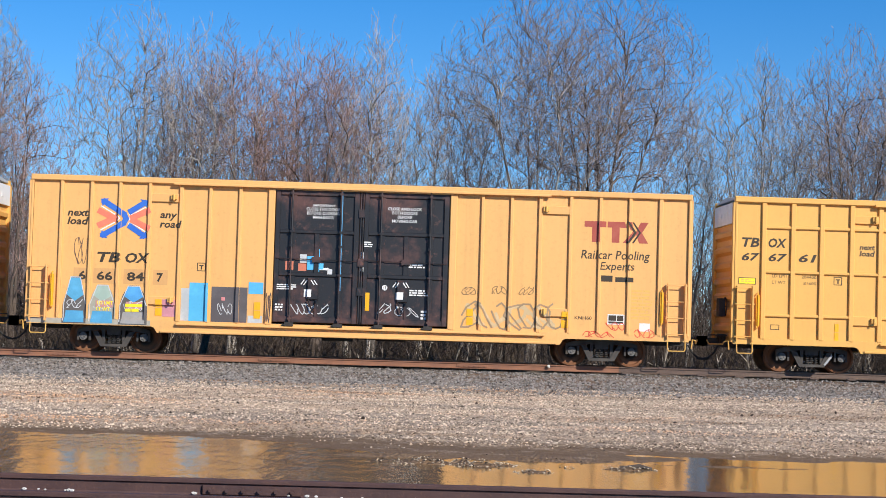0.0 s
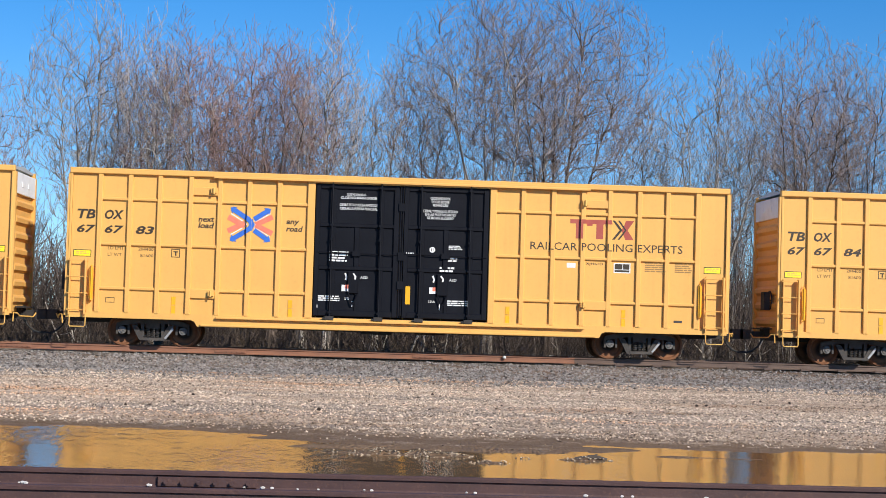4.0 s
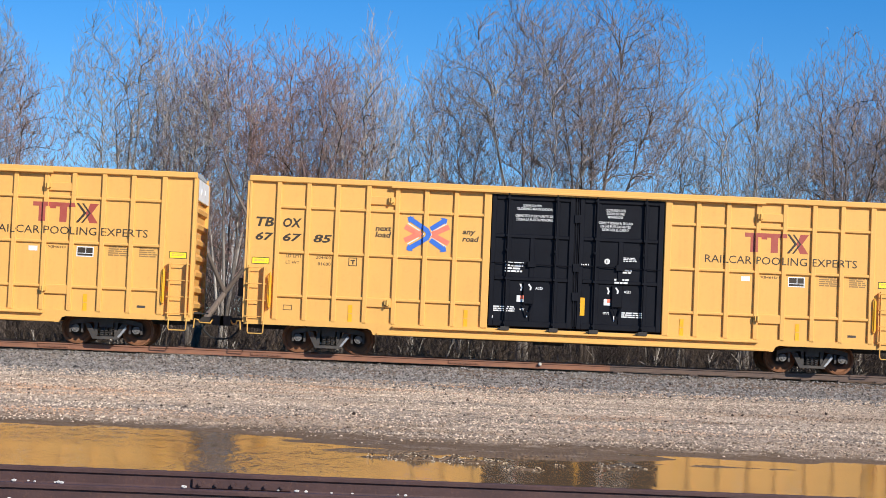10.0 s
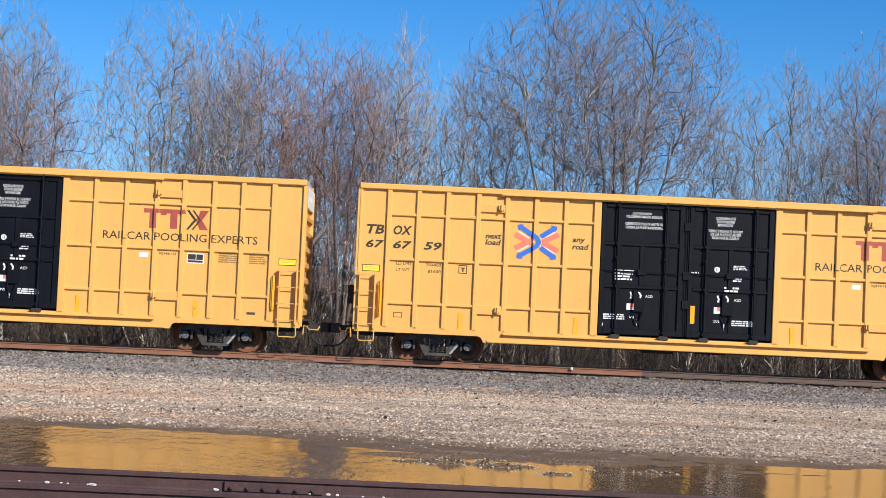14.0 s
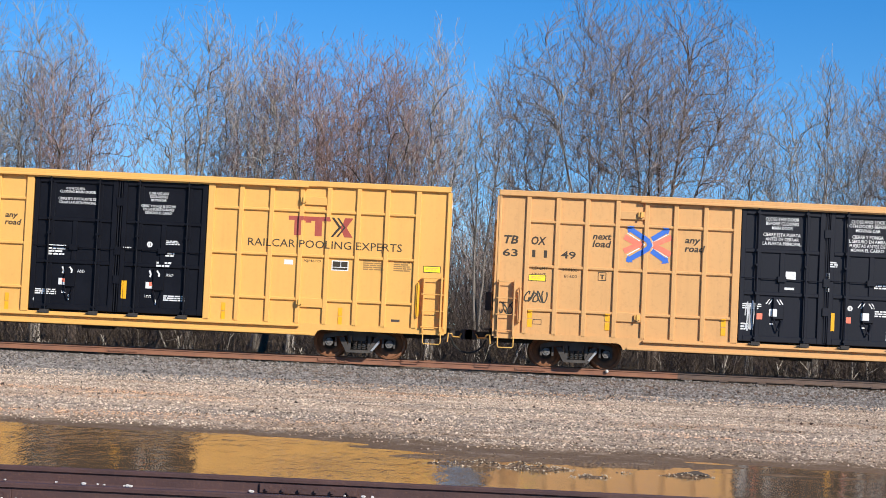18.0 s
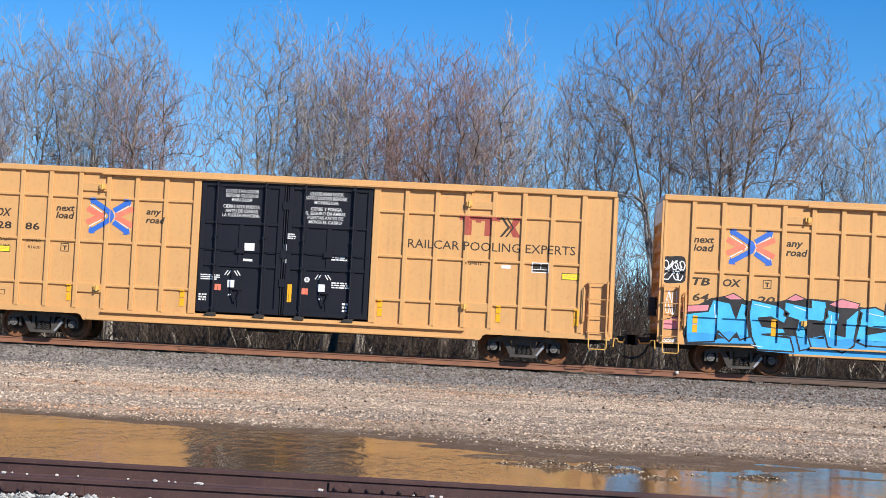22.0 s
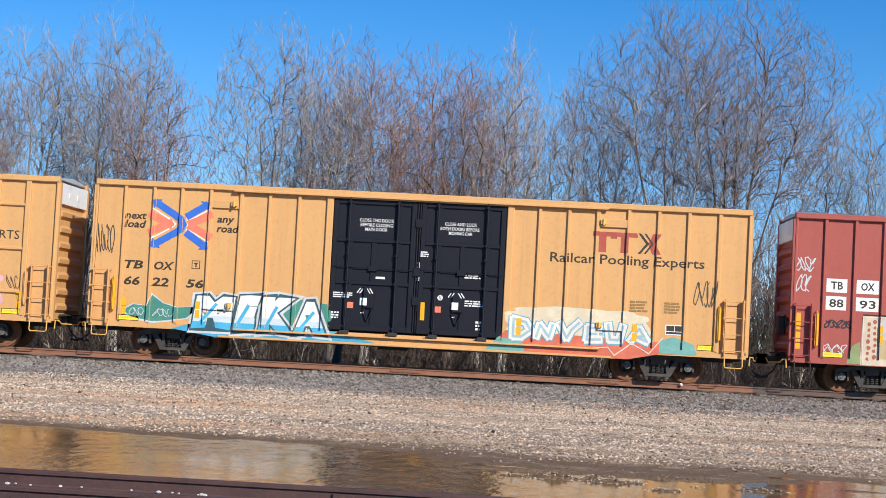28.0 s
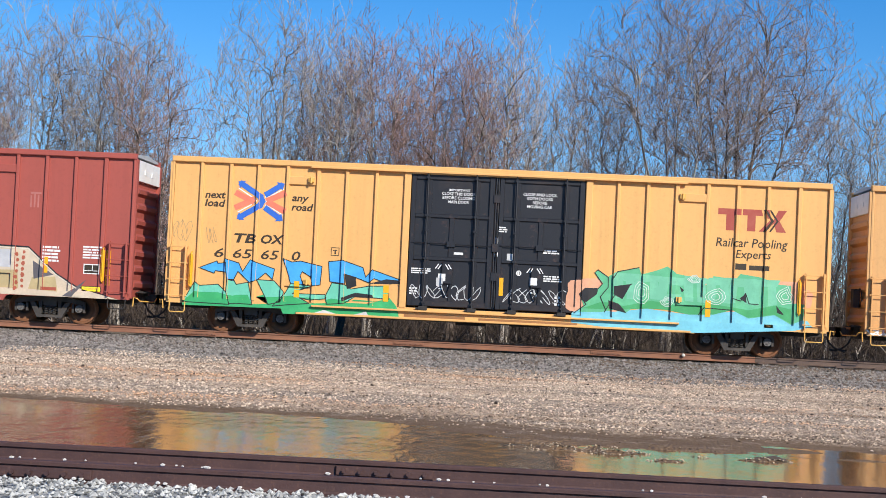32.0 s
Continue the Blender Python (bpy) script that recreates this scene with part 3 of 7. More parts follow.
def limb_mesh(name, runs, mat_, n):
    """One mesh of tapered limbs. runs: (points as an array limbs x knots x 3, radius at the foot, radius at the tip)."""
    verts, faces, start = [], [], 0
    k = np.arange(n) * 2 * np.pi / n
    for P, r0, r1 in runs:
        N, K = P.shape[:2]
        d = unit(np.gradient(P, axis=1))
        u = unit(np.cross(d, np.array([0.31, 0.77, 0.55])))
        w = np.cross(d, u)
        f = np.linspace(0, 1, K)[None, :]
        r = (r0[:, None] * (1 - f) + r1[:, None] * f)[..., None, None]
        ring = P[:, :, None] + (u[:, :, None] * np.cos(k)[None, None, :, None] + w[:, :, None] * np.sin(k)[None, None, :, None]) * r
        verts.append(ring.reshape(-1, 3))
        i = start + (np.arange(N)[:, None, None] * K + np.arange(K - 1)[None, :, None]) * n
        j = np.arange(n)[None, None, :]
        faces.append(np.stack([i + j, i + (j + 1) % n, i + n + (j + 1) % n, i + n + j], 3).reshape(-1, 4))
        start += N * K * n
    return raw_mesh(name, np.concatenate(verts).tolist(), np.concatenate(faces).tolist(), mat_, True)


def march(rng, p, d, length, steps, rise, stray):
    """Stems that start at p towards d and turn upwards as they go."""
    out = [p]
    for i in range(steps):
        d = unit(d + np.array([0, 0, rise]) + rng.normal(0, stray, p.shape))
        out.append(out[-1] + d * (length / steps)[:, None])
    return np.stack(out, 1)


def reach(rng, P, radius, goals, steps, bend, stray, thin, climb=0.42):
    """Limbs that leave the nearest lower places on the parent limbs P in soft bows and end at the goals."""
    N, K = P.shape[:2]
    knots = P[:, 1:].reshape(-1, 3)
    ways = unit(P[:, 1:] - P[:, :-1]).reshape(-1, 3)
    owner = np.repeat(np.arange(N), K - 1)
    place = np.tile(np.arange(1, K) / (K - 1), N)
    best = []
    for g in np.array_split(goals, max(1, len(goals) * len(knots) // 1500000)):
        v = g[:, None] - knots[None]
        d = np.sqrt((v * v).sum(2)) + 1e-6
        best.append((d * (1 + 1.6 * np.maximum(climb - v[..., 2] / d, 0)) + 0.12 / d).argmin(1))
    best = np.concatenate(best)
    p = knots[best]
    gap = np.linalg.norm(goals - p, axis=1)[:, None]
    bow = p + unit(ways[best] + np.array([0, 0, 0.25])) * gap * bend
    u = np.linspace(0, 1, steps + 1)[None, :, None]
    Q = p[:, None] * (1 - u) ** 2 + bow[:, None] * 2 * u * (1 - u) + goals[:, None] * u ** 2
    Q[:, 1:-1] += rng.normal(0, stray, Q[:, 1:-1].shape) * gap[:, None]
    return Q, radius[owner[best]] * (1 - 0.6 * place[best]) * thin


def tree_model(seed, height, half, stems, fork, dense, bark, twig, lean=0.0, low=0.30):
    """A bare broadleaf tree: stems that part at the fork and fan out, then limbs, branches, twigs and their budded ends that fill an uneven crown."""
    rng = np.random.default_rng(seed)
    mid, foot_z = height * 0.62, height * low
    ph = rng.uniform(0, 6.28, 6)

    def strewn(count, edge):
        """Places spread through the crown."""
        p = np.stack([rng.uniform(-1.3, 1.3, count * 5), rng.uniform(-1.3, 1.3, count * 5), rng.uniform(foot_z, height * 1.08, count * 5)], 1)
        a = np.arctan2(p[:, 1], p[:, 0])
        v = (p[:, 2] - mid) / (height - mid)
        lump = edge * (1 + 0.15 * np.sin(3 * a + ph[0] + 2 * v) + 0.10 * np.sin(5 * a + ph[1] - 3 * v) + 0.08 * np.sin(2 * a + ph[2] + 5 * v))
        r = np.hypot(p[:, 0], p[:, 1])
        wide = np.where(v > 0, np.sqrt(np.maximum(lump ** 2 - np.maximum(v, 0) ** 2, 0)), (0.34 + 0.66 * np.clip((p[:, 2] - foot_z) / (mid - foot_z), 0, 1)) * lump)
        keep = (r < wide) & (rng.uniform(0, 1, len(p)) < 0.45 + 0.55 * r / np.maximum(wide, 1e-3))
        p = p[keep][:count] * np.array([half, half, 1])
        p[:, 0] += lean * (p[:, 2] - fork) * 0.1
        return p

    a = 6.28 * (np.arange(stems) + rng.uniform(0, 0.6, stems)) / stems
    out = np.sqrt((np.arange(stems) + 0.3) / stems)
    foot = np.stack([np.cos(a) * 0.12, np.sin(a) * 0.12, fork + rng.normal(0, 0.25, stems)], 1)
    tip = np.stack([np.cos(a) * out * half * 0.66 + lean * (height - fork) * 0.09, np.sin(a) * out * half * 0.66, height * (0.80 - 0.20 * out ** 2) + rng.normal(0, 0.25, stems)], 1)
    u = np.linspace(0, 1, 11)[None, :, None]
    bow = foot + (tip - foot) * np.array([0.46, 0.46, 0.46])
    S = foot[:, None] * (1 - u) ** 2 + bow[:, None] * 2 * u * (1 - u) + tip[:, None] * u ** 2
    S[:, 1:-1] += np.cumsum(rng.normal(0, 0.05, S[:, 1:-1].shape), 1)
    rs = rng.uniform(0.55, 0.95, stems) * 0.0085 * height
    base = np.stack([foot * np.array([1.6, 1.6, 0]) + np.array([0, 0, -0.3]), foot * np.array([1.1, 1.1, 0.5]), S[:, 0]], 1)
    area = half * (height - foot_z)
    L1, r1 = reach(rng, S, rs, strewn(int(2.3 * area), 0.95), 8, 0.50, 0.022, 0.62)
    r1 = np.clip(r1, 0.026, 0.075)
    L2, r2 = reach(rng, L1, r1, strewn(int(20 * area * dense), 0.95), 3, 0.45, 0.035, 0.6)
    r2 = np.clip(r2, 0.013, 0.024)
    L3, r3 = reach(rng, L2, r2, strewn(int(72 * area * dense), 1.0), 2, 0.42, 0.04, 0.7, 0.66)
    L4, r4 = reach(rng, L3, r2[:1].repeat(len(L3)), strewn(int(120 * area * dense), 1.04), 1, 0.4, 0.0, 0.7, 0.74)
    e = L4[::3, -1]
    bud = np.stack([e, e + unit(L4[::3, -1] - L4[::3, 0] + rng.normal(0, 0.2, e.shape)) * rng.uniform(0.06, 0.13, len(e))[:, None]], 1)

    def full(P, r):
        return np.full(len(P), r)
    trunk = limb_mesh("trunk", [(base, rs * 1.35, rs), (S, rs, full(S, 0.012)), (L1, r1, full(L1, 0.008))], bark, 6)
    crown = limb_mesh("crown", [(L2, r2, full(L2, 0.0068)), (L3, full(L3, 0.0082), full(L3, 0.0060)), (L4, full(L4, 0.0066), full(L4, 0.0052)), (bud, full(bud, 0.0150), full(bud, 0.007))], twig, 3)
    return trunk, crown


def build_woods():
    bark = bark_material("pale_bark", (0.20, 0.172, 0.148), (0.54, 0.49, 0.43))
    dusk = bark_material("brown_bark", (0.10, 0.075, 0.06), (0.26, 0.205, 0.17))
    twig = bark_material("brown_twigs", (0.22, 0.165, 0.145), (0.50, 0.40, 0.355))
    red = bark_material("reddish_twigs", (0.27, 0.165, 0.14), (0.54, 0.375, 0.33))
    grey = bark_material("grey_twigs", (0.29, 0.24, 0.21), (0.62, 0.54, 0.48))
    # seed, height, half width, stems, fork, twigs
    models = {
        "wide": (tree_model(41, 15.2, 4.4, 6, 2.0, 0.80, bark, twig), "wide spreading bare tree with brown twigs behind the railway"),
        "leaning": (tree_model(42, 15.4, 4.2, 5, 2.2, 0.80, dusk, twig, 0.5), "leaning bare tree with heavy brown limbs behind the railway"),
        "vase": (tree_model(43, 12.9, 2.7, 6, 1.6, 0.80, bark, grey), "slender vase-shaped bare tree with grey twigs behind the railway"),
        "round": (tree_model(44, 13.6, 2.6, 5, 2.2, 0.9, dusk, twig), "round-crowned bare tree with brown twigs behind the railway"),
        "tall": (tree_model(45, 13.8, 2.6, 5, 1.4, 0.74, bark, grey), "tall pale bare tree with grey twigs behind the railway"),
        "thicket": (tree_model(46, 12.9, 2.5, 6, 1.0, 0.86, dusk, red, 0, 0.2), "dense bare tree with reddish-brown twigs behind the railway"),
        "russet": (tree_model(47, 12.8, 2.5, 5, 1.2, 0.82, bark, red, 0, 0.2), "bare tree with russet twigs and pale stems behind the railway"),
        "thin": (tree_model(48, 13.2, 1.6, 3, 1.2, 0.8, bark, grey), "thin upright bare tree with pale twigs behind the railway"),
        "small": (tree_model(49, 8.6, 1.9, 5, 0.6, 0.8, dusk, twig, 0, 0.15), "small bushy bare tree in the back of the woods"),
    }
    rng = random.Random(5)

    def tree(kind, x, y, size=1.0, turn=None):
        (trunk, crown), label = models[kind]
        t = new("tree")
        t.matrix_basis = pose(x, y, float(ground_z(x, y)) - 0.05, 0, 0, rng.uniform(0, 360) if turn is None else turn) @ Matrix.Scale(size, 4)
        part("trunk", trunk, t)
        part("crown", crown, t)
        tagged(t, label, "tree", "trees behind the railway")

    for row in (("tall", -26.5, 72, 0.98), ("thicket", -24.3, 70, 1.02), ("tall", -21.9, 71, 0.99), ("round", -19.9, 73, 0.99), ("tall", -17.8, 70.5, 1.04), ("thicket", -16.0, 69.5, 0.93),
                ("tall", -11.3, 70.5, 1.03), ("thicket", -9.4, 73, 1.04), ("thin", -8.3, 69.5, 1.02), ("russet", -6.9, 70, 1.04), ("thicket", -5.0, 72, 1.04), ("thicket", -3.4, 70, 1.0), ("russet", -2.2, 73, 1.03),
                ("thin", -1.1, 70, 1.05), ("thin", 0.9, 71.5, 0.93), ("wide", 5.7, 70.5, 1.03, 20), ("leaning", 8.4, 71.5, 1.06, 0), ("thin", 3.0, 74, 0.98),
                ("vase", 15.2, 71, 1.03), ("thin", 13.2, 75, 0.90), ("round", 19.2, 71, 1.05), ("round", 22.4, 72, 1.01), ("thin", 17.4, 76, 0.86), ("russet", 20.9, 75, 1.0), ("vase", 25.6, 71, 1.04), ("round", 28.2, 73, 1.02)):
        tree(*row)
    for i in range(20):
        tree("small", -32 + 3.3 * i + rng.uniform(-0.8, 0.8), rng.uniform(76, 96), rng.uniform(0.85, 1.15))
    # brushwood, saplings and weeds, each as one mass
    nr = np.random.default_rng(8)

    def brush(name, count, y0, y1, h0, h1, r, mat_, label, lean, x1=34):
        p = np.stack([nr.uniform(-x1, x1, count), nr.uniform(y0, y1, count), np.zeros(count)], 1)
        p[:, 2] = ground_z(p[:, 0], p[:, 1]) - 0.05
        h = nr.uniform(h0, h1, count) * (0.75 + 0.35 * np.sin(p[:, 0] * 0.7) * np.sin(p[:, 0] * 0.23 + 1))
        d = unit(np.concatenate([nr.normal(0, lean, (count, 2)), np.ones((count, 1))], 1))
        rr = r * nr.uniform(0.6, 1.5, count)
        stem = march(nr, p, d, h, 4, 0.02, lean * 0.45)
        runs = [(stem, rr, rr * 0.35)]
        for k in (1, 2, 3):
            q = stem[:, k]
            runs.append((march(nr, q, unit(d + nr.normal(0, 0.55, d.shape)), h * 0.32, 2, 0.1, 0.15), rr * 0.5, rr * 0.25))
        tagged(new(name, limb_mesh(name, runs, mat_, 3)), label, "brush", "", "stuff")

    dark = bark_material("dark_brush", (0.055, 0.039, 0.029), (0.16, 0.12, 0.092))
    straw = bark_material("dry_weeds", (0.08, 0.055, 0.036), (0.27, 0.20, 0.135))
    pale = bark_material("pale_stalks", (0.30, 0.25, 0.20), (0.72, 0.64, 0.54))
    brush("undergrowth", 4200, 61, 84, 1.5, 5.4, 0.013, dark, "dense brown leafless undergrowth below the trees", 0.5)
    brush("brambles", 3000, 56, 61, 1.2, 4.2, 0.010, dark, "tangled dark brown brambles along the ditch", 0.75)
    brush("saplings", 260, 62, 84, 3.0, 7.0, 0.020, dusk, "thin brown saplings in front of the woods", 0.22)
    brush("weeds", 2000, 59.5, 66, 0.5, 1.9, 0.008, straw, "dry straw-coloured weeds along the ditch behind the track", 0.6)
    brush("pale_stalks", 130, 59.6, 63.5, 0.8, 2.2, 0.040, pale, "pale bare stalks standing in the ditch", 0.16)
    brush("far_woods", 3800, 94, 118, 5.2, 10.4, 0.034, dusk, "distant dark brown leafless woods", 0.3)

    # a dark leaning tree with a low fork, close behind the cars
    t = new("tree")
    t.location = (-6.9, 58.4, float(ground_z(-6.9, 58.4)) - 0.05)
    fork = (1.15, 0, 2.75)

    def limb(bm, pts, r):
        for i, (p, q) in enumerate(zip(pts, pts[1:])):
            rod(bm, p, q, r * (1 - i * 0.17), 8, r * (1 - (i + 1) * 0.17))
    part("trunk", built("leaning_trunk", lambda bm: limb(bm, [(0, 0, -0.1), (0.30, 0, 1.5), fork], 0.15), dusk), t)
    for pts in ([fork, (1.75, 0.1, 3.6), (1.85, 0.2, 5.4), (1.35, 0.2, 6.3), (0.9, 0.1, 7.4)], [fork, (0.5, -0.1, 4.1), (0.1, 0, 5.6), (-0.7, 0.1, 6.8)], [(1.8, 0.1, 4.4), (2.5, 0, 5.6), (2.8, 0.2, 7.0)], [(1.75, 0.1, 3.6), (2.7, 0, 4.3), (3.5, 0, 5.4)]):
        part("limb", built("leaning_limb%.1f" % pts[1][0], lambda bm, pts=pts: limb(bm, pts, 0.085), dusk), t)
    tagged(t, "dark leaning tree with a low fork close behind the railway", "tree")

    # a white box on a mast beyond the trees
    mast = new("signal_mast")
    mast.location = (-8.75, 92.0, float(ground_z(-8.75, 92.0)))
    white = material("white_enamel", (0.78, 0.78, 0.76), 0.5, 0, [(6, (0.6, 0.6, 0.58), 0.5, 0.5, 0.7)])
    part("mast", built("mast", lambda bm: rod(bm, (0, 0, -0.1), (0, 0, 5.9), 0.075, 10), white), mast, "white steel mast")
    part("box", built("mast_box", lambda bm: soft_box(bm, -0.55, 0.18, -0.35, 0.2, 2.9, 3.75, 0.03), white), mast, "white equipment box")
    part("collar", built("mast_collar", lambda bm: soft_box(bm, -0.22, 0.26, -0.2, 0.2, 3.78, 4.2, 0.04), white), mast)
    tagged(mast, "white mast with an equipment box beyond the trees", "signal mast")


build_ground()
build_tracks()
build_stones()
build_woods()

# ---------------------------------------------------------------- boxcars
LONG = 19.43                    # length of a car's side
SIDE, SHEET = -1.60, -1.52      # faces of the posts and of the side sheet
DOOR = (7.15, 12.27)
SPEC = {
    "grid": {"posts": [(0.80, 0.14), (1.67, 0.14), (2.53, 0.14), (3.43, 0.14), (4.28, 0.14), (5.14, 0.14), (6.02, 0.14), (6.91, 0.22),
                       (12.29, 0.20), (13.21, 0.14), (14.11, 0.14), (15.00, 0.14), (15.80, 0.14), (16.68, 0.14), (17.53, 0.14), (18.43, 0.16)],
             "ribs": (1.67, 2.96, 4.28)},
    "post": {"posts": [(0.84, 0.10), (1.71, 0.10), (2.54, 0.10), (3.41, 0.10), (4.32, 0.12), (5.18, 0.10), (6.06, 0.10), (6.93, 0.20),
                       (12.29, 0.20), (13.20, 0.10), (14.06, 0.10), (14.90, 0.12), (15.81, 0.10), (16.69, 0.10), (17.57, 0.10), (18.47, 0.12)],
             "ribs": ()},
}
RIB = 0.045
LEAVES = ((DOOR[0], 9.62), (9.76, DOOR[1]))
DOOR_X = sorted({c for a, b in LEAVES for c in (a + 0.14, b - 0.16, a + (b - a) * 0.19, a + (b - a) * 0.25, a + (b - a) * 0.76, a + (b - a) * 0.82, a + (b - a) * 0.47 - 0.16, a + (b - a) * 0.47 + 0.16, a, b)})
DOOR_Z = [1.0, 1.22, 1.72, 2.36, 2.40, 2.52, 3.66, 3.78, 4.78]


def depth(kind, x, z):
    """How far out the painted face lies at a place of the side."""
    if DOOR[0] < x < DOOR[1] and z > 1.0:
        for a, b in LEAVES:
            w = b - a
            if a < x < b:
                if abs(x - a - w * 0.47) < 0.16 and 1.72 < z < 2.36:
                    return -1.583
                if x < a + 0.14 or x > b - 0.16:
                    return -1.563
                if z < 1.22 or 2.40 < z < 2.52 or 3.66 < z < 3.78 or z > 4.78:
                    return -1.558
                if w * 0.19 < x - a < w * 0.25 or w * 0.76 < x - a < w * 0.82:
                    return -1.538
        return -1.503
    if z < 0.98:
        return SIDE
    for a, w in SPEC[kind]["posts"]:
        if a < x < a + w:
            return SIDE
    if (3.43 < x < 4.29 or 15.0 < x < 15.86) and (1.44 < z < 1.68 or 4.46 < z < 4.70):
        return -1.587
    for r in SPEC[kind]["ribs"]:
        if r - RIB < z < r + RIB:
            return -1.585
    return SHEET


def clip(poly, axis, value, keep_less):
    out = []
    for i, p in enumerate(poly):
        q = poly[(i + 1) % len(poly)]
        a, b = (p[axis] - value, q[axis] - value) if keep_less else (value - p[axis], value - q[axis])
        if a <= 0:
            out.append(p)
        if a * b < 0:
            f = a / (a - b)
            out.append((p[0] + (q[0] - p[0]) * f, p[1] + (q[1] - p[1]) * f))
    return out


def pieces_at(poly, axis, cuts):
    lo, hi = min(p[axis] for p in poly), max(p[axis] for p in poly)
    done, rest = [], poly
    for c in cuts:
        if lo < c < hi and len(rest) > 2:
            done.append(clip(rest, axis, c, True))
            rest = clip(rest, axis, c, False)
    done.append(rest)
    return [p for p in done if len(p) > 2]


def convex(poly):
    if len(poly) == 3:
        return [poly]
    from mathutils.geometry import tessellate_polygon
    return [[poly[i] for i in tri] for tri in tessellate_polygon([[Vector((x, z, 0)) for x, z in poly]])]


def painted(key, kind, polys, mat_, layer):
    """A coat of paint in the outlines polys (x, z), lying on the sheet, posts and ribs of a side."""
    k = (key, kind, mat_.name)
    if k in CACHE:
        return CACHE[k]
    cx = sorted({c for a, w in SPEC[kind]["posts"] for c in (a, a + w)} | set(DOOR) | {3.43, 4.29, 15.0, 15.86})
    cz = sorted({c for r in SPEC[kind]["ribs"] for c in (r - RIB, r + RIB)} | {0.98, 1.44, 1.68, 4.46, 4.70})
    v, f = [], []
    for i, poly in enumerate(polys):
        lift = 0.00011 * (i % 20)      # overlapping strokes never lie in one plane
        for tri in convex(poly):
            on_door = max(p[0] for p in tri) > DOOR[0] and min(p[0] for p in tri) < DOOR[1]
            for px in pieces_at(tri, 0, sorted(set(cx) | set(DOOR_X)) if on_door else cx):
                for pz in pieces_at(px, 1, sorted(set(cz) | set(DOOR_Z)) if on_door else cz):
                    mx, mz = sum(p[0] for p in pz) / len(pz), sum(p[1] for p in pz) / len(pz)
                    y = depth(kind, mx, mz) - 0.0025 * layer - lift
                    area = sum(a[0] * b[1] - b[0] * a[1] for a, b in zip(pz, pz[1:] + pz[:1]))
                    pz = pz if area > 0 else pz[::-1]
                    f.append(list(range(len(v), len(v) + len(pz))))
                    v += [(x, y, z) for x, z in pz]
    me = raw_mesh(key, v, f, mat_)
    CACHE[k] = me
    return me


GLYPH = {}


def glyphs(body, bold, shear):
    """Triangles of a text in the built-in font, with its box."""
    k = (body, bold, shear)
    if k not in GLYPH:
        cu = bpy.data.curves.new("text", "FONT")
        cu.body, cu.offset, cu.shear, cu.resolution_u, cu.fill_mode = body, bold, shear, 2, "FRONT"
        ob = bpy.data.objects.new("text", cu)
        me = ob.to_mesh()
        co = [(v.co.x, v.co.y) for v in me.vertices]
        tri = [[co[i] for i in p.vertices] for p in me.polygons]
        ob.to_mesh_clear()
        bpy.data.objects.remove(ob)
        bpy.data.curves.remove(cu)
        xs, ys = [c[0] for c in co], [c[1] for c in co]
        GLYPH[k] = (tri, min(xs), max(xs), min(ys), max(ys))
    return GLYPH[k]


def lettering(body, x0, x1, z0, z1, bold=0.0, shear=0.0, line=None):
    """Text fitted into a box."""
    tri, a, b, c, d = glyphs(body, bold, shear)
    if line:
        c, d = line
    sx, sz = (x1 - x0) / (b - a), (z1 - z0) / (d - c)
    return [[(x0 + (x - a) * sx, z0 + (y - c) * sz) for x, y in t] for t in tri]


def rect(x0, x1, z0, z1):
    return [(x0, z0), (x1, z0), (x1, z1), (x0, z1)]


def hollow(x0, x1, z0, z1, w):
    return [rect(x0, x1, z0, z0 + w), rect(x0, x1, z1 - w, z1), rect(x0, x0 + w, z0 + w, z1 - w), rect(x1 - w, x1, z0 + w, z1 - w)]


def bars(x0, x1, z0, z1, lines, seed=1, breaks=3):
    """Lines of small writing that cannot be read."""
    rng = random.Random(seed * 77 + int(x0 * 100))
    out, h = [], (z1 - z0) / lines
    for i in range(lines):
        x, end = x0, x1 - (x1 - x0) * rng.uniform(0, 0.25)
        while x < end - 0.02:
            w = rng.uniform(0.25, 1.0) * (x1 - x0) / breaks
            out.append(rect(x, min(x + w, end), z1 - h * i - h * 0.62, z1 - h * i))
            x += w + 0.025
    return out


def slanted(x0, x1, z0, z1, open_, lean=0.25):
    """A plain slanted block, open inside where open_."""
    s = (z1 - z0) * lean
    out = [(x0, z0), (x1 - s, z0), (x1, z1), (x0 + s, z1)]
    if not open_:
        return [out]
    w = 0.052
    dx = w * lean
    return [[(x0, z0), (x1 - s, z0), (x1 - s + dx, z0 + w), (x0 + dx, z0 + w)], [(x0 + s - dx, z1 - w), (x1 - dx, z1 - w), (x1, z1), (x0 + s, z1)],
            [(x0 + dx, z0 + w), (x0 + dx + w, z0 + w), (x0 + s - dx + w, z1 - w), (x0 + s - dx, z1 - w)],
            [(x1 - s + dx - w, z0 + w), (x1 - s + dx, z0 + w), (x1 - dx, z1 - w), (x1 - dx - w, z1 - w)]]


def ribbon(pts, w):
    out = []
    for (xa, za), (xb, zb) in zip(pts, pts[1:]):
        l = math.hypot(xb - xa, zb - za) or 1
        nx, nz = -(zb - za) / l * w / 2, (xb - xa) / l * w / 2
        ex, ez = (xb - xa) / l * w * 0.3, (zb - za) / l * w * 0.3
        out.append([(xa - nx - ex, za - nz - ez), (xb - nx + ex, zb - nz + ez), (xb + nx + ex, zb + nz + ez), (xa + nx - ex, za + nz - ez)])
    return out


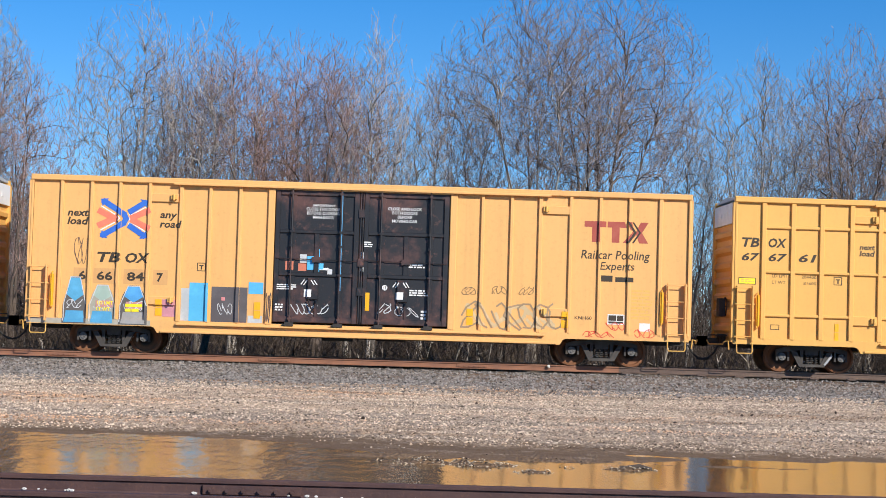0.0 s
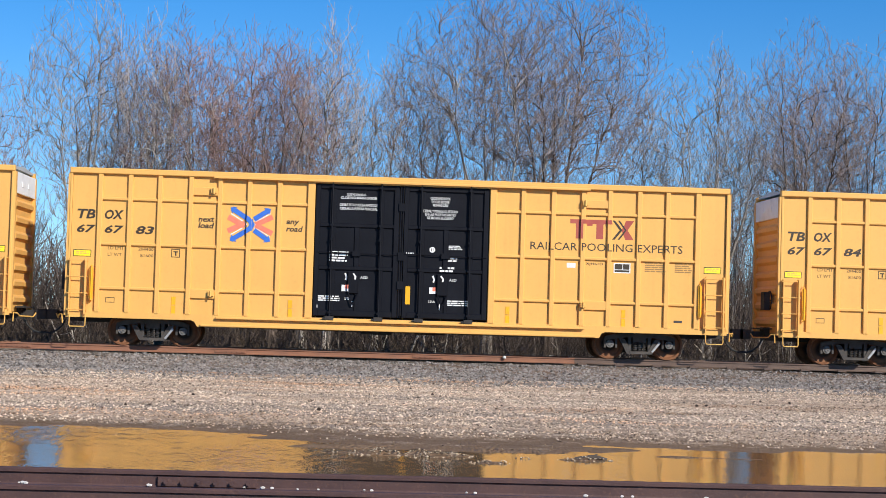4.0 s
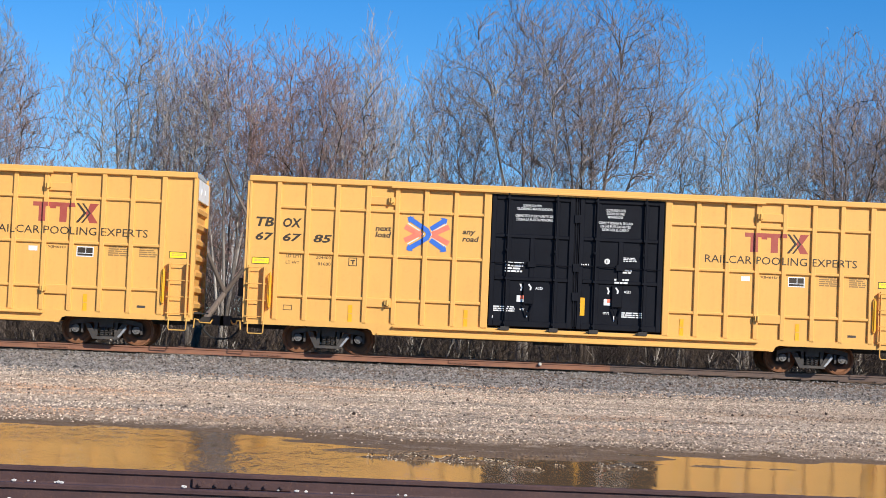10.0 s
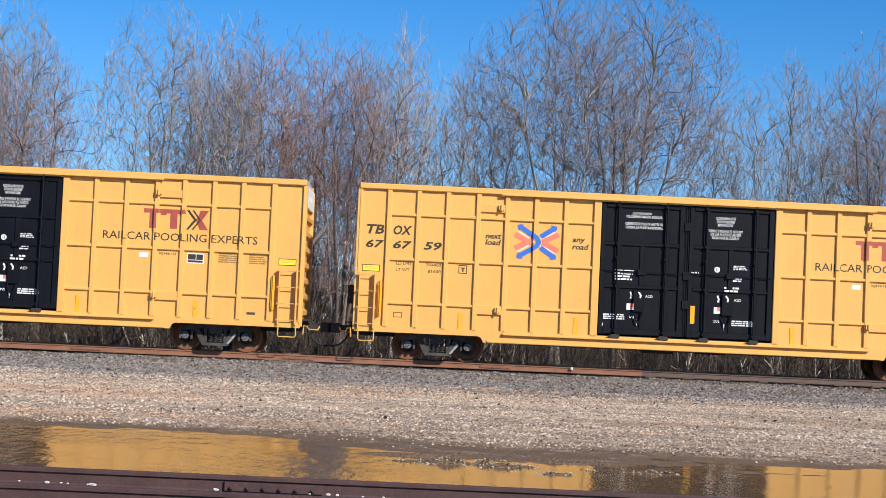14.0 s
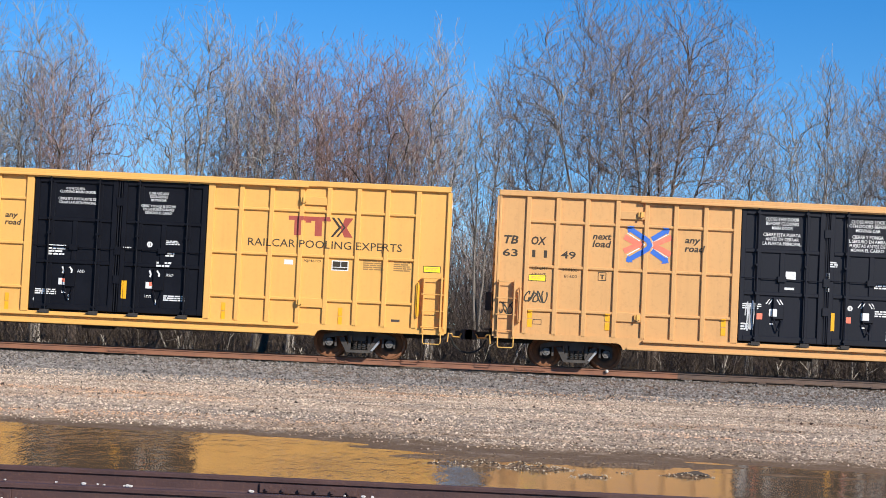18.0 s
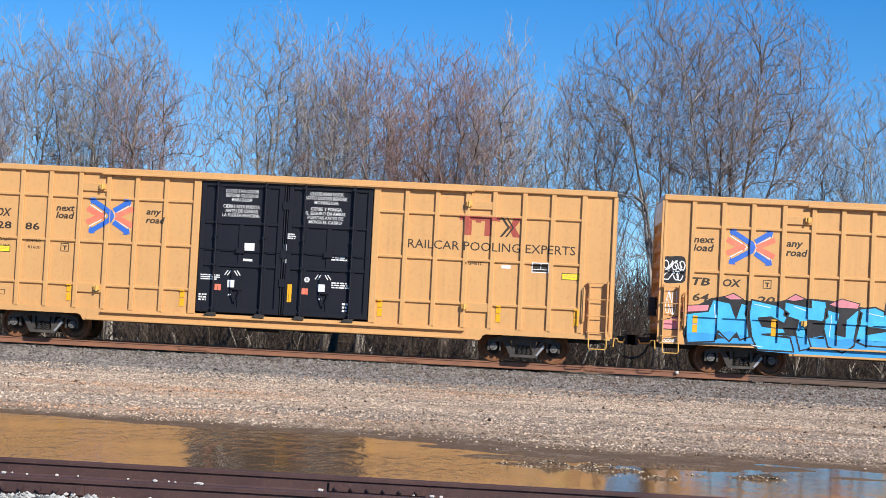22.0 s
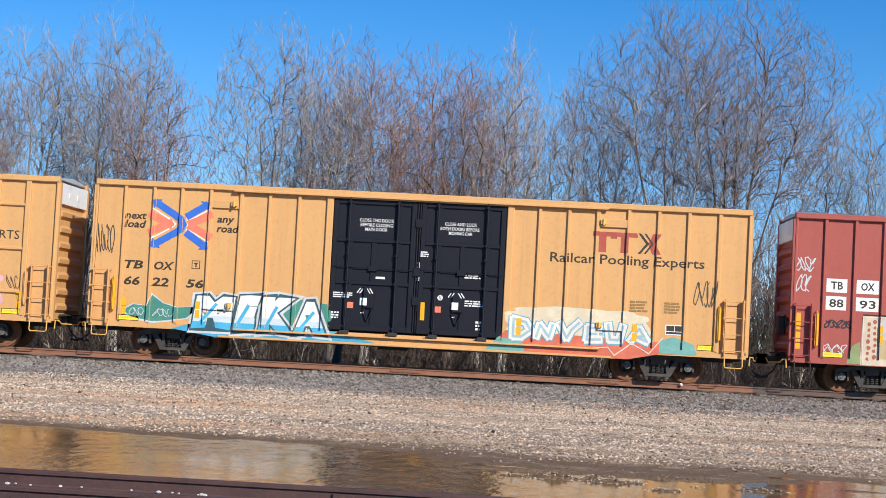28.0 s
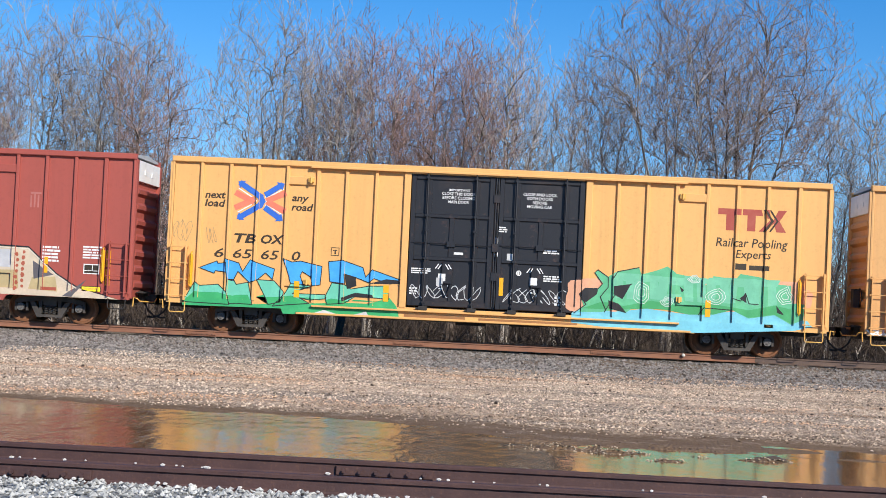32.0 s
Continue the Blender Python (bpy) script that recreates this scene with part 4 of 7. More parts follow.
def scrawl(x0, x1, z0, z1, strokes, w, seed):
    """A sprayed tag that cannot be read: quick looping strokes."""
    rng = random.Random(seed)
    out = []
    for i in range(strokes):
        cx = x0 + (x1 - x0) * (i + 0.5) / strokes
        dx, dz, ph = (x1 - x0) / strokes * 0.7, (z1 - z0) * 0.5, rng.uniform(0, 6.28)
        k = rng.choice((1, 2, 1.5))
        pts = [(cx + dx * math.sin(k * u + ph) * rng.uniform(0.8, 1), (z0 + z1) / 2 + dz * math.sin(u * 1.3 + ph * 1.7) * rng.uniform(0.75, 1)) for u in [j * 0.55 for j in range(9)]]
        out += ribbon(pts, w)
    return out


def cloud(x0, x1, z0, z1, seed, bumps=9):
    rng = random.Random(seed)
    cx, cz, pts = (x0 + x1) / 2, (z0 + z1) / 2, []
    for i in range(56):
        a = 2 * math.pi * i / 56
        r = 0.90 + 0.10 * abs(math.sin(a * bumps / 2 + seed)) + rng.uniform(-0.015, 0.015)
        c, s = math.cos(a), math.sin(a)
        c, s = math.copysign(abs(c) ** 0.55, c), math.copysign(abs(s) ** 0.55, s)
        pts.append((cx + (x1 - x0) / 2 * c * r, cz + (z1 - z0) / 2 * s * r))
    return [pts]


def shard(x0, x1, z0, z1, seed, n=5):
    """Jagged wild-style forms that fill a box."""
    rng = random.Random(seed)
    out = []
    w = (x1 - x0) / n
    for i in range(n):
        a, h = x0 + w * i, z1 - z0
        l = rng.uniform(-0.15, 0.25) * w
        t = rng.uniform(0.25, 0.4) * w
        out.append([(a + l, z0 + rng.uniform(0, 0.1) * h), (a + l + t, z0 + rng.uniform(0, 0.1) * h), (a + t * 1.1, z1 - rng.uniform(0.05, 0.15) * h), (a - 0.05 * w, z1 - rng.uniform(0, 0.2) * h)])
        out.append([(a - 0.05 * w, z1 - 0.32 * h), (a + w * 0.95, z1 - rng.uniform(0.25, 0.4) * h), (a + w * 1.08, z1 - rng.uniform(0, 0.12) * h), (a + 0.05 * w, z1 - rng.uniform(0, 0.1) * h)])
        if rng.random() < 0.75:
            out.append([(a + w * 0.6, z0 + rng.uniform(0, 0.1) * h), (a + w * 0.98, z0 + rng.uniform(0, 0.15) * h), (a + w * 0.9, z1 - 0.25 * h), (a + w * 0.55, z1 - 0.3 * h)])
        else:
            out.append([(a + w * 0.2, z0 + 0.05 * h), (a + w * 1.02, z0 + rng.uniform(0, 0.1) * h), (a + w * 0.9, z0 + 0.3 * h), (a + w * 0.25, z0 + 0.28 * h)])
    return out


SPRAY = {}


def spray(r, g, b):
    k = (round(r, 3), round(g, 3), round(b, 3))
    if k not in SPRAY:
        SPRAY[k] = material("spray_paint", k, 0.6, 0, [(2.2, tuple(min(1, c * 1.35 + 0.02) for c in k), 0.6, 0.45, 0.7), (16, tuple(c * 0.6 for c in k), 0.35, 0.55, 0.8)])
    return SPRAY[k]


BLACK, WHITE, GREYW = (0.012, 0.012, 0.015), (0.72, 0.74, 0.75), (0.50, 0.51, 0.52)


APART = ("emblem", "graffiti_shape", "graffiti_cloud", "graffiti_panel", "repaint_patch", "sticker", "sign_plate", "graffiti_band")


def islands(tris):
    """Triangles that touch one another, group by group."""
    groups, where = [], {}
    for t in tris:
        keys = [(round(x, 4), round(z, 4)) for x, z in t]
        hit = sorted({where[k] for k in keys if k in where})
        if hit:
            g = hit[0]
            for o in hit[1:]:
                groups[g] += groups[o]
                for q in groups[o]:
                    for x, z in q:
                        where[(round(x, 4), round(z, 4))] = g
                groups[o] = []
        else:
            g = len(groups)
            groups.append([])
        groups[g].append(t)
        for k in keys:
            where[k] = g
    return [g for g in groups if g]


class Side:
    """Puts paint on one car."""

    def __init__(self, car, kind):
        self.car, self.kind = car, kind

    def put(self, key, polys, mat_, layer=1, name="lettering", label=""):
        if name in APART and 1 < len(polys) < 40:
            for i, p in enumerate(polys):
                part(name, painted("%s_%d" % (key, i), self.kind, [p], mat_, layer + 0.04 * i), self.car, label)
            return None
        return part(name, painted(key, self.kind, polys, mat_, layer), self.car, label)

    def text(self, body, x0, x1, z0, z1, bold=0.0, shear=0.0, mat_=None, layer=1, name="lettering", line=None):
        key = "%s %.2f %.2f %.2f" % (body, x0, z0, x1)
        if z1 - z0 > 0.13:      # letters that can be told apart are parts of their own
            for i, letter in enumerate(islands(lettering(body, x0, x1, z0, z1, bold, shear, line))):
                self.put("%s_%d" % (key, i), letter, mat_ or M["ink"], layer, name)
            return None
        return self.put(key, lettering(body, x0, x1, z0, z1, bold, shear, line), mat_ or M["ink"], layer, name)

    def word(self, body, boxes, fills, edge=BLACK, shine=WHITE, rim=None, weight=0.085, layer=3, seed=1, wild=0.05):
        """A sprayed word, a letter to a box: outline, fill bands (colour, from, to as parts of the height) and highlights."""
        rng = random.Random(seed)
        for ch, (x0, x1, z0, z1) in zip(body, boxes):
            lean = rng.uniform(-0.12, 0.2)
            ph, hw, hh = rng.uniform(0, 6.28), x1 - x0, z1 - z0

            def warp(tri):
                return [[(x + hw * wild * math.sin((z - z0) / hh * 4.2 + ph), z + hh * wild * 0.8 * math.sin((x - x0) / hw * 3.6 + ph * 1.7)) for x, z in t] for t in tri]
            for nm, grow, bold, col, ly in (("rim", 0.12, 0, rim, layer - 1), ("outline", 0.055, 0, edge, layer)):
                if col:
                    _, ga, gb, gc, gd = glyphs(ch, weight, lean)
                    sx, sz = hw / (gb - ga), hh / (gd - gc)
                    edge_tri = warp([[(x0 + (x - ga) * sx, z0 + (y - gc) * sz) for x, y in t] for t in glyphs(ch, weight + grow * 2 / (sx + sz), lean)[0]])
                    self.put("%s%s%.2f" % (nm, ch, x0), edge_tri, spray(*col), ly, "graffiti_outline", "sprayed outline of a letter")
            tri = warp(lettering(ch, x0, x1, z0, z1, weight, lean))
            for i, (col, a, b) in enumerate(fills):
                lo, hi = z0 + (z1 - z0) * a, z0 + (z1 - z0) * b
                cut = [q for q in (clip(clip(t, 1, hi, True), 1, lo, False) for t in tri) if len(q) > 2]
                self.put("fill%s%.2f%d" % (ch, x0, i), cut, spray(*col), layer + 1 + i * 0.2, "graffiti_letter", "sprayed block letter")
            if shine:
                w = (x1 - x0)
                self.put("shine%s%.2f" % (ch, x0), ribbon([(x0 + w * 0.10, z1 - 0.16), (x0 + w * 0.09, z0 + (z1 - z0) * 0.62)], 0.028), spray(*shine), layer + 3, "highlight")


def logo_cross(s, x0, x1, z0, z1):
    def fit(pts):
        return [(x0 + (x1 - x0) * u, z0 + (z1 - z0) * v) for u, v in pts]

    def flip(pts):
        return [(u, 1 - v) for u, v in pts][::-1]
    h = z1 - z0
    k = "%.1f%.1f" % (x0, z1)

    def band(pts, w):
        return ribbon(fit(pts), w * h)
    bow = [(0.08, 0.93), (0.40, 0.69), (0.50, 0.61), (0.545, 0.5), (0.50, 0.39), (0.40, 0.31), (0.08, 0.07)]
    barb = [(0.02, 0.98), (0.18, 1.0), (0.06, 0.80)]
    barb2 = [(0.82, 1.0), (0.99, 0.97), (0.95, 0.80)]
    inner = [(0.04, 0.80), (0.37, 0.56), (0.42, 0.5), (0.37, 0.44), (0.04, 0.20)]
    for i, (pts, w) in enumerate(((inner, 0.028), ([(0.65, 0.60), (0.97, 0.83)], 0.025), ([(0.65, 0.40), (0.97, 0.17)], 0.025), ([(0.60, 0.64), (0.62, 0.5), (0.60, 0.36)], 0.022))):
        s.put("cross_white%d" % i + k, band(pts, w), M["decal"], 1, "emblem_edge", "white edging of the emblem")
    for i, (pts, w) in enumerate((([(0.0, 0.68), (0.34, 0.475)], 0.15), ([(0.0, 0.32), (0.34, 0.525)], 0.15), ([(0.66, 0.525), (1.0, 0.72)], 0.15), ([(0.66, 0.475), (1.0, 0.28)], 0.15))):
        s.put("cross_red%d" % i + k, band(pts, w), M["coral"], 2 + 0.1 * i, "emblem", "coral arm of the emblem")
    for i, (pts, w) in enumerate(((bow, 0.14), ([(0.62, 0.68), (0.92, 0.92)], 0.14), ([(0.62, 0.32), (0.92, 0.08)], 0.14))):
        s.put("cross_blue%d" % i + k, band(pts, w), M["blue"], 3, "emblem_band", "blue crossing arrow of the emblem")
    s.put("cross_barb" + k, [fit(barb), fit(flip(barb)), fit(barb2), fit(flip(barb2))], M["blue"], 3.3, "emblem", "blue arrow barb")


def logo_bars(s, x0, x1, z0, z1, solid=False):
    w, h = x1 - x0, z1 - z0

    def fit(*pts):
        return [(x0 + w * u, z0 + h * v) for u, v in pts]
    k = "%.1f%.1f%d" % (x0, z1, solid)
    if solid:
        forms = [fit((0, 0.72), (0.34, 0.72), (0.34, 1), (0, 1)), fit((0.12, 0), (0.24, 0), (0.24, 0.72), (0.12, 0.72)), fit((0.36, 0.72), (0.66, 0.72), (0.63, 1), (0.36, 1)), fit((0.43, 0), (0.55, 0), (0.55, 0.72), (0.43, 0.72)),
                 fit((0.60, 0), (0.70, 0), (0.84, 0.5), (0.76, 0.55)), fit((0.72, 0.6), (0.78, 0.6), (0.74, 1), (0.66, 1)), fit((0.86, 0.0), (1.0, 0.0), (0.90, 0.5), (1.0, 1.0), (0.88, 1.0), (0.80, 0.5))]
    else:
        forms = [fit((0, 0.78), (0.66, 0.78), (0.64, 1), (0, 1)), fit((0.09, 0), (0.20, 0), (0.20, 0.78), (0.09, 0.78)), fit((0.41, 0), (0.52, 0), (0.52, 0.78), (0.41, 0.78)), fit((0.26, 0.68), (0.35, 0.68), (0.35, 0.80), (0.26, 0.80)),
                 fit((0.80, 0.52), (0.87, 0.0), (1.0, 0.0), (0.90, 0.5), (1.0, 1.0), (0.87, 1.0), (0.84, 0.7))]
    s.put("bars_red" + k, forms, M["brick"], 1, "emblem", "dark red bar emblem")
    lines = [fit((0.66, 1), (0.70, 1), (0.82, 0.5), (0.70, 0), (0.66, 0), (0.775, 0.5)), fit((0.745, 1), (0.775, 1), (0.885, 0.5), (0.775, 0), (0.745, 0), (0.855, 0.5))]
    s.put("bars_line" + k, lines, M["ink"], 2, "emblem", "dark chevrons of the emblem")


def warning_label(s, x0, z0, w=0.52, h=0.2):
    k = "%.2f%.2f" % (x0, z0)
    s.put("label" + k, [rect(x0, x0 + w, z0, z0 + h)], M["ink"], 1, "warning_label", "black-edged yellow label")
    s.put("labely" + k, [rect(x0 + 0.02, x0 + w - 0.02, z0 + 0.02, z0 + h - 0.02)], M["label"], 2, "warning_label", "yellow label")
    s.put("labelt" + k, bars(x0 + 0.08, x0 + w - 0.06, z0 + 0.06, z0 + h - 0.05, 2, 4), M["handrail"], 3, "label_writing")


def reflectors(s, places, z0=1.17, z1=1.66, w=0.14):
    for x in places:
        s.put("refl%.2f%.2f" % (x, z0), [rect(x, x + w, z0, z0 + (z1 - z0) * 0.47), rect(x, x + w, z0 + (z1 - z0) * 0.53, z1)], M["reflector"], 6, "reflector", "yellow reflective strip")


def service_box(s, x0, z0):
    s.put("sbox%.2f%.2f" % (x0, z0), hollow(x0, x0 + 0.25, z0, z0 + 0.25, 0.022) + [rect(x0 + 0.06, x0 + 0.19, z0 + 0.15, z0 + 0.18), rect(x0 + 0.11, x0 + 0.15, z0 + 0.05, z0 + 0.15)], M["ink"], 1, "stencil")


def black_sign(s, x0, z0):
    s.put("signw%.2f" % x0, [rect(x0, x0 + 0.5, z0, z0 + 0.3)], M["decal"], 1, "sign_plate", "white-edged black data plate")
    s.put("signb%.2f" % x0, [rect(x0 + 0.03, x0 + 0.26, z0 + 0.11, z0 + 0.27), rect(x0 + 0.28, x0 + 0.47, z0 + 0.11, z0 + 0.27), rect(x0 + 0.03, x0 + 0.47, z0 + 0.03, z0 + 0.09)], M["ink"], 2, "sign_plate")


# --- running gear
def wheelset_mesh():
    def build(bm):
        n = 28
        for side in (-1, 1):
            prof = [(0.60, 0.09), (0.62, 0.38), (0.655, 0.40), (0.655, 0.485), (0.685, 0.49), (0.695, 0.462), (0.79, 0.452), (0.80, 0.40), (0.73, 0.37), (0.70, 0.16), (0.80, 0.12), (0.80, 0.0)]
            rings = [[bm.verts.new((r * math.cos(2 * math.pi * i / n), side * y, r * math.sin(2 * math.pi * i / n))) for i in range(n)] for y, r in prof[:-1]]
            for a, b in zip(rings, rings[1:]):
                for i in range(n):
                    bm.faces.new((a[i], a[(i + 1) % n], b[(i + 1) % n], b[i]))
            bm.faces.new(rings[-1])
        rod(bm, (0, -1.02, 0), (0, 1.02, 0), 0.085, 12)
    return built("wheelset", build, M["wheel"])


def cap_mesh():
    """A bearing's end cap with its three bolts."""
    def build(bm):
        rod(bm, (0, -1.02, 0), (0, -1.135, 0), 0.115, 14)
        rod(bm, (0, -1.13, 0), (0, -1.15, 0), 0.075, 12)
        for k in range(3):
            a = k * 2.094
            rod(bm, (0.045 * math.cos(a), -1.145, 0.045 * math.sin(a)), (0.045 * math.cos(a), -1.17, 0.045 * math.sin(a)), 0.018, 6)
    return built("bearing_cap", build, M["cap"])


def frame_mesh():
    def build(bm):
        for y0, y1 in ((-1.13, -0.97), (0.97, 1.13)):
            slab(bm, [(-1.06, 0.56), (-0.80, 0.60), (-0.42, 0.66), (0.42, 0.66), (0.80, 0.60), (1.06, 0.56), (1.06, 0.66), (0.85, 0.73), (0.40, 0.79), (-0.40, 0.79), (-0.85, 0.73), (-1.06, 0.66)], y0, y1)
            for s in (-1, 1):
                leg = [(0.62, 0.62), (0.46, 0.62), (0.26, 0.27), (0.26, 0.17), (0.38, 0.17)]
                slab(bm, [(s * x, z) for x, z in (leg if s > 0 else leg[::-1])][::-1], y0 - 0.015, y1)
                col = [(0.25, 0.66), (0.25, 0.28), (0.32, 0.28), (0.35, 0.66)]
                slab(bm, [(s * x, z) for x, z in (col if s > 0 else col[::-1])], y0 + 0.02, y1)
                for e in (0.70, 1.04):
                    box(bm, s * e - 0.03, s * e + 0.03, y0 + 0.02, y1 - 0.02, 0.34, 0.60)
            slab(bm, [(-0.30, 0.17), (0.30, 0.17), (0.30, 0.25), (-0.30, 0.25)], y0 - 0.02, y1)
        box(bm, -0.20, 0.20, -1.10, 1.10, 0.52, 0.66)
        box(bm, -0.16, 0.16, -0.9, 0.9, 0.62, 0.80)
    return built("truck_frame", build, M["frame"])


def spring_mesh():
    def build(bm):
        pts = [(0.052 * math.cos(k * 1.05), 0.052 * math.sin(k * 1.05), 0.25 + 0.27 * k / 27) for k in range(28)]
        pipe(bm, pts, 0.015, 5)
    return built("spring", build, M["frame"])


def brake_mesh():
    def build(bm):
        rod(bm, (-0.36, -0.86, 0.28), (0.56, -0.86, 0.48), 0.022, 6)
        box(bm, 0.42, 0.50, -0.88, -0.84, 0.36, 0.58)
        for x in (-0.40, 0.40):
            box(bm, x - 0.05, x + 0.05, -0.88, 0.88, 0.40, 0.48)
    return built("brake_rigging", build, M["steel"])


def bright_strut():
    return built("brake_strut", lambda bm: slab(bm, [(0.34, 0.24), (0.40, 0.22), (0.62, 0.50), (0.58, 0.56)], -1.165, -1.145), M["steel"])


SPIN = []       # wheelsets that turn: object, place on the truck, car's offset, place along the car


def truck(car, x, offset, strut):
    t = part("truck", frame_mesh(), car, "dark cast-iron truck side frames", (x, 0, 0))
    for i in range(3):
        for y in (-1.05, 1.05):
            part("spring", spring_mesh(), t, at=(-0.13 + 0.13 * i, y, 0))
    part("brake_rigging", brake_mesh(), t)
    if strut:
        part("brake_strut", bright_strut(), t, "bright bare-metal strut")
    for dx in (-0.89, 0.89):
        for s in (1, -1):
            cap = part("bearing_cap", cap_mesh(), t, "grey bearing end cap", (dx, 0, 0.457))
            cap.scale = (1, s, 1)
        w = part("wheelset", wheelset_mesh(), t, "rusty steel wheels on an axle", (dx, 0, 0.457))
        SPIN.append((w, dx, offset, x + dx))


# --- the body
def body_parts(car, kind, paint, roof_white=True):
    sp = SPEC[kind]
    k = kind

    def add(name, build, mat_=paint, label="", parent=car, at=(0, 0, 0)):
        return part(name, built(name + k, build, mat_), parent, label, at)
    add("side_sheet_near_end", lambda bm: box(bm, 0.0, DOOR[0] - 0.02, SHEET, -1.47, 0.9, 5.02)).name = "side_sheet"
    add("side_sheet_far_end", lambda bm: box(bm, DOOR[1] + 0.02, LONG, SHEET, -1.47, 0.9, 5.02)).name = "side_sheet"
    add("side_sheet_back", lambda bm: box(bm, 0.0, LONG, 1.47, 1.52, 0.9, 5.02)).name = "side_sheet"
    for a, w in sp["posts"]:
        part("side_post", built("side_post%s%.2f" % (kind, w), lambda bm, w=w: soft_box(bm, 0, w, SIDE, SHEET + 0.01, 0.93, 5.01, 0.015), paint), car, at=(a, 0, 0))
    for x in (0.0, LONG - 0.07):
        part("corner_post", built("corner_post", lambda bm: soft_box(bm, 0, 0.07, SIDE, SHEET + 0.01, 0.9, 5.01, 0.012), paint), car, at=(x, 0, 0))
    for z in sp["ribs"]:
        for i, (a, b) in enumerate(((0.80, 7.1), (12.3, 18.55))):
            part("side_rib", built("side_rib%d" % i, lambda bm, a=a, b=b: soft_box(bm, a, b, -1.585, SHEET + 0.01, -RIB, RIB, 0.02), paint), car, at=(0, 0, z))
    add("top_chord", lambda bm: (soft_box(bm, -0.02, LONG + 0.02, -1.63, -1.45, 5.00, 5.17, 0.02), box(bm, -0.02, LONG + 0.02, 1.45, 1.6, 5.0, 5.17)))
    add("door_track_top", lambda bm: (soft_box(bm, 4.15, 15.25, -1.70, -1.62, 4.965, 5.035, 0.01), box(bm, 7.1, 12.3, -1.64, -1.47, 4.93, 4.985)))
    sill = [(0, 0.80), (3.62, 0.80), (3.72, 0.76), (3.80, 0.62), (15.62, 0.62), (15.70, 0.76), (15.80, 0.80), (LONG, 0.80), (LONG, 0.98), (0, 0.98)]
    add("side_sill", lambda bm: (slab(bm, sill, SIDE, -1.50), slab(bm, sill, 1.50, 1.60)))
    add("door_track_bottom", lambda bm: (soft_box(bm, 4.35, 15.15, -1.72, -1.60, 0.86, 0.915, 0.01), soft_box(bm, 3.9, 15.5, -1.66, -1.60, 0.63, 0.69, 0.008)))
    # hatch plates with their latches beside the doors
    for x, side in ((3.43, 1), (15.14, -1)):
        for z in (4.58, 1.56):
            plate = part("stop_plate", built("stop_plate%d" % side, lambda bm: soft_box(bm, 0, 0.86, -1.587, SHEET + 0.01, -0.12, 0.12, 0.012), paint), car, at=(x - (0.0 if side > 0 else 0.14), 0, z))
            part("latch", built("latch%d" % side, lambda bm, side=side: (box(bm, 0.66 if side > 0 else 0.04, 0.82 if side > 0 else 0.20, -1.68, -1.56, -0.04, 0.10), rod(bm, (0.74 if side > 0 else 0.12, -1.70, -0.07), (0.74 if side > 0 else 0.12, -1.70, 0.1), 0.03)), M["handrail"] if paint != M["red"] else paint), plate)
    roof = add("roof", lambda bm: slab(bm, [(-1.44, 5.10), (1.44, 5.10), (1.44, 5.15), (0, 5.24), (-1.44, 5.15)], 0.03, LONG - 0.03), M["roof"], "pale galvanised roof")
    roof.rotation_euler = (0, 0, radians(90))
    roof.location = (LONG, 0, 0)
    for i in range(14):
        part("roof_rib", built("roof_rib", lambda bm: slab(bm, [(-1.42, 5.145), (0, 5.235), (1.42, 5.145), (1.42, 5.165), (0, 5.26), (-1.42, 5.165)], 0, 0.08), M["roof"]), roof, at=(0, 0.9 + i * 1.3, 0))
    # ends: corrugated sheet with a white top panel
    for x, s in ((0.0, -1), (LONG, 1)):
        def end(bm, s=s):
            slab_pts = [(-1.5, 0.9), (1.5, 0.9), (1.5, 5.02), (-1.5, 5.02)]
            box(bm, min(-s * 0.10, -s * 0.04), max(-s * 0.10, -s * 0.04), -1.5, 1.5, 0.9, 4.40)
            for y in (-1.49, 1.49):
                box(bm, min(-s * 0.07, s * 0.06), max(-s * 0.07, s * 0.06), y - 0.09, y + 0.09, 0.85, 5.0)
        e = part("end_wall", built("end_wall%d" % s, end, paint), car, at=(x, 0, 0))
        for z in (1.25, 1.72, 2.19, 2.66, 3.13, 3.60, 4.07):
            def corr(bm, s=s):
                pts = [(-0.15, -0.04), (-0.06, 0.05), (0.06, 0.06), (0.15, -0.04)]
                v = [[bm.verts.new((s * o, y, h)) for h, o in pts] for y in (-1.38, -1.25, 1.25, 1.38)]
                for q in (v[0], v[3]):
                    for i, p in enumerate(q):
                        p.co.x = -s * 0.04
                for a, b in zip(v, v[1:]):
                    for i in range(3):
                        bm.faces.new((a[i], a[i + 1], b[i + 1], b[i]))
            part("corrugation", built("corrugation%d" % s, corr, paint), e, at=(0, 0, z))
        part("end_panel", built("end_panel%d" % s, lambda bm, s=s: (box(bm, min(-s * 0.1, s * 0.05), max(-s * 0.1, s * 0.05), -1.45, 1.45, 4.38, 5.0),
             [box(bm, min(s * 0.04, s * 0.065), max(s * 0.04, s * 0.065), y - 0.11, y + 0.11, 4.6, 4.75) for y in (-0.5, 0.4)]), M["white"]), e, "white-painted top panel of the end")
        part("cross_step", built("cross_step%d" % s, lambda bm, s=s: box(bm, min(0.0, s * 0.28), max(0.0, s * 0.28), -0.75, 0.75, 1.02, 1.06), M["iron"]), e, "steel crossover step")
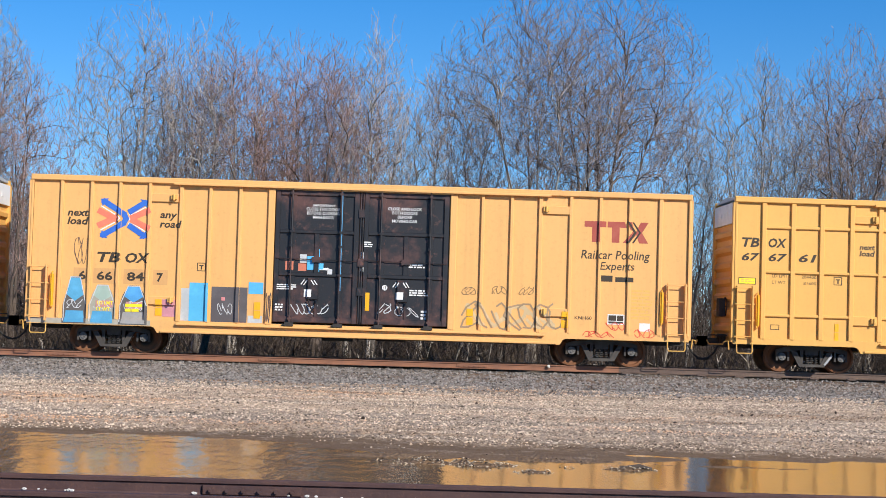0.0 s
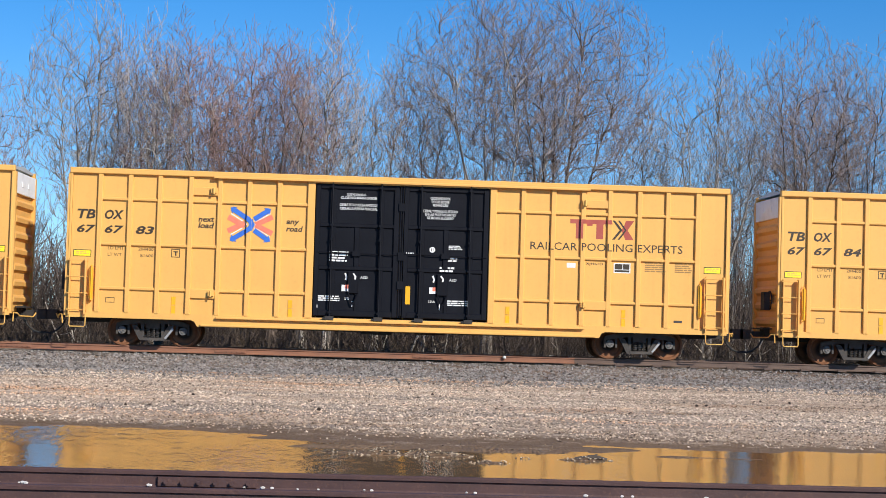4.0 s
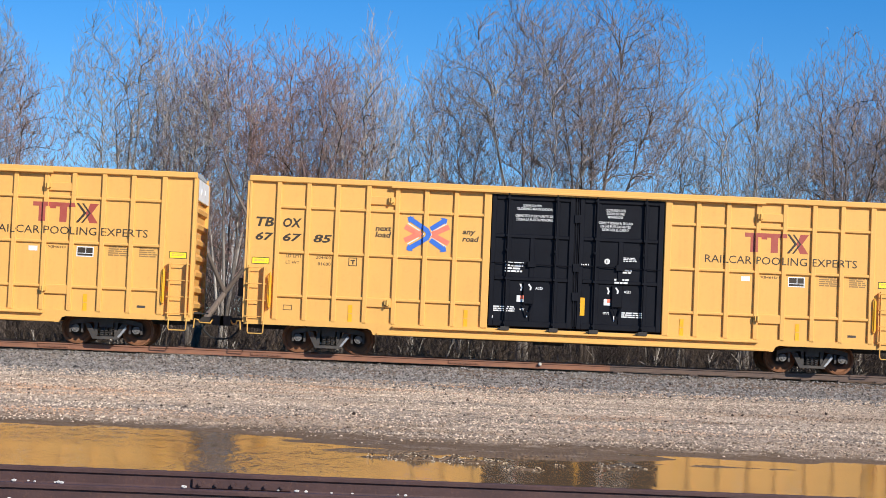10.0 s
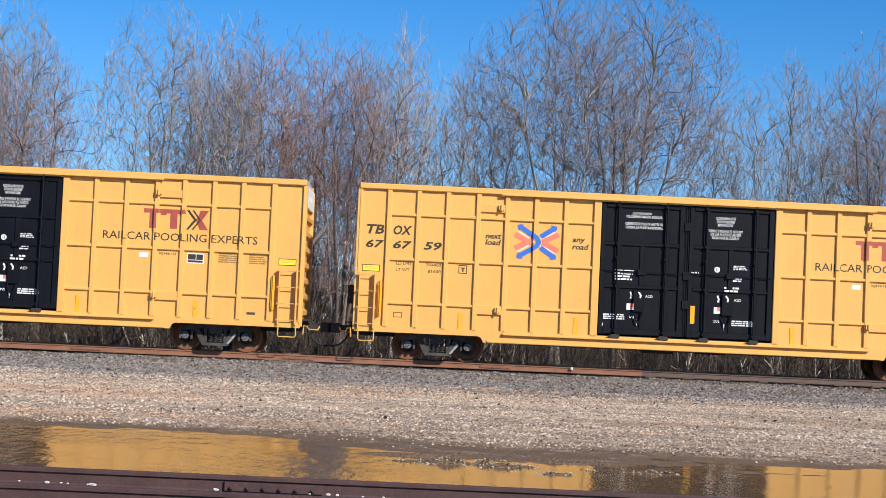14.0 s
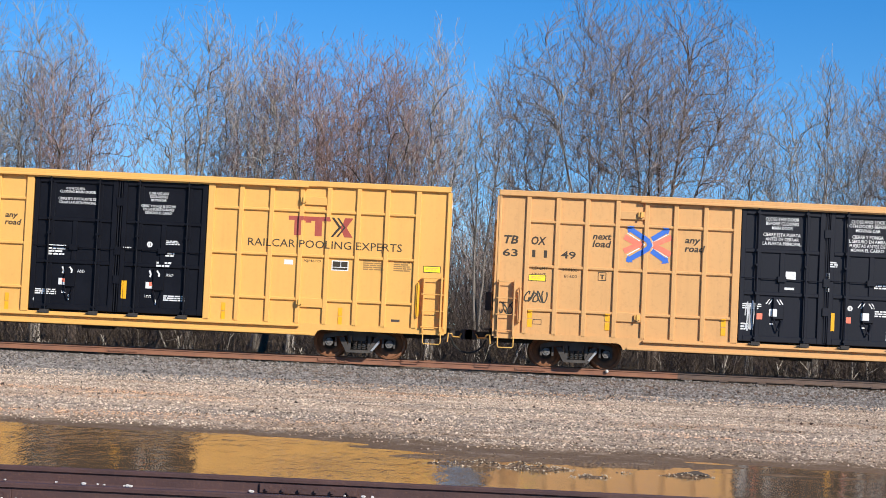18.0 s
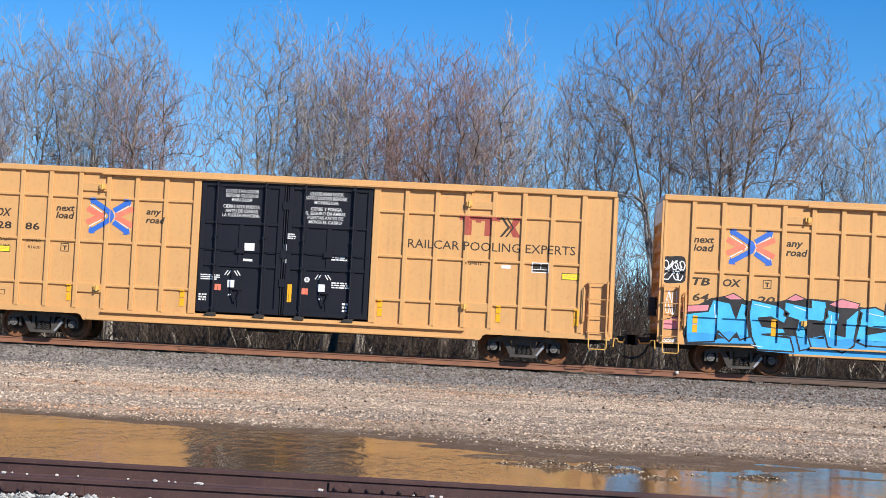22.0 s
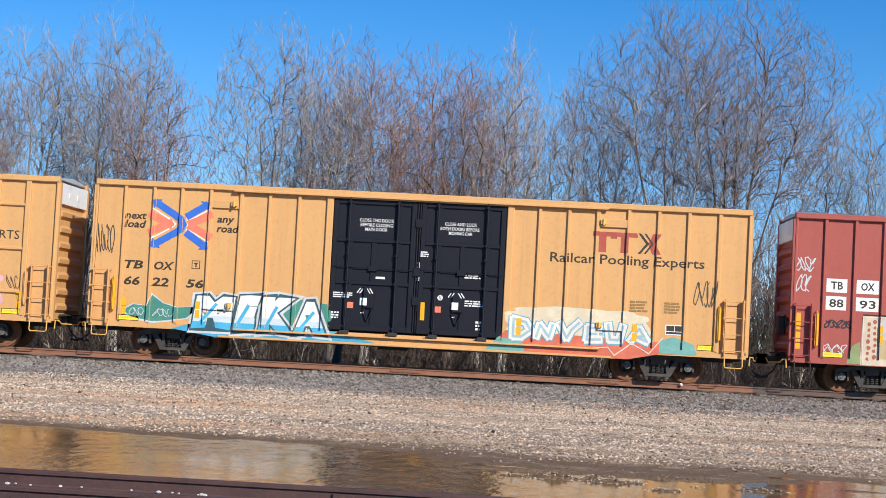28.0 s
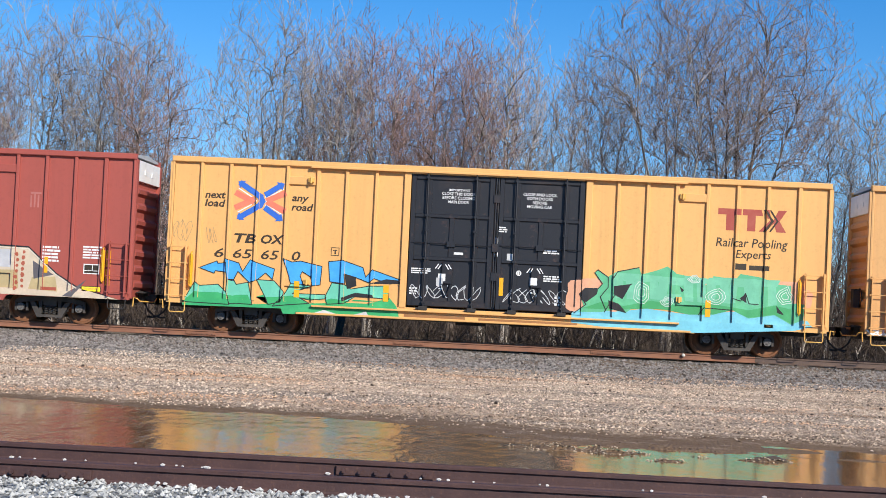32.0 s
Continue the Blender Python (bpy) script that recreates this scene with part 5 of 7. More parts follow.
        part("coupler", built("coupler%d" % s, lambda bm, s=s: (box(bm, min(-s * 0.1, s * 0.55), max(-s * 0.1, s * 0.55), -0.09, 0.09, 0.78, 0.95), box(bm, min(s * 0.5, s * 0.83), max(s * 0.5, s * 0.83), -0.17, 0.17, 0.70, 1.0),
             box(bm, min(-s * 0.4, s * 0.12), max(-s * 0.4, s * 0.12), -0.30, 0.30, 0.68, 1.08)), M["iron"]), car, "dark cast coupler", (x, 0, 0))
        part("air_hose", built("air_hose%d" % s, lambda bm, s=s: pipe(bm, [(s * 0.2, -0.35, 0.72), (s * 0.3, -0.35, 0.52), (s * 0.48, -0.33, 0.36), (s * 0.68, -0.31, 0.30), (s * 0.84, -0.3, 0.32)], 0.03), M["hose"]), car, "black rubber air hose", (x, 0, 0))
        part("uncoupling_lever", built("lever%d" % s, lambda bm, s=s: pipe(bm, [(s * 0.10, -1.5, 0.62), (s * 0.12, -1.52, 0.88), (s * 0.22, -1.45, 0.86), (s * 0.25, -1.3, 0.78), (s * 0.45, -0.25, 0.76), (s * 0.55, -0.1, 0.95)], 0.02), M["handrail"]), car, "bent uncoupling lever", (x, 0, 0))
    # brake wheel and its platform on one end
    def wheel_ring(bm):
        pts = [(0.22, 0.28 * math.cos(a), 0.28 * math.sin(a)) for a in [i * math.pi / 10 for i in range(21)]]
        pipe(bm, pts, 0.018, 5)
        for a in (0, 1.57):
            rod(bm, (0.22, 0.28 * math.cos(a), 0.28 * math.sin(a)), (0.22, -0.28 * math.cos(a), -0.28 * math.sin(a)), 0.014, 5)
        box(bm, 0.0, 0.18, -0.2, 0.2, -0.3, 0.25)
    part("brake_wheel", built("brake_wheel", wheel_ring, M["iron"]), car, "dark brake wheel on its box", (-0.28, -0.6, 1.9))
    # ladders at both ends of the side
    for a, b in ((0.07, 0.57), (18.76, 19.32)):
        w = b - a
        lad = part("ladder", built("ladder%.2f" % w, lambda bm, w=w: (soft_box(bm, 0.0, 0.035, -1.70, -1.58, 0.88, 2.52, 0.006), soft_box(bm, w - 0.05, w, -1.74, -1.58, 0.88, 2.52, 0.006)), paint), car, "ladder of thin painted steel", (a, 0, 0))
        for z in (1.02, 1.50, 1.98, 2.46):
            part("rung", built("rung%.2f" % w, lambda bm, w=w: (rod(bm, (-0.03, -1.70, 0), (w + 0.03, -1.70, 0), 0.014, 6), box(bm, -0.05, -0.01, -1.72, -1.60, -0.02, 0.02), box(bm, w + 0.0, w + 0.04, -1.72, -1.60, -0.02, 0.02)), paint), lad, at=(0, 0, z))
        part("stirrup_step", built("stirrup%.2f" % w, lambda bm, w=w: pipe(bm, [(0.04, -1.6, 0.84), (0.04, -1.63, 0.58), (0.07, -1.64, 0.53), (w - 0.03, -1.64, 0.53), (w, -1.63, 0.58), (w, -1.6, 0.84)], 0.017), M["handrail"] if paint != M["red"] else M["iron"]), lad, "bent steel stirrup step")
    for a in (0.66, 18.55):
        part("grab_iron", built("grab_iron", lambda bm: (pipe(bm, [(0.05, -1.56, 1.28), (0.05, -1.68, 1.30), (0.05, -1.68, 2.30), (0.05, -1.56, 2.32)], 0.02), box(bm, 0.0, 0.10, -1.66, -1.62, 1.34, 2.25)), M["reflector"] if kind == "post" or paint == M["yellow"] else paint), car, "yellow upright grab iron", (a, 0, 0))
    add("underframe", lambda bm: (box(bm, 0.1, LONG - 0.1, -1.47, 1.47, 0.90, 0.99), box(bm, 0.2, LONG - 0.2, -0.28, 0.28, 0.66, 0.92), [box(bm, x - 0.1, x + 0.1, -1.45, 1.45, 0.70, 0.92) for x in (5.2, 7.4, 9.7, 12.0, 14.2)],
         rod(bm, (5.0, -0.8, 0.62), (14.3, -0.8, 0.62), 0.03), box(bm, 8.6, 9.5, -0.9, -0.4, 0.52, 0.82), rod(bm, (10.2, -0.65, 0.68), (11.1, -0.65, 0.68), 0.13, 12)), M["iron"], "dark underframe with brake gear")


def doors(car, kind, paint, style):
    """Two plug doors with their frames, rods and rollers."""
    for i, (a, b) in enumerate(LEAVES):
        w = b - a
        d = part("plug_door", built("plug_door%.2f" % w, lambda bm, w=w: box(bm, 0, w, -1.50, -1.44, 1.04, 4.95), paint), car, "", (a, 0, 0))
        for x0, x1 in ((0.0, 0.14), (w - 0.16, w)):
            part("door_stile", built("stile%.2f" % (x1 - x0), lambda bm, x1=x1, x0=x0: soft_box(bm, 0, x1 - x0, -1.56, -1.49, 1.04, 4.95, 0.015), paint), d, at=(x0, 0, 0))
        for z0, z1, o in ((1.04, 1.22, 0.055), (2.40, 2.52, 0.045), (3.66, 3.78, 0.045), (4.78, 4.95, 0.05)):
            part("door_rail", built("door_rail%.2f%.2f" % (w, z0), lambda bm, w=w, z0=z0, z1=z1, o=o: soft_box(bm, 0.13, w - 0.14, -1.50 - o, -1.49, z0, z1, 0.02), paint), d)
        for x0, x1, z0, z1 in ((w * 0.19, w * 0.25, 1.2, 4.8), (w * 0.76, w * 0.82, 1.2, 4.8), (w * 0.47, w * 0.53, 2.5, 3.68), (w * 0.49, w * 0.53, 1.2, 1.75)):
            part("door_stiffener", built("stiff%.2f%.2f%.2f" % (w, x0, z0), lambda bm, x0=x0, x1=x1, z0=z0, z1=z1: soft_box(bm, x0, x1, -1.535, -1.49, z0, z1, 0.015), paint), d)
        part("door_bar", built("door_bar%.2f" % w, lambda bm, w=w: (rod(bm, (0.05, -1.57, 2.92), (w - 0.05, -1.57, 2.88), 0.014, 6), box(bm, w * 0.45, w * 0.55, -1.59, -1.5, 2.82, 2.98)), paint), d)
        part("lock_box", built("lock_box", lambda bm: (soft_box(bm, -0.16, 0.16, -1.58, -1.49, 1.72, 2.36, 0.02), rod(bm, (-0.13, -1.60, 1.72), (0.0, -1.60, 1.38), 0.018, 6), rod(bm, (0.13, -1.60, 1.72), (0.02, -1.60, 1.38), 0.018, 6)), paint), d, "recessed door lock box", (w * 0.47, 0, 0))
        for x in (w * 0.20, w * 0.78):
            r = part("door_rod", built("door_rod", lambda bm: (rod(bm, (0, -1.625, 0.95), (0, -1.625, 5.0), 0.026, 8), [box(bm, -0.05, 0.05, -1.65, -1.54, z - 0.03, z + 0.03) for z in (1.15, 2.46, 3.3, 3.72, 4.85)]), paint), d, at=(x, 0, 0))
            part("roller", built("roller", lambda bm: (box(bm, -0.13, 0.13, -1.74, -1.56, 0.93, 1.04), rod(bm, (-0.2, -1.70, 0.97), (0.1, -1.70, 0.95), 0.03, 8)), M["iron"]), r, "dark door roller on the lower track")
    part("lock_column", built("lock_column", lambda bm: (box(bm, 9.63, 9.75, -1.48, -1.44, 1.04, 4.95), rod(bm, (9.66, -1.56, 1.1), (9.66, -1.56, 4.9), 0.022), rod(bm, (9.73, -1.55, 1.1), (9.73, -1.55, 4.9), 0.018),
         [box(bm, 9.60, 9.78, -1.60, -1.5, z - 0.12, z + 0.12) for z in (2.0, 2.85, 4.3)]), paint), car, "locking column between the doors")


def door_writing(s, style, ink=None):
    ink = ink or M["decal"]
    if style == "new":
        left = [("CLOSE THIS DOOR BEFORE", 8.06, 8.62, 4.60, 4.67), ("CLOSING MAIN DOOR", 7.88, 8.95, 4.50, 4.58), ("CIERRE ESTA PUERTA ANTES DE", 7.85, 8.97, 4.29, 4.37), ("CERRAR LA PUERTA PRINCIPAL", 7.86, 8.97, 4.18, 4.26)]
        right = [("CLOSE AND LOCK", 10.52, 11.12, 4.56, 4.64), ("DOORS BEFORE", 10.56, 11.08, 4.46, 4.54), ("MOVING CAR", 10.60, 11.04, 4.36, 4.44), ("CIERRE Y PONGA EL SEGURO", 10.32, 11.34, 4.18, 4.26), ("EN LAS PUERTAS ANTES", 10.38, 11.28, 4.08, 4.16), ("DE MOVER EL CARRO", 10.44, 11.22, 3.98, 4.06)]
    elif style == "old":
        left = [("IMPORTANT", 8.25, 8.90, 4.47, 4.54), ("CLOSE THIS DOOR", 8.05, 9.05, 4.35, 4.44), ("BEFORE CLOSING", 8.07, 9.03, 4.23, 4.32), ("MAIN DOOR", 8.25, 8.86, 4.11, 4.20)]
        right = [("CLOSE AND LOCK", 10.45, 11.45, 4.43, 4.52), ("BOTH DOORS", 10.58, 11.32, 4.31, 4.40), ("BEFORE", 10.74, 11.16, 4.19, 4.28), ("MOVING CAR", 10.58, 11.32, 4.07, 4.16)]
    elif style == "short":
        left = [("CLOSE THIS DOOR", 7.92, 8.94, 4.28, 4.38), ("BEFORE CLOSING", 7.95, 8.92, 4.14, 4.24), ("MAIN DOOR", 8.10, 8.76, 4.01, 4.11)]
        right = [("CLOSE AND LOCK", 10.45, 11.40, 4.28, 4.38), ("BOTH DOORS BEFORE", 10.33, 11.48, 4.14, 4.24), ("MOVING CAR", 10.58, 11.28, 4.01, 4.11)]
    else:
        left = [("CLOSE THIS DOOR", 7.85, 8.85, 4.62, 4.72), ("BEFORE CLOSING", 7.87, 8.83, 4.49, 4.59), ("MAIN DOOR", 8.05, 8.66, 4.36, 4.46), ("CIERRE ESTA PUERTA", 7.80, 8.90, 4.16, 4.26), ("ANTES DE CERRAR", 7.87, 8.85, 4.03, 4.13), ("LA PUERTA PRINCIPAL", 7.79, 8.92, 3.90, 4.00)]
        right = [("CLOSE AND LOCK", 10.38, 11.38, 4.65, 4.75), ("BOTH DOORS BEFORE", 10.25, 11.48, 4.52, 4.62), ("MOVING CAR", 10.52, 11.24, 4.39, 4.49), ("CIERRE Y PONGA", 10.42, 11.34, 4.20, 4.30), ("EL SEGURO EN AMBAS", 10.27, 11.46, 4.07, 4.17), ("PUERTAS ANTES DE", 10.34, 11.40, 3.94, 4.04), ("MOVER EL CARRO", 10.38, 11.36, 3.81, 3.91)]
    for b, x0, x1, z0, z1 in left + right:
        s.text(b, x0, x1, z0, z1, 0.012, 0, ink, 1, "door_lettering")
    n = style + "door"
    if style == "new":
        small = bars(7.60, 8.16, 2.62, 2.95, 4, 2, 2) + bars(10.95, 11.5, 2.72, 2.86, 2, 5) + bars(10.85, 11.42, 2.40, 2.58, 2, 6) + bars(11.1, 11.55, 3.08, 3.22, 3, 7) + bars(7.3, 8.0, 1.46, 1.64, 3, 8) + bars(11.1, 11.8, 1.42, 1.60, 3, 9) + bars(9.85, 10.15, 2.92, 2.98, 1, 3) + bars(8.08, 8.25, 1.52, 1.60, 2, 3) + bars(10.55, 10.75, 1.50, 1.58, 2, 3)
        ticks = [rect(8.28, 8.31, 1.33, 1.50), rect(10.86, 10.89, 1.30, 1.48), rect(7.27, 7.29, 1.28, 1.36)]
        for x in (8.12, 10.7):
            ticks += ribbon([(x - 0.04, 2.30), (x - 0.0, 2.20), (x - 0.02, 2.13)], 0.05) + ribbon([(x + 0.20, 2.30), (x + 0.26, 2.22), (x + 0.25, 2.15)], 0.05)
        s.put(n + "a", small + ticks, ink, 1, "door_stencils")
        for x in (8.52, 11.14):
            s.text("ASD", x, x + 0.22, 2.16, 2.24, 0.01, 0, ink, 1, "door_lettering")
        for x in (7.98, 10.56):
            s.put(n + "w%.1f" % x, [rect(x, x + 0.2, 1.78, 1.97)], ink, 1, "sticker", "white sticker")
            s.put(n + "r%.1f" % x, [rect(x + 0.1, x + 0.2, 1.86, 1.97)], M["coral"], 2, "sticker", "small red sticker")
        s.put(n + "ring", [[(10.62 + 0.085 * math.cos(a), 3.08 + 0.085 * math.sin(a)) for a in [i * 0.3927 for i in range(16)]]], ink, 1, "round_mark", "white round mark")
        s.put(n + "ring2", [rect(10.59, 10.605, 3.03, 3.13), rect(10.635, 10.65, 3.03, 3.13)], M["ink"], 2, "round_mark")
        s.put(n + "refl", [rect(9.86, 10.0, 1.45, 1.98)], M["reflector"], 2, "reflector", "yellow reflective strip")
    else:
        small = bars(7.25, 7.85, 1.98, 2.16, 3, 2, 2) + bars(7.22, 7.45, 1.35, 1.58, 3, 3, 2) + bars(11.0, 11.6, 2.72, 2.86, 2, 5) + bars(11.15, 11.75, 1.90, 2.10, 3, 6) + bars(11.5, 11.7, 1.2, 1.5, 3, 7, 2) + bars(9.78, 10.05, 3.30, 3.48, 3, 8, 1)
        for x in (8.02, 10.72):
            small += ribbon([(x - 0.06, 2.17), (x + 0.03, 2.30)], 0.03) + ribbon([(x + 0.02, 2.16), (x + 0.11, 2.29)], 0.03) + ribbon([(x + 0.24, 2.29), (x + 0.33, 2.16)], 0.03) + ribbon([(x + 0.32, 2.30), (x + 0.41, 2.17)], 0.03)
            small += [rect(x + 0.03, x + 0.25, 1.80, 2.02), rect(x + 0.06, x + 0.16, 1.56, 1.60)]
        small += [rect(8.48, 8.76, 2.60, 2.67), rect(9.68, 9.78, 2.60, 2.72), rect(9.68, 9.77, 2.98, 3.16)]
        if style == "mid":
            small += [rect(8.50, 8.80, 2.90, 3.14)]
        s.put(n + "a", small, ink, 1, "door_stencils")
        if style == "mid" or style == "short":
            for x in (7.68, 10.28):
                s.put(n + "o%.1f" % x, [rect(x, x + 0.18, 1.70, 1.88)], M["coral"], 1, "sticker", "orange-red sticker")
        s.put(n + "ring", [[(10.42 + 0.08 * math.cos(a), 2.14 + 0.08 * math.sin(a)) for a in [i * 0.3927 for i in range(16)]]], ink, 1, "round_mark", "white round mark")
        s.put(n + "ring2", [rect(10.39, 10.405, 2.09, 2.19), rect(10.435, 10.45, 2.09, 2.19)], M["ink"], 2, "round_mark")
        s.put(n + "refl", [rect(9.86, 9.98, 1.45, 1.98)], M["reflector"], 2, "reflector", "yellow reflective strip")


TRAIN = []


def boxcar(offset, kind, paint, door_paint, style, label, strut=True):
    car = tagged(new("boxcar"), label, "boxcar", "cars of the freight train")
    body_parts(car, kind, paint)
    doors(car, kind, door_paint, style)
    for x in (2.47, 16.92):
        truck(car, x, offset, strut)
    s = Side(car, kind)
    TRAIN.append((car, offset))
    return s


def mark(s, x, z, h, wide=0.60, gap=0.22, shade=None):
    """The reporting mark over the number."""
    s.text("TB", x, x + wide * 0.95, z, z + h, 0.03, 0.2, shade or M["ink"], 1, "reporting_mark")
    s.text("OX", x + wide + gap, x + 2 * wide + gap, z, z + h, 0.03, 0.2, shade or M["ink"], 1, "reporting_mark")


def number(s, groups, h, z, shear=0.22, bold=0.03, shade=None):
    for body, x0, x1 in groups:
        s.text(body, x0, x1, z, z + h, bold, shear, shade or M["ink"], 1, "car_number")


def slogan(s, nx, ax, z, w=0.47, gap=0.62, shear=0.2):
    h = w * 0.36
    s.text("next", nx, nx + w, z + h * 1.12, z + h * 1.98, 0.028, shear)
    s.text("load", nx, nx + w, z, z + h, 0.028, shear)
    s.text("any", ax, ax + w * 0.82, z + h * 0.88, z + h * 1.85, 0.028, shear)
    s.text("road", ax, ax + w * 1.05, z - 0.02, z + h - 0.02, 0.028, shear)


def small_data(s, x, z, kind_seed, side="left"):
    if side == "left":
        s.text("LD LMT", x, x + 0.46, z, z + 0.09, 0.0, 0)
        s.text("LT WT", x, x + 0.40, z - 0.19, z - 0.10, 0.0, 0)
        s.text("204400", x + 0.88, x + 1.32, z - 0.01, z + 0.08, 0.0, 0)
        s.text("81600", x + 0.94, x + 1.32, z - 0.20, z - 0.11, 0.0, 0)
    else:
        s.put("dims%.2f%.2f" % (x, z), bars(x, x + 0.62, z - 0.2, z + 0.1, 5, 3, 2) + bars(x + 0.9, x + 1.5, z - 0.2, z + 0.1, 5, 5, 2), M["faint"], 1, "stencil")


def fresh_car(offset, numbers, label):
    s = boxcar(offset, "grid", M["yellow"], M["black"], "new", label)
    mark(s, 0.22, 3.68, 0.28, 0.55, 0.24)
    number(s, [(numbers[0], 0.22, 0.76), (numbers[1], 1.02, 1.58), (numbers[2], 1.92, 2.46)], 0.24, 3.27)
    small_data(s, 1.14, 2.80, 1)
    warning_label(s, 0.14, 2.57)
    warning_label(s, 18.72, 2.62)
    service_box(s, 2.98, 2.62)
    s.put("tinybox", hollow(1.12, 1.38, 1.25, 1.40, 0.016), M["ink"], 1, "stencil")
    slogan(s, 3.73, 6.30, 3.50)
    logo_cross(s, 4.64, 5.86, 3.14, 4.16)
    logo_bars(s, 14.69, 16.60, 3.55, 4.12)
    s.text("RAILCAR POOLING EXPERTS", 13.52, 18.07, 3.19, 3.42, 0.002, 0)
    s.text("XJH61D", 15.18, 15.70, 2.76, 2.85, 0.01, 0)
    s.put("whitetag", [rect(14.62, 14.88, 2.68, 2.82)], M["decal"], 1, "sticker", "white sticker")
    black_sign(s, 16.02, 2.56)
    s.put("vent", [rect(17.85, 18.10, 1.13, 1.20)], M["frame"], 1, "small_plate", "small grey plate")
    small_data(s, 16.95, 2.80, 2, "right")
    reflectors(s, [3.03, 6.43, 12.83, 16.28], 0.98, 1.47, 0.12)
    door_writing(s, "new")
    return s


def old_grid_car(offset, label, doorstyle="mid"):
    s = boxcar(offset, "grid", M["orange"], M["charcoal"], doorstyle, label)
    logo_bars(s, 14.85, 16.68, 3.69, 4.26)
    s.text("RAILCAR POOLING EXPERTS", 13.36, 18.30, 3.24, 3.50, 0.002, 0)
    reflectors(s, [0.96, 3.24, 6.65, 12.55, 16.05, 18.34])
    door_writing(s, doorstyle)
    return s


def early_marks(s, nums, z=3.22):
    mark(s, 0.17, 3.59, 0.25, 0.45, 0.36)
    number(s, [(nums[0], 0.15, 0.60), (nums[1], 1.02, 1.46), (nums[2], 1.87, 2.31)], 0.22, 3.22, 0.0, 0.02)
    slogan(s, 2.78, 5.50, 3.60, 0.56)
    logo_cross(s, 3.76, 5.06, 3.20, 4.27)
    small_data(s, 1.05, 2.86, 3)
    warning_label(s, 0.94, 2.52)
    warning_label(s, 17.93, 2.51)
    service_box(s, 2.98, 2.62)
    black_sign(s, 17.04, 2.68)
    s.text("XGH61C", 15.05, 15.60, 2.82, 2.91, 0.01, 0)
    s.put("whitetag2", [rect(16.15, 16.42, 2.76, 2.86)], M["decal"], 1, "sticker", "white sticker")
    s.put("tinybox", hollow(1.12, 1.38, 1.22, 1.37, 0.016), M["ink"], 1, "stencil")


def late_marks(s, nums):
    mark(s, 0.89, 2.55, 0.23, 0.55, 0.34)
    number(s, nums, 0.23, 2.09, 0.2, 0.02)
    slogan(s, 0.89, 3.58, 3.55, 0.60)
    logo_cross(s, 1.90, 3.21, 3.21, 4.25)
    service_box(s, 2.95, 2.55)
    small_data(s, 16.2, 2.20, 4, "right")


# --- the train, car by car
YL = "bright yellow boxcar with ribbed sides and black double doors"
s = fresh_car(-31.6, ("67", "67", "90"), YL)

# a weathered smooth-sided car with sprayed panels
s = boxcar(-10.80, "post", M["pale"], M["rusted_black"], "old", "weathered pale yellow boxcar with graffiti and worn black doors", False)
mark(s, 1.97, 2.64, 0.30, 0.72, 0.10)
s.put("patches", [rect(1.30, 1.72, 2.02, 2.46), rect(1.88, 2.56, 2.02, 2.46), rect(2.76, 3.42, 2.02, 2.46), rect(3.62, 4.05, 2.02, 2.46)], M["orange"], 1, "repaint_patch", "darker yellow repaint patches")
for b, x0, x1 in (("6", 1.45, 1.66), ("66", 1.98, 2.44), ("84", 2.86, 3.36), ("7", 3.73, 3.91)):
    s.text(b, x0, x1, 2.11, 2.37, 0.03, 0, M["ink"], 2, "car_number")
slogan(s, 1.06, 3.76, 3.72, 0.62)
logo_cross(s, 1.99, 3.43, 3.35, 4.52)
GHOST = (0.10, 0.09, 0.085)
for i, (a, b, top, col) in enumerate(((1.02, 1.72, 2.20, (0.08, 0.32, 0.52)), (1.78, 2.56, 1.98, (0.32, 0.42, 0.36)), (2.66, 3.50, 1.98, (0.07, 0.30, 0.60)))):
    mid, w = (a + b) / 2, b - a
    arch = [(a, 0.83), (b, 0.83), (b, 1.35), (b - 0.12 * w, 1.70), (mid + 0.18 * w, top), (mid - 0.18 * w, top), (a + 0.12 * w, 1.70), (a, 1.35)]
    s.put("ghost%d" % i, [arch], spray(*GHOST) if i != 1 else spray(0.34, 0.33, 0.27), 3, "graffiti_shape", "dark sprayed arched shape")
    s.put("ghosthead%d" % i, [[(mid - 0.34 * w, 1.66), (mid, 1.48), (mid + 0.34 * w, 1.66), (mid + 0.2 * w, top - 0.04), (mid - 0.2 * w, top - 0.04)]], spray(*col), 4, "graffiti_shape", "sprayed cap shape")
    s.put("ghostfoot%d" % i, [[(mid - 0.42 * w, 0.86), (mid + 0.42 * w, 0.86), (mid + 0.36 * w, 1.20), (mid - 0.36 * w, 1.20)]], spray(*(0.07, 0.30, 0.52) if i != 2 else (0.30, 0.29, 0.28)), 4, "graffiti_shape")
    s.put("ghostline%d" % i, ribbon([(a + 0.03, 0.9), (a + 0.03, 1.4), (mid - 0.2 * w, top - 0.02), (mid + 0.2 * w, top - 0.02), (b - 0.03, 1.4)], 0.025) + scrawl(mid - 0.3 * w, mid + 0.3 * w, 1.25, 1.55, 3, 0.02, 30 + i), spray(*GREYW), 5, "graffiti_line")
s.put("ghostface", [rect(1.98, 2.48, 1.32, 1.52), rect(2.86, 3.34, 1.30, 1.50)], spray(0.50, 0.24, 0.20), 5, "graffiti_shape")
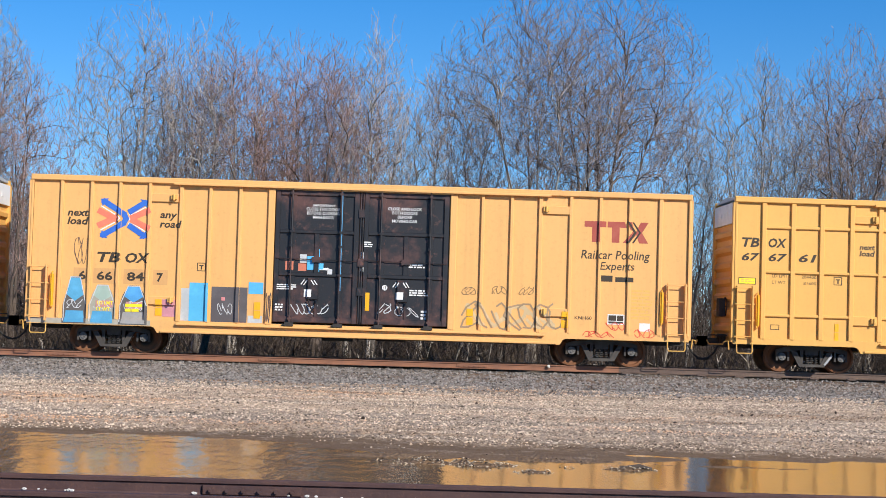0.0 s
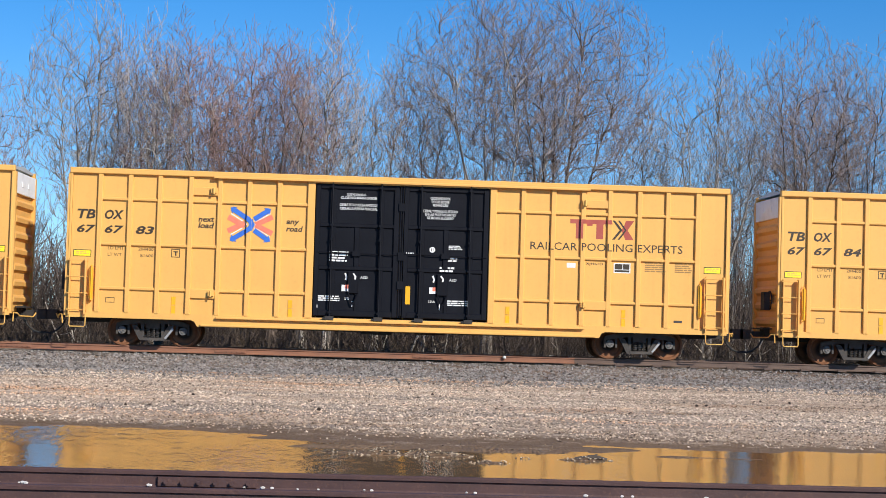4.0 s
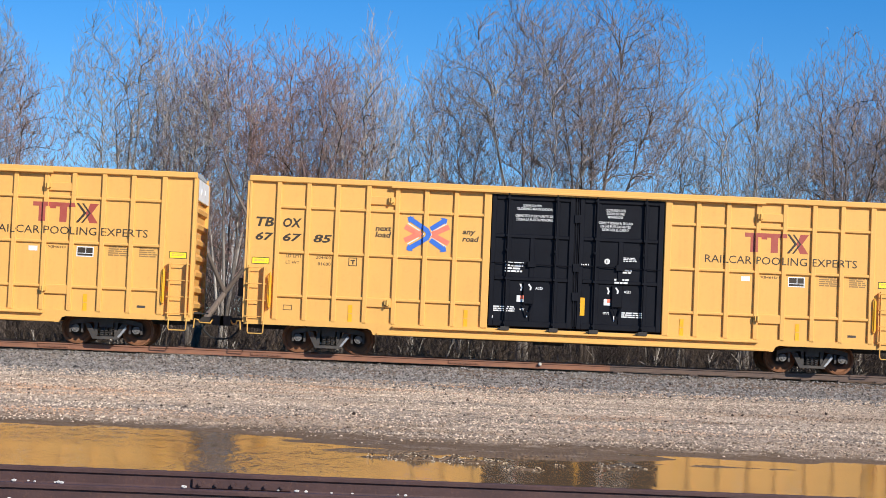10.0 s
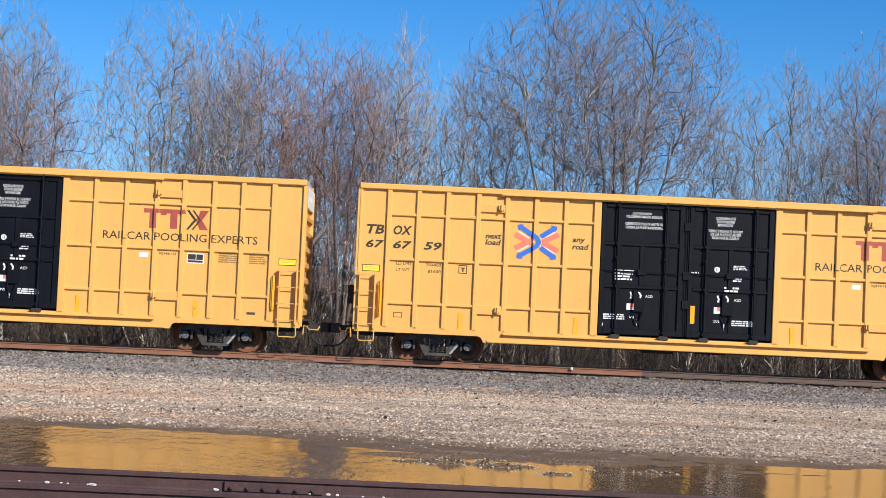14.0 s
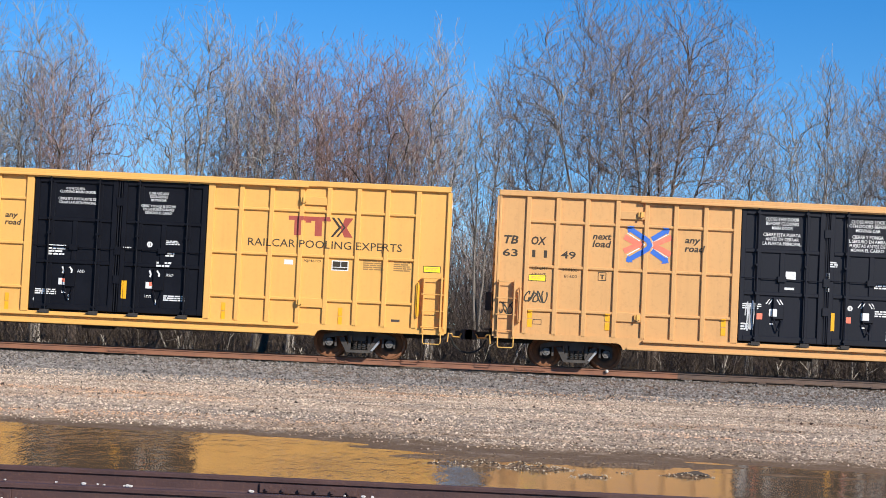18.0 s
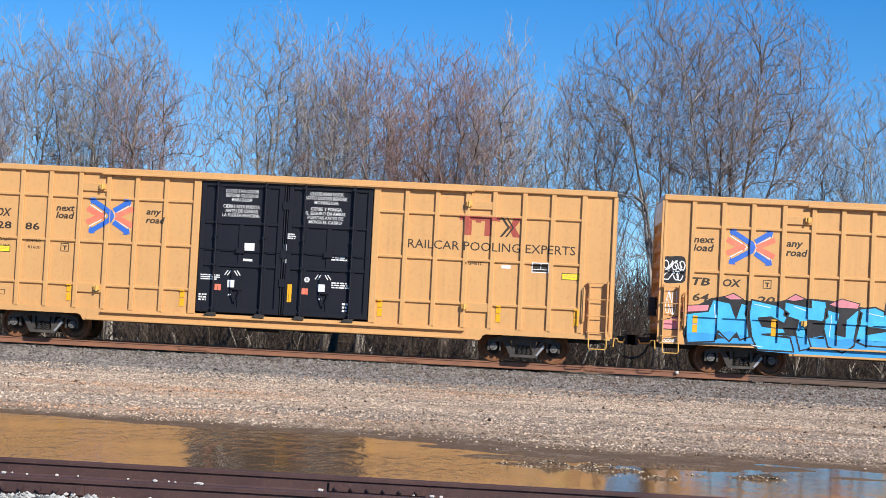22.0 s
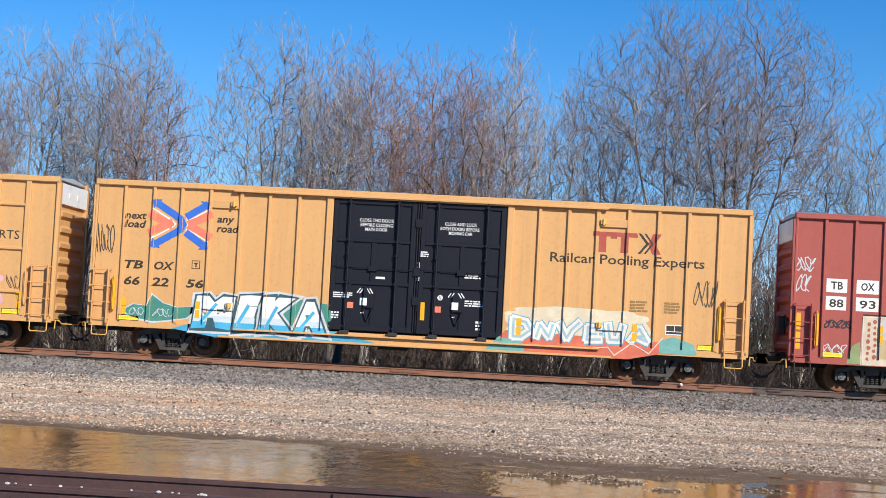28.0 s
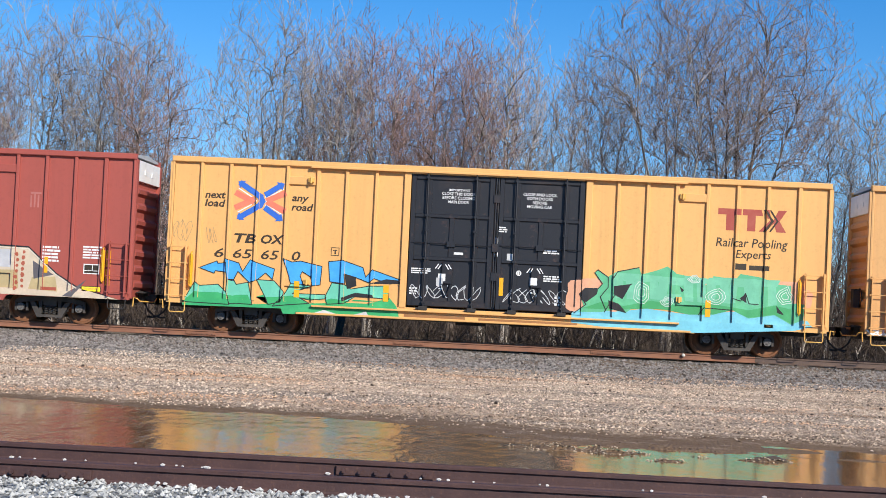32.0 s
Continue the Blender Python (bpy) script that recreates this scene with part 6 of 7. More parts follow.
s.put("ghostsill", [rect(0.0, 3.6, 0.82, 0.97)], spray(0.36, 0.33, 0.27), 2, "graffiti_band", "greyish sprayed band along the sill")
s.text("LD LMT", 2.02, 2.48, 1.40, 1.50, 0.02, 0, M["label"], 6)
s.text("LT WT", 2.00, 2.40, 1.22, 1.32, 0.02, 0, M["label"], 6)
s.put("wtA", bars(2.84, 3.36, 1.16, 1.44, 2, 3, 1), M["label"], 6, "stencil")
s.put("bluepanel", [rect(4.70, 5.25, 0.99, 2.12)], spray(0.08, 0.40, 0.66), 3, "graffiti_panel", "flat blue sprayed panel")
s.put("greypanel", [rect(4.46, 4.70, 1.0, 1.95)], spray(0.42, 0.44, 0.45), 2, "graffiti_panel", "thin grey sprayed panel")
s.put("darkpanel", [rect(5.35, 6.40, 0.99, 2.02)], spray(0.085, 0.075, 0.08), 3, "graffiti_panel", "dark grey sprayed panel")
s.put("darktag", scrawl(5.55, 5.95, 1.20, 1.55, 3, 0.018, 41), spray(*GREYW), 4, "graffiti_tag")
s.put("pinkdot", [rect(5.64, 5.75, 1.62, 1.72)], spray(0.55, 0.2, 0.2), 4, "sticker")
s.put("bluepatch", [rect(6.43, 6.86, 1.84, 2.18)], spray(0.08, 0.40, 0.70), 3, "graffiti_panel", "flat blue sprayed patch")
s.put("lowpatch", [rect(6.43, 6.86, 0.99, 1.20)], spray(0.42, 0.44, 0.45), 3, "graffiti_panel")
s.put("pinkbox", [rect(3.93, 4.32, 1.10, 1.60)], spray(0.52, 0.22, 0.26), 3, "graffiti_panel", "pink sprayed patch")
s.put("doorart", [rect(8.12, 8.32, 2.60, 3.00), rect(8.32, 8.48, 2.55, 3.22), rect(8.40, 8.60, 2.62, 2.80)], spray(0.08, 0.42, 0.72), 2, "graffiti_panel", "blue sprayed blocks on the door")
s.put("doorart2", [rect(7.48, 7.72, 2.58, 2.84), rect(7.86, 8.10, 2.56, 2.78)], spray(0.55, 0.17, 0.10), 2, "graffiti_panel", "orange sprayed blocks on the door")
s.put("doorart3", [rect(7.90, 8.10, 2.80, 3.05), rect(8.72, 8.86, 2.48, 2.64)], spray(*GREYW), 2, "graffiti_panel")
s.put("doorstripe", [rect(9.08, 9.12, 2.0, 4.92)], spray(0.10, 0.35, 0.65), 3, "graffiti_line", "thin blue sprayed stripe")
s.put("doortag", scrawl(7.70, 8.75, 1.28, 1.60, 6, 0.025, 42) + scrawl(10.25, 10.60, 1.35, 1.70, 2, 0.025, 43) + scrawl(10.75, 11.4, 1.3, 1.6, 3, 0.02, 44), spray(*GREYW), 2, "graffiti_tag", "white scrawled tag")
s.put("sidetag", scrawl(6.95, 7.10, 0.99, 1.9, 4, 0.018, 45) + scrawl(1.3, 1.65, 2.5, 3.4, 3, 0.014, 46), spray(0.10, 0.06, 0.05), 3, "graffiti_tag")
s.put("bubble_dark", scrawl(12.75, 15.7, 0.99, 1.85, 7, 0.05, 47), spray(0.30, 0.21, 0.12), 3, "graffiti_tag", "faded brown bubble lettering")
s.put("bubble_pale", scrawl(12.9, 15.4, 1.05, 1.75, 6, 0.09, 48), spray(0.55, 0.40, 0.22), 2, "graffiti_tag")
s.put("bubble_small", scrawl(12.7, 13.1, 2.0, 2.25, 3, 0.016, 49) + scrawl(13.6, 14.0, 2.05, 2.3, 3, 0.016, 50) + scrawl(14.4, 14.8, 2.05, 2.3, 3, 0.016, 51), spray(0.15, 0.10, 0.05), 3, "graffiti_tag")
s.put("redtag", scrawl(16.3, 17.2, 0.86, 1.06, 5, 0.02, 52) + scrawl(17.0, 17.5, 1.08, 1.32, 3, 0.02, 53) + scrawl(17.8, 18.4, 0.88, 1.15, 4, 0.02, 54), spray(0.60, 0.05, 0.03), 3, "graffiti_tag", "red scrawled tag")
logo_bars(s, 16.27, 18.17, 3.68, 4.30, True)
s.text("Railcar Pooling", 16.19, 18.23, 3.10, 3.44, 0.008, 0.15)
s.text("Experts", 16.76, 17.78, 2.79, 3.10, 0.008, 0.15)
s.put("urlbars", [rect(16.80, 17.14, 2.52, 2.70), rect(17.22, 17.76, 2.52, 2.66)], M["ink"], 1, "stencil")
s.text("KNH60", 16.05, 16.55, 1.38, 1.48, 0.01, 0)
black_sign(s, 17.02, 1.26)
s.put("whitecard", [rect(17.97, 18.28, 1.08, 1.32)], M["decal"], 1, "sticker", "white card sticker")
s.put("dimsA", bars(17.72, 18.38, 1.4, 2.3, 9, 5, 2), M["handrail"], 1, "stencil")
service_box(s, 4.90, 2.46)
reflectors(s, [3.72, 6.60, 12.85, 15.65], 1.12, 1.60, 0.19)
door_writing(s, "old")

for off, nums in ((9.94, ("67", "67", "61")), (31.00, ("67", "67", "83")), (52.01, ("67", "67", "84")), (73.00, ("67", "67", "68")), (94.00, ("67", "67", "85")), (114.76, ("67", "67", "88")), (135.80, ("67", "67", "59")), (156.86, ("67", "67", "80"))):
    fresh_car(off, nums, YL)

# older ribbed cars
s = old_grid_car(177.75, "orange-yellow boxcar with ribbed sides and small tags")
early_marks(s, ("63", "11", "49"))
s.put("tagK", scrawl(0.86, 1.5, 1.88, 2.25, 5, 0.035, 60) + scrawl(0.1, 0.5, 1.5, 1.9, 3, 0.03, 61), spray(0.03, 0.03, 0.02), 3, "graffiti_tag", "black scrawled tag")
s.put("tagK2", scrawl(7.35, 7.6, 1.3, 2.25, 4, 0.03, 62) + scrawl(11.65, 12.0, 1.35, 2.25, 4, 0.03, 63), spray(*GREYW), 2, "graffiti_tag", "white scrawled tag on the door")
s = old_grid_car(198.80, "orange-yellow boxcar with ribbed sides and black doors")
early_marks(s, ("63", "28", "86"))

# ribbed car with a large blue word and a silver one
s = old_grid_car(219.65, "orange-yellow boxcar with large blue and silver graffiti")
late_marks(s, [("64", 0.92, 1.40), ("20", 2.77, 3.32)])
SKYB, DEEP, PINK = (0.045, 0.42, 0.78), (0.03, 0.30, 0.66), (0.62, 0.22, 0.26)
s.put("blackcloud", [[(0.61, 1.70), (1.46, 2.19), (2.04, 2.32), (2.52, 2.17), (3.40, 2.19), (3.68, 2.27), (4.36, 2.32), (4.90, 2.30), (5.72, 2.17), (6.87, 1.96), (7.28, 1.43), (7.38, 0.72), (4.76, 0.64), (2.86, 0.73), (2.72, 0.86), (0.75, 0.79)]], spray(*BLACK), 1, "graffiti_cloud", "black sprayed background")
for i, pts in enumerate([[(0.58, 1.73), (0.68, 1.94), (1.43, 2.01), (1.40, 1.81)], [(1.84, 2.25), (2.11, 2.37), (2.42, 2.20), (2.04, 2.17)], [(3.64, 2.25), (3.91, 2.43), (4.22, 2.30), (3.88, 2.22)], [(4.87, 2.18), (5.24, 2.36), (5.78, 2.24), (5.72, 2.09), (5.17, 2.09)], [(7.38, 1.44), (7.89, 1.50), (8.10, 0.93), (7.82, 0.85), (7.35, 0.79), (7.35, 1.23)], [(6.84, 1.89), (7.21, 1.94), (7.31, 1.74), (6.87, 1.65)], [(0.00, 1.46), (0.58, 1.63), (0.55, 1.22), (0.00, 1.23)]]):
    s.put("pink%d" % i, [pts], spray(*PINK), 2, "graffiti_shape", "pink sprayed wave")
    s.put("pinkl%d" % i, ribbon(pts + pts[:1], 0.025), spray(*BLACK), 2.5, "graffiti_outline", "black outline")
s.put("bluesill", [[(0.85, 0.95), (2.72, 1.10), (4.02, 1.20), (5.65, 1.11), (7.21, 1.12), (7.35, 0.72), (4.76, 0.66), (2.86, 0.73), (2.82, 0.93), (0.82, 0.85)]], spray(*DEEP), 2.2, "graffiti_band", "bright blue sprayed band")
for i, pts in enumerate([[(0.68, 1.70), (1.40, 1.81), (1.53, 2.16), (2.04, 2.08), (2.21, 1.65), (2.35, 2.10), (2.55, 2.04), (2.48, 1.80), (2.62, 1.12), (2.35, 1.01), (2.25, 1.21), (2.04, 0.96), (1.70, 1.25), (1.60, 0.93), (0.82, 0.86), (0.72, 1.33)],
             [(2.64, 2.21), (3.40, 2.08), (3.74, 1.86), (3.61, 1.55), (3.23, 1.73), (2.86, 1.68), (2.99, 1.45), (3.61, 1.41), (3.68, 1.28), (2.99, 1.21), (3.81, 1.15), (3.91, 0.75), (2.86, 0.76), (2.69, 1.13), (2.59, 1.67), (2.59, 1.87)],
             [(3.61, 2.20), (4.36, 2.06), (4.36, 2.30), (4.80, 2.26), (4.87, 1.82), (4.70, 1.67), (4.29, 1.69), (4.22, 1.45), (4.42, 0.88), (4.08, 0.79), (3.95, 1.33), (4.02, 1.67), (3.61, 1.79)],
             [(4.80, 2.05), (5.21, 1.94), (5.10, 1.32), (5.38, 1.27), (5.38, 1.74), (5.72, 2.07), (5.85, 1.97), (5.65, 1.01), (5.31, 0.79), (4.90, 0.94), (4.76, 1.47)],
             [(5.78, 2.10), (6.23, 2.16), (6.87, 1.89), (6.80, 1.51), (5.99, 1.57), (5.99, 1.37), (6.70, 1.51), (7.14, 1.43), (7.21, 1.02), (5.99, 1.03), (5.65, 1.15)]]):
    s.put("bigletter%d" % i, [pts], spray(*SKYB), 3, "graffiti_letter", "bright blue sprayed letter")
    s.put("bigfoot%d" % i, [[(x, min(z, 1.2 + 0.06 * math.sin(x * 7))) for x, z in pts]], spray(*DEEP), 3.5, "graffiti_shape", "deeper blue shading")
    s.put("bigline%d" % i, ribbon(pts + pts[:1], 0.045), spray(*BLACK), 5, "graffiti_outline", "black outline")
s.put("bigshine", ribbon([(1.57, 2.02), (1.63, 1.41)], 0.025) + ribbon([(2.72, 2.08), (3.20, 2.00)], 0.025) + ribbon([(3.88, 2.07), (4.25, 1.96)], 0.025) + ribbon([(4.97, 1.86), (4.93, 1.24)], 0.025) + ribbon([(5.99, 1.98), (6.46, 1.90)], 0.025) + ribbon([(2.69, 0.89), (2.99, 0.84)], 0.025), spray(0.5, 0.72, 0.82), 6, "graffiti_line", "pale highlights")
s.word("MW", [(6.55, 6.95, 1.98, 2.28), (7.0, 7.4, 1.95, 2.25)], [((0.05, 0.45, 0.6), 0, 1)], BLACK, None, weight=0.06, seed=5)
s.put("blacktag", cloud(0.0, 0.72, 2.55, 3.4, 6, 4), spray(*BLACK), 1, "graffiti_cloud", "black sprayed patch")
s.put("whitetag", scrawl(0.06, 0.66, 2.95, 3.25, 5, 0.03, 64) + scrawl(0.06, 0.6, 2.65, 2.95, 4, 0.03, 65) + scrawl(0.1, 0.5, 0.84, 0.97, 4, 0.02, 66) + scrawl(0.15, 0.45, 1.6, 2.4, 3, 0.02, 67), spray(*WHITE), 3, "graffiti_tag", "white scrawled tag")
s.put("blackedge", [[(12.15, 1.78), (12.54, 2.10), (13.01, 2.02), (13.79, 1.86), (14.14, 2.16), (14.71, 2.17), (15.13, 2.09), (15.77, 2.15), (16.34, 2.07), (17.05, 2.18), (17.76, 2.00), (18.40, 1.76), (18.54, 0.83), (17.05, 0.82), (12.19, 0.72)]], spray(*BLACK), 1, "graffiti_cloud", "black sprayed background")
for i, pts in enumerate([[(12.58, 2.00), (13.61, 2.09), (13.64, 1.71), (13.22, 1.32), (13.11, 1.25), (13.50, 1.00), (13.18, 0.91), (12.93, 0.80), (12.19, 0.72), (12.37, 1.15), (12.79, 1.54), (12.65, 1.67)],
             [(13.71, 1.79), (13.93, 1.82), (13.89, 1.08), (14.07, 1.36), (14.35, 1.81), (14.57, 1.99), (14.53, 1.18), (14.35, 0.90), (13.79, 0.94)],
             [(14.60, 2.00), (14.96, 2.05), (15.20, 1.62), (15.27, 1.92), (15.56, 1.94), (15.52, 1.09), (15.95, 1.04), (16.06, 0.82), (15.49, 0.75), (15.27, 1.08), (15.35, 0.74), (14.35, 0.90), (14.64, 1.32)],
             [(15.77, 1.98), (16.41, 2.01), (16.59, 1.92), (16.48, 1.67), (16.06, 1.66), (15.98, 1.38), (16.41, 1.40), (16.41, 1.20), (15.98, 1.11), (16.37, 0.82), (15.91, 1.04), (15.74, 1.17)],
             [(16.69, 2.06), (16.91, 2.13), (17.40, 2.09), (17.54, 1.72), (17.15, 1.10), (17.69, 1.46), (18.04, 1.34), (18.43, 0.85), (17.90, 0.93), (17.65, 1.39), (17.12, 0.86), (16.48, 0.83), (16.66, 1.14)]]):
    s.put("silver%d" % i, [pts], spray(0.42, 0.42, 0.425), 3, "graffiti_letter", "silver sprayed letter")
    s.put("silverl%d" % i, ribbon(pts + pts[:1], 0.04), spray(0.68, 0.71, 0.71), 5, "graffiti_outline", "white outline")
s.put("pinkshade", [[(12.65, 1.09), (12.86, 1.58), (13.08, 1.52), (12.79, 0.96)], [(13.11, 1.30), (13.68, 1.48), (13.57, 1.27), (13.22, 1.20)], [(13.86, 1.11), (14.21, 1.60), (14.25, 1.40), (14.07, 1.06)], [(14.88, 1.57), (15.35, 1.32), (15.27, 1.18), (14.92, 1.33)], [(15.84, 1.07), (16.34, 1.36), (16.40, 1.23), (16.02, 0.94)], [(17.05, 1.06), (17.72, 1.53), (17.93, 1.40), (17.26, 0.95)], [(13.08, 0.91), (13.50, 0.98), (13.36, 0.85)], [(13.22, 1.69), (13.40, 1.70), (13.32, 1.56)]], spray(0.42, 0.22, 0.24), 4, "graffiti_shape", "dusty pink shading")

# ribbed car with two legible sprayed words
s = old_grid_car(240.64, "orange-yellow boxcar with teal and blue block-letter graffiti")
late_marks(s, [("64", 0.89, 1.40), ("00", 1.80, 2.31), ("82", 2.74, 3.25)])
TEAL, SAGE = (0.03, 0.44, 0.50), (0.20, 0.34, 0.24)
s.put("pinkN", cloud(2.2, 2.6, 0.85, 1.6, 3, 4) + cloud(6.0, 6.6, 0.75, 1.6, 4, 5), spray(0.60, 0.30, 0.28), 1, "graffiti_cloud", "soft pink sprayed haze")
s.word("LAWS", [(2.62, 3.56, 0.72, 2.04), (3.46, 4.36, 0.72, 1.98), (4.26, 5.60, 0.72, 2.00), (5.46, 6.32, 0.70, 2.06)], [(TEAL, 0, 0.48), ((0.12, 0.40, 0.36), 0.48, 0.62), (SAGE, 0.62, 1)], BLACK, None, weight=0.065, seed=8, wild=0.03)
s.put("pinkN2", cloud(11.75, 18.0, 0.95, 2.46, 6, 11), spray(0.62, 0.34, 0.42), 1, "graffiti_cloud", "soft pink sprayed cloud")
s.put("navyN", cloud(12.5, 17.6, 0.64, 2.36, 7, 9), spray(0.02, 0.05, 0.14), 2, "graffiti_cloud", "navy sprayed background")
s.word("HYPER", [(12.80, 13.86, 0.86, 2.24), (13.92, 14.80, 0.88, 2.20), (14.92, 15.76, 0.88, 2.16), (15.88, 16.80, 0.86, 2.18), (16.84, 17.50, 0.86, 2.12)], [((0.34, 0.38, 0.42), 0, 0.2), ((0.48, 0.51, 0.53), 0.2, 0.6), ((0.58, 0.60, 0.61), 0.6, 1)], (0.03, 0.05, 0.10), None, WHITE, weight=0.06, seed=9, wild=0.03)
s.put("blueN", shard(13.1, 17.2, 0.95, 1.9, 14, 6), spray(0.06, 0.32, 0.70), 2.6, "graffiti_shape", "bright blue shading")
s.put("tagN", scrawl(18.0, 18.4, 1.75, 2.15, 3, 0.02, 68) + scrawl(0.12, 0.5, 1.3, 2.3, 3, 0.012, 70), spray(0.05, 0.04, 0.03), 3, "graffiti_tag", "black scrawled tag")
s.put("tagN2", scrawl(9.1, 9.3, 1.3, 2.2, 4, 0.025, 69), spray(0.35, 0.35, 0.36), 2, "graffiti_tag", "faint grey tag on the door")
s.put("dataN", [rect(0.86, 1.42, 1.22, 1.78)], M["reflector"], 2, "repaint_patch", "orange repainted data panel")
s.text("LT WT", 0.98, 1.34, 1.54, 1.64, 0.01, 0, M["ink"], 3)
s.put("dataNb", hollow(1.04, 1.24, 1.28, 1.44, 0.016), M["ink"], 3, "stencil")
warning_label(s, 0.93, 0.99, 0.54, 0.17)
warning_label(s, 17.89, 0.99, 0.58, 0.17)

# smooth-sided car with blue and white lettering
s = boxcar(261.21, "post", M["orange"], M["charcoal"], "short", "orange-yellow smooth-sided boxcar with blue and white graffiti", False)
mark(s, 0.95, 2.54, 0.25, 0.60, 0.30)
number(s, [("66", 0.97, 1.45), ("22", 1.80, 2.32), ("56", 2.84, 3.37)], 0.26, 2.05, 0.15, 0.03)
slogan(s, 0.90, 3.66, 3.76, 0.64)
logo_cross(s, 1.67, 3.47, 3.19, 4.65)
logo_bars(s, 14.82, 16.84, 3.73, 4.33)
s.text("Railcar Pooling Experts", 13.60, 18.12, 3.29, 3.66, 0.012, 0)
service_box(s, 2.98, 2.62)
GREEN = (0.05, 0.22, 0.17)
fish = [(1.0, 1.30), (1.25, 1.10), (1.6, 1.05), (1.9, 1.0), (2.3, 1.05), (2.9, 1.15), (3.3, 1.5), (2.6, 1.45), (2.2, 1.55), (1.85, 1.78), (1.72, 1.45), (1.3, 1.48)]
s.put("fishrim", [[(2.1 + (x - 2.1) * 1.06, 1.35 + (z - 1.35) * 1.16) for x, z in fish]], spray(*GREYW), 1, "graffiti_shape")
s.put("fish", [fish], spray(*GREEN), 2, "graffiti_shape", "dark green sprayed fish-like shape")
s.put("fishtag", scrawl(1.2, 1.6, 1.15, 1.4, 3, 0.02, 71) + scrawl(1.9, 2.5, 1.15, 1.4, 4, 0.02, 72), spray(*GREYW), 3, "graffiti_tag")
s.put("bandP", [[(2.5, 0.82), (3.0, 0.98), (7.2, 1.0), (8.6, 0.70), (8.4, 0.63), (3.75, 0.64)]], spray(0.05, 0.30, 0.48), 2, "graffiti_band", "blue sprayed band along the sill")
s.put("P_back", cloud(3.0, 7.3, 0.95, 1.92, 11, 13), spray(*GREEN), 1, "graffiti_cloud", "dark green sprayed background")
s.word("MEKA", [(3.10, 4.30, 0.86, 1.84), (4.30, 5.10, 0.84, 1.92), (5.10, 6.15, 0.84, 1.90), (6.10, 7.10, 0.84, 1.82)], [((0.05, 0.36, 0.58), 0, 0.22), ((0.52, 0.60, 0.64), 0.22, 0.4), ((0.70, 0.69, 0.66), 0.4, 1)], (0.03, 0.08, 0.10), None, GREYW, weight=0.11, seed=11, wild=0.06)
s.put("P_blue2", ribbon([(3.3, 1.0), (3.8, 1.6)], 0.09) + ribbon([(4.4, 0.95), (4.75, 1.6)], 0.10) + ribbon([(5.3, 1.0), (5.6, 1.6)], 0.09) + ribbon([(6.3, 0.98), (6.7, 1.5)], 0.09), spray(0.05, 0.36, 0.58), 7, "graffiti_line", "blue shading strokes")
s.put("P_cloud", cloud(12.3, 16.7, 1.1, 2.06, 12, 10), spray(0.62, 0.53, 0.38), 1, "graffiti_cloud", "pale sprayed cloud")
s.put("P_red", [[(12.2, 0.63), (16.0, 0.63), (16.9, 0.82), (17.6, 0.84), (17.7, 1.15), (12.4, 1.3), (11.9, 0.72)]], spray(0.55, 0.13, 0.07), 2, "graffiti_band", "brick-red sprayed base")
s.put("P_teal", [[(16.9, 0.84), (18.0, 0.84), (17.9, 1.15), (17.3, 1.35), (16.9, 1.2)], [(11.8, 0.66), (13.0, 0.64), (12.9, 0.95), (12.2, 1.1)]], spray(0.14, 0.34, 0.30), 2.5, "graffiti_shape", "dull teal sprayed ends")
strokes = [[(0.1, 0.0), (0.1, 1.0), (0.7, 0.85), (0.95, 0.4), (0.5, 0.02), (0.15, 0.0)], [(0.0, 0.05), (0.2, 0.9), (0.75, 0.1), (0.95, 0.95)], [(0.05, 0.9), (0.4, 0.05), (0.6, 0.55), (0.95, 1.0)],
           [(0.9, 0.9), (0.1, 0.95), (0.1, 0.5), (0.7, 0.5), (0.1, 0.45), (0.05, 0.05), (0.95, 0.1)], [(0.05, 0.95), (0.2, 0.1), (0.7, 0.1), (0.9, 0.9)], [(0.0, 0.1), (0.45, 0.95), (0.9, 0.1), (0.3, 0.4), (0.75, 0.45)]]
for i, (a, w, top) in enumerate(((12.46, 0.72, 1.72), (13.20, 0.62, 1.62), (13.84, 0.76, 1.70), (14.66, 0.56, 1.60), (15.26, 0.64, 1.72), (15.96, 0.66, 1.64))):
    path = [(a + 0.1 + u * (w - 0.12), 1.12 + v * (top - 1.2)) for u, v in strokes[i]]
    for k, (width, tint, lift, what) in enumerate(((0.30, (0.10, 0.34, 0.48), 3, "blue outline of a sprayed letter"), (0.24, (0.66, 0.63, 0.56), 4, "white sprayed letter"), (0.07, (0.30, 0.44, 0.50), 5, "blue shading stroke"))):
        s.put("P_l%d%d" % (i, k), ribbon(path, width), spray(*tint), lift + 0.3 * (i % 2), "graffiti_letter", what)
s.put("P_bolt", ribbon([(14.6, 0.86), (15.4, 0.95), (15.6, 0.72), (16.1, 1.1), (16.6, 0.82), (17.0, 1.3)], 0.03), spray(0.6, 0.5, 0.45), 5, "graffiti_line")
s.put("P_tag", scrawl(17.86, 18.5, 2.25, 3.05, 5, 0.025, 73) + scrawl(0.02, 0.6, 2.95, 3.85, 6, 0.025, 74), spray(0.06, 0.045, 0.03), 3, "graffiti_tag", "black scrawled tag")
s.put("P_dims", bars(16.0, 16.55, 2.0, 2.35, 4, 5, 2) + bars(17.0, 17.5, 2.0, 2.35, 4, 6, 2), M["faint"], 5, "stencil")
black_sign(s, 17.06, 1.40)
warning_label(s, 0.88, 0.99, 0.6, 0.17)
